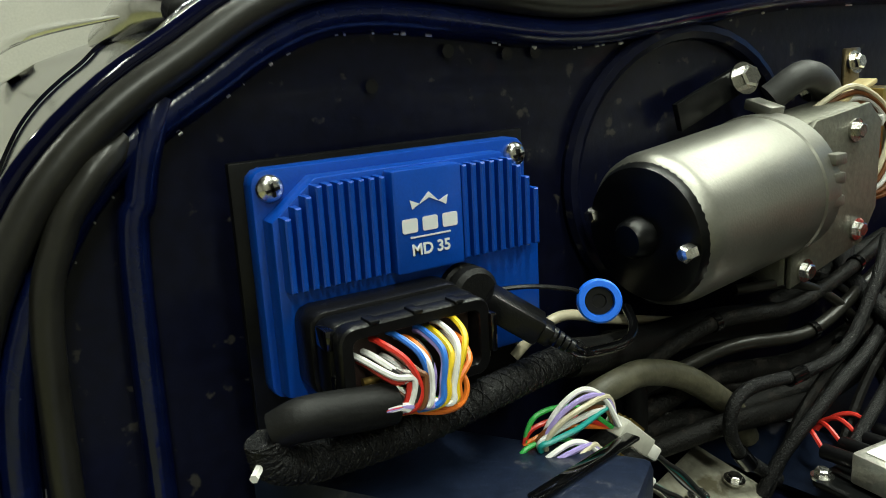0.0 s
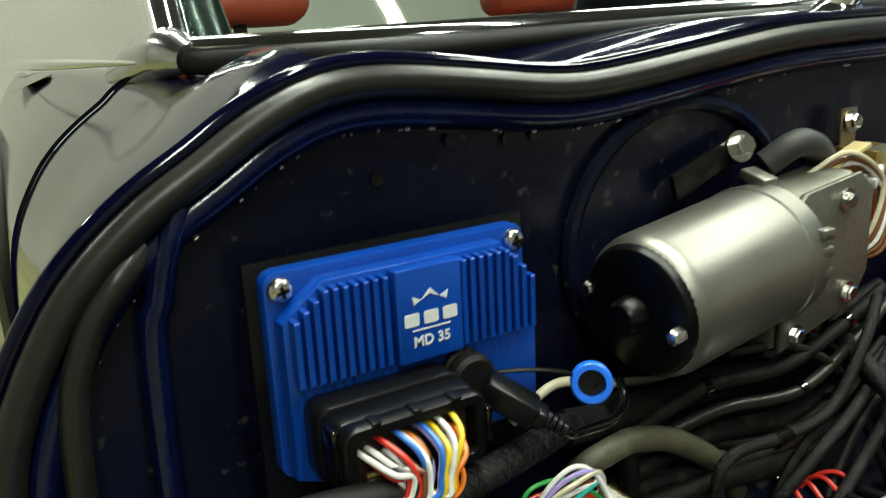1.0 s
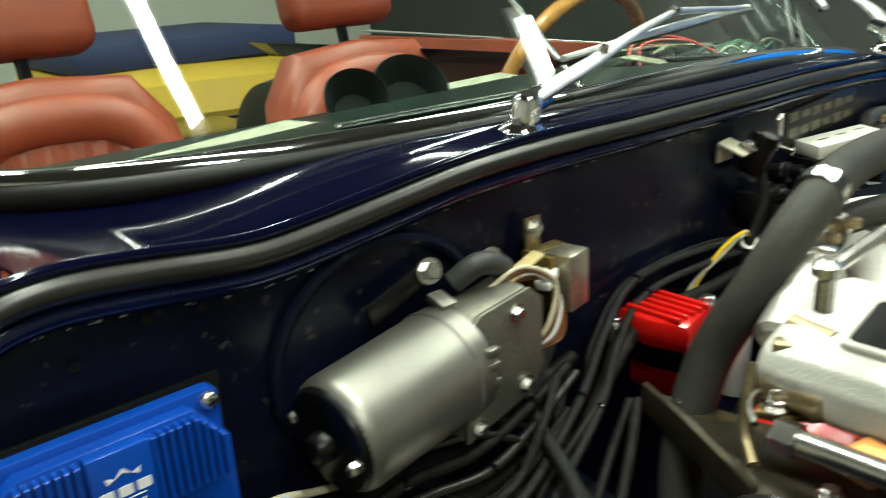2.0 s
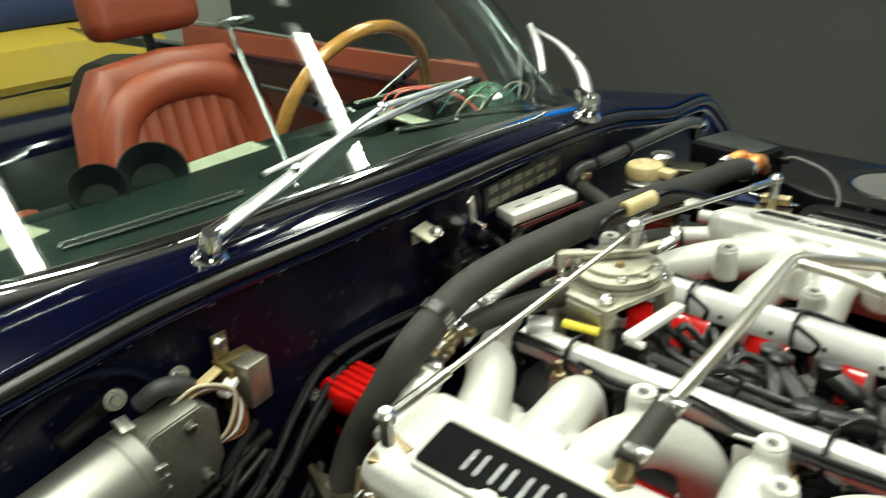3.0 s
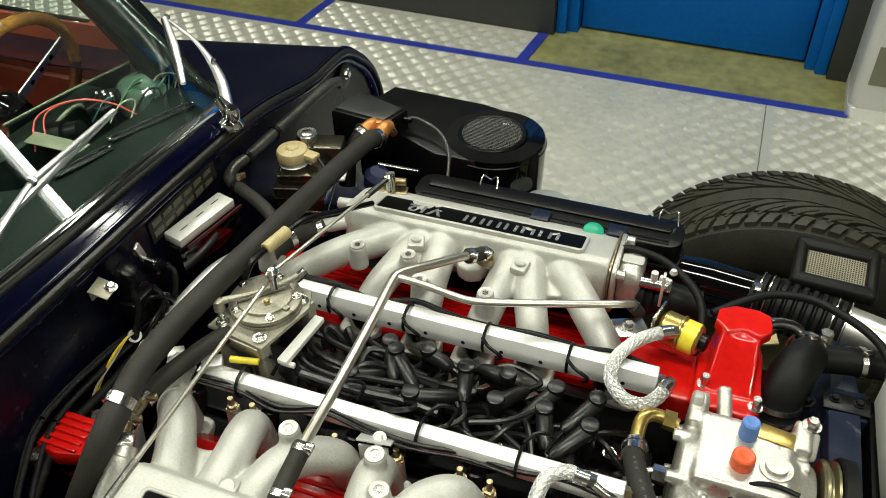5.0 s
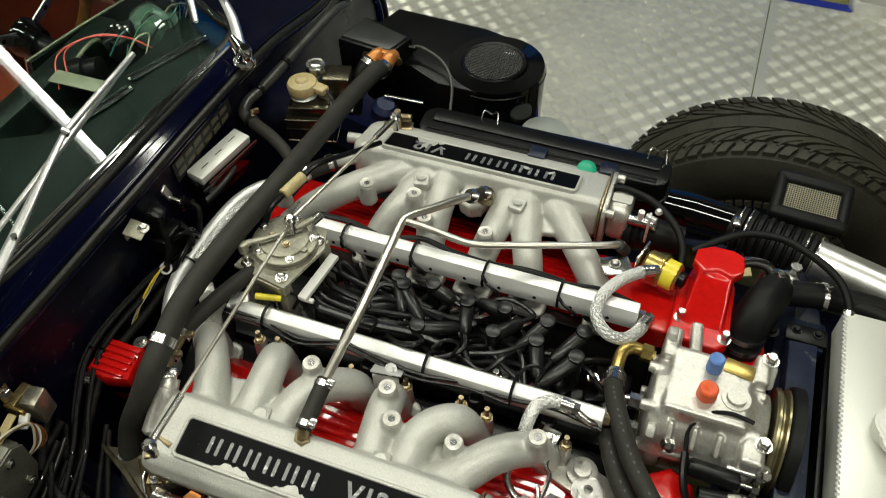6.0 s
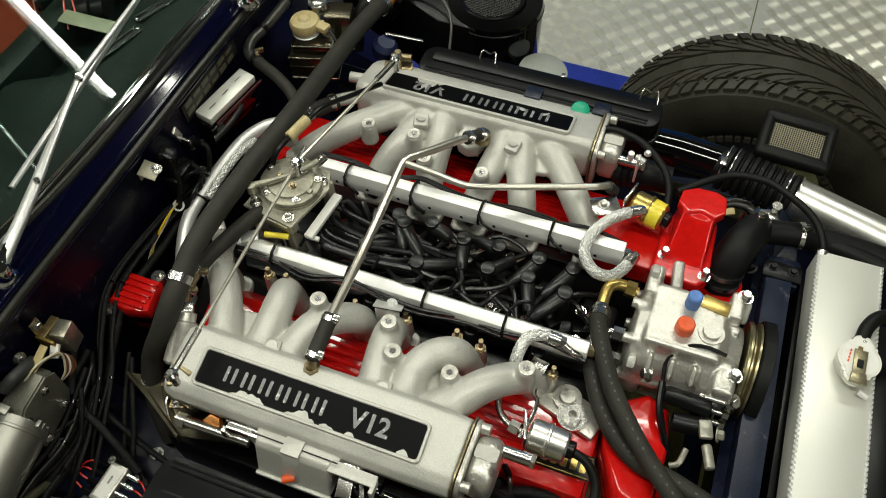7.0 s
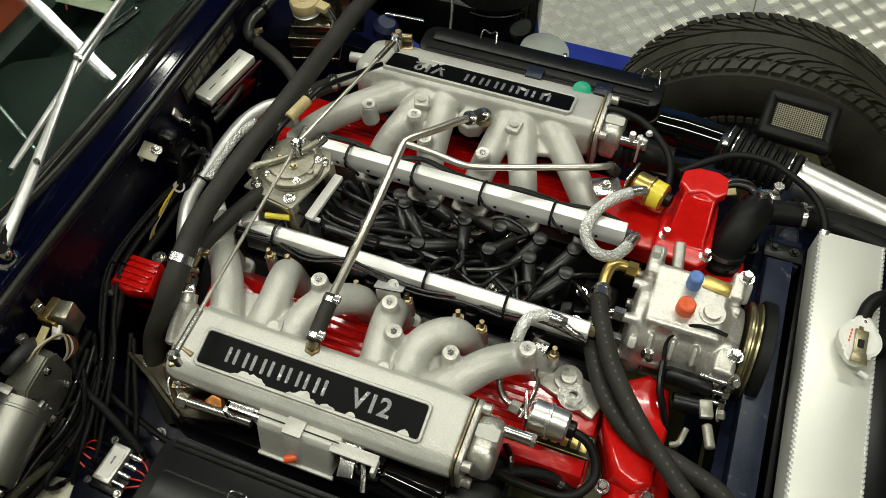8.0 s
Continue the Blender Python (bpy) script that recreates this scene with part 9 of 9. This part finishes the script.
for k in range(4):
    y = -0.021 + 0.014 * k
    for s in (-1, 1):
        part("terminal", tube(B(), [RM @ Vector((s * 0.014, y, 0.0)), RM @ Vector((s * 0.034, y, -0.002))], 0.0042, 10, 0), CHROMEDARK if s > 0 else BLACK, rp)
        part("red_lead", tube(B(), [RM @ Vector((s * 0.034, y, -0.002)), RM @ Vector((s * 0.046, y * 0.8, 0.004)), RM @ Vector((s * 0.056, y * 0.4, -0.002)), RM @ Vector((s * 0.064, 0.0, -0.02))], 0.0013, 6, 6), WMAT["red"], rp)
part("base_plate", slab(B(), rounded(0.062, 0.074, 0.006, 3), -0.014, -0.010, "z", 0.001, m=RM), SATINBLACK, rp)
for x, y in ((-0.026, 0.032), (0.026, -0.032), (0.026, 0.032), (-0.026, -0.032)):
    bolt(RM @ Vector((x, y, -0.010)), (0, 0, 1), 0.004, 0.004, rp)

# inner wheel arch floor on the near side, dark and cluttered
tray = thing("inner_panel", (-0.1, -0.5, 0.45), "dark blue inner panel under the near side wiring", "panel")
part("panel", thick(loft(B(), [(-0.40, -0.80, 0.56), (-0.2, -0.78, 0.54), (0.1, -0.70, 0.5), (0.45, -0.6, 0.45)], [(-0.40, -0.5, 0.60), (-0.2, -0.5, 0.585), (0.1, -0.5, 0.56), (0.45, -0.48, 0.5)], [(-0.40, -0.30, 0.60), (-0.2, -0.33, 0.59), (0.1, -0.36, 0.57), (0.45, -0.38, 0.5)], [(-0.40, -0.22, 0.45), (-0.2, -0.25, 0.45), (0.1, -0.28, 0.45), (0.45, -0.30, 0.4)]), 0.004), NAVY_BAY, tray)
for x, y, z in ((-0.33, -0.60, 0.592), (-0.25, -0.38, 0.594), (-0.12, -0.55, 0.574), (-0.20, -0.68, 0.562)):
    part("panel_bolt", hexbolt(B(), (x, y, z), (0, 0, 1), 0.007, 0.006), STEEL, tray)
tray = thing("inner_panel", (0.0, 0.5, 0.45), "dark blue inner panel under the far air cleaner", "panel")
part("panel", thick(loft(B(), [(-0.40, 0.62, 0.5), (-0.1, 0.55, 0.48), (0.15, 0.50, 0.45), (0.90, 0.52, 0.36)], [(-0.40, 0.24, 0.56), (-0.1, 0.28, 0.54), (0.15, 0.30, 0.5), (0.90, 0.26, 0.42)], [(-0.40, 0.16, 0.42), (-0.1, 0.2, 0.42), (0.15, 0.22, 0.42), (0.90, 0.20, 0.36)]), 0.004), NAVY_BAY, tray)
for x, y, z in ((-0.30, 0.33, 0.542), (-0.15, 0.36, 0.53)):
    part("panel_bolt", hexbolt(B(), (x, y, z), (0, 0, 1), 0.007, 0.006), STEEL, tray)

# braided hoses and a dull pipe running below the near cam cover
for pts, r, m_, lab in (([(0.07, -0.352, 0.63), (0.116, -0.342, 0.66), (0.17, -0.312, 0.668), (0.231, -0.297, 0.668), (0.286, -0.270, 0.668), (0.33, -0.262, 0.655), (0.37, -0.27, 0.62)], 0.0085, BRAIDB, "black braided hose below the red cam cover"), ([(0.08, -0.36, 0.62), (0.14, -0.352, 0.648), (0.22, -0.330, 0.652), (0.30, -0.305, 0.645), (0.37, -0.29, 0.60)], 0.007, CABLE, "black taped cable below the red cam cover"), ([(0.193, -0.268, 0.655), (0.197, -0.295, 0.650), (0.204, -0.340, 0.638), (0.21, -0.37, 0.58)], 0.0105, GREYCAST, "dull grey metal pipe beside the red cam cover"), ([(0.25, -0.245, 0.672), (0.262, -0.262, 0.678), (0.268, -0.285, 0.668), (0.262, -0.33, 0.62)], 0.0045, BRAIDB, "thin braided hose below the red cam cover")):
    hs = thing("under_hose", pts[0], lab, "hose")
    part("sheath", tube(B(), pts, r, 12, 8), m_, hs)
    for k in (1, len(pts) - 2):
        dd = (Vector(pts[k + 1]) - Vector(pts[k - 1])).normalized()
        part("collar", lathe(B(), pts[k], dd, [(0, r), (0, r * 1.18), (0.008, r * 1.18), (0.008, r)], 14), CHROMEDARK, hs)
# braided looms over the inner panel
for pts, r in (([(-0.405, -0.30, 0.70), (-0.364, -0.367, 0.69), (-0.30, -0.395, 0.665), (-0.245, -0.42, 0.625), (-0.20, -0.455, 0.60)], 0.006), ([(-0.40, -0.29, 0.66), (-0.352, -0.35, 0.65), (-0.29, -0.375, 0.63), (-0.20, -0.395, 0.615), (-0.12, -0.40, 0.60)], 0.0045)):
    lm = thing("braided_loom", pts[0], "thin black braided loom over the inner panel", "cable", "braided looms")
    part("sheath", tube(B(), pts, r, 12, 8), BRAIDB, lm)
    for k in (1, 3):
        dd = (Vector(pts[k + 1]) - Vector(pts[k - 1])).normalized()
        part("shrink_band", lathe(B(), pts[k], dd, [(0, r), (0, r * 1.15), (0.012, r * 1.15), (0.012, r)], 14), GLOSSBLACK, lm)

# ---- workshop floor ----
def tape_y(x):
    return 2.292 - 0.027 * x


def plate_area(name, outline, label):
    return solid(name, slab(B(), outline, 0.0, 0.003, "z", 0.0006, 1), PLATE, label, kind="structure")


plate_area("floor_plate_1", [(0.486, 1.235), (0.486, tape_y(0.486)), (-3.8, tape_y(-3.8)), (-3.8, 1.235)][::-1], "aluminium tread plate flooring")
plate_area("floor_plate_2", [(0.490, 1.235), (4.0, 1.235), (4.0, 2.10), (0.490, 2.27)], "scuffed aluminium tread plate flooring")
plate_area("floor_plate_3", [(-1.485, 2.345), (-0.475, 2.315), (-0.455, wall_y(-0.455) - 0.003), (-1.468, wall_y(-1.468) - 0.003)], "aluminium tread plate by the wall")
# raised lozenges of the tread plate
bm = None
verts, faces = [], []
step = 0.046
for i in range(-84, 40):
    for j in range(0, 33):
        x, y = i * step * 0.9, 1.26 + j * step
        if x > 1.55 or x < -3.4:
            continue
        lim = tape_y(x) - 0.025 if not (-1.45 < x < -0.49) else wall_y(x) - 0.03
        if y > lim or abs(y - tape_y(x)) < 0.035 or abs(x - 0.488) < 0.014:
            continue
        a = radians(45 if (i + j) % 2 else -45)
        c, s = math.cos(a), math.sin(a)
        for w in (-0.0156, -0.0078, 0.0, 0.0078, 0.0156):
            n = len(verts)
            for u, v, z in ((-0.0205, 0, 0.003), (0, -0.0034, 0.003), (0.0205, 0, 0.003), (0, 0.0034, 0.003), (-0.013, 0, 0.0052), (0.013, 0, 0.0052)):
                verts.append((x + c * u - s * (v + w), y + s * u + c * (v + w), z))
            faces += [(n, n + 1, n + 4), (n + 1, n + 5, n + 4), (n + 1, n + 2, n + 5), (n + 2, n + 3, n + 5), (n + 3, n + 4, n + 5), (n + 3, n, n + 4)]
me = bpy.data.meshes.new("tread_pattern")
me.from_pydata(verts, [], faces)
me.materials.append(LOZENGE)
tagged(new("tread_pattern", me), "raised lozenge pattern of the tread plate", "floor", kind="stuff")


def tape(name, a, b, w=0.045):
    a, b = Vector(a), Vector(b)
    d = (b - a).normalized()
    n = Vector((-d.y, d.x)) * w / 2
    return solid(name, slab(B(), [tuple(a + n), tuple(a - n), tuple(b - n), tuple(b + n)], 0.0032, 0.0056, "z"), TAPEBLUE, "blue floor marking tape", kind="structure")


tape("trim_tape_1", (-3.8, tape_y(-3.8)), (0.765, tape_y(0.765)), 0.042)
tape("trim_tape_2", (-0.462, tape_y(-0.462) + 0.022), (-0.440, wall_y(-0.44) - 0.004), 0.045)
tape("trim_tape_3", (-1.486, tape_y(-1.486) + 0.022), (-1.468, wall_y(-1.468) - 0.004), 0.045)

# white cabinet against the wall by the door
cab = thing("metal_cabinet", (1.1, 2.45, 0), "grey-white enamelled metal cabinet with a paper note", "cabinet")
CM = Matrix.Translation((1.06, 2.412, 0)) @ Matrix.Rotation(math.atan(-0.04), 4, "Z")
part("body", slab(B(), rounded(0.60, 0.33, 0.03, 5), 0.045, 1.5, "z", 0.01, m=CM), CABINETWHITE, cab)
part("plinth", slab(B(), rounded(0.604, 0.334, 0.03, 5), 0.0, 0.045, "z", 0.004, m=CM), ALU, cab, "bright metal foot trim")
part("note", box(B(), CM @ Vector((-0.20, -0.1665, 0.21)), (0.12, 0.002, 0.14), rot=(0, 0, -2.3)), PAPER, cab, "buff paper note")
part("sticker", box(B(), CM @ Vector((-0.23, -0.1665, 0.53)), (0.07, 0.002, 0.10), rot=(0, 0, -2.3)), SATINBLACK, cab, "black sticker")
part("sticker_bar", box(B(), CM @ Vector((-0.235, -0.1685, 0.55)), (0.045, 0.001, 0.012), rot=(0, 0, -2.3)), WHITEP, cab)

# yellow roadster parked beyond the cockpit
YELLOW = mat("yellow_car_paint", (0.55, 0.36, 0.05), 0.25, 0, 0.08, 6, 0.03, 60, coat=0.8)
NAVYCLOTH = mat("navy_cloth", (0.012, 0.02, 0.07), 0.8, 0, 0.2, 20, 0.3, 400)
yc = thing("parked_car", (-3.6, 0.5, 0.0), "yellow car parked behind with a navy blue hood", "car")
secs = []
for y, k in ((0.18, 0.8), (0.24, 0.95), (0.36, 1.0), (0.7, 1.0), (1.2, 0.97), (1.35, 0.85)):
    secs.append([(-3.2 - 0.9 * (1 - 1) - d, y, z) for d, z in ((0.10, 0.16), (0.02, 0.22), (0.0, 0.38 * k), (0.02, 0.43 * k), (0.0, 0.47 * k), (0.03, 0.60 * k), (0.12, 0.665 * k), (0.8, 0.68 * k))])
part("body", thick(loft(B(), *secs), 0.01), YELLOW, yc, "yellow painted body side")
part("hood", box(B(), (-3.75, 0.77, 0.715), (0.9, 1.0, 0.12), 0.04), NAVYCLOTH, yc, "navy blue folded hood")
part("side_strip", box(B(), (-3.19, 0.77, 0.435), (0.02, 1.05, 0.014), 0.004), BLACK, yc)
part("door_handle", box(B(), (-3.185, 0.42, 0.60), (0.03, 0.10, 0.022), 0.006), CHROME, yc, "chrome door handle")
for y in (0.35, 1.05):
    part("wheel", lathe(B(), (-3.25, y, 0.3), (-1, 0, 0), [(0, 0), (0, 0.2), (0.005, 0.28), (0.02, 0.30), (0.16, 0.30), (0.18, 0.2), (0.18, 0)], 32), TYRE, yc)
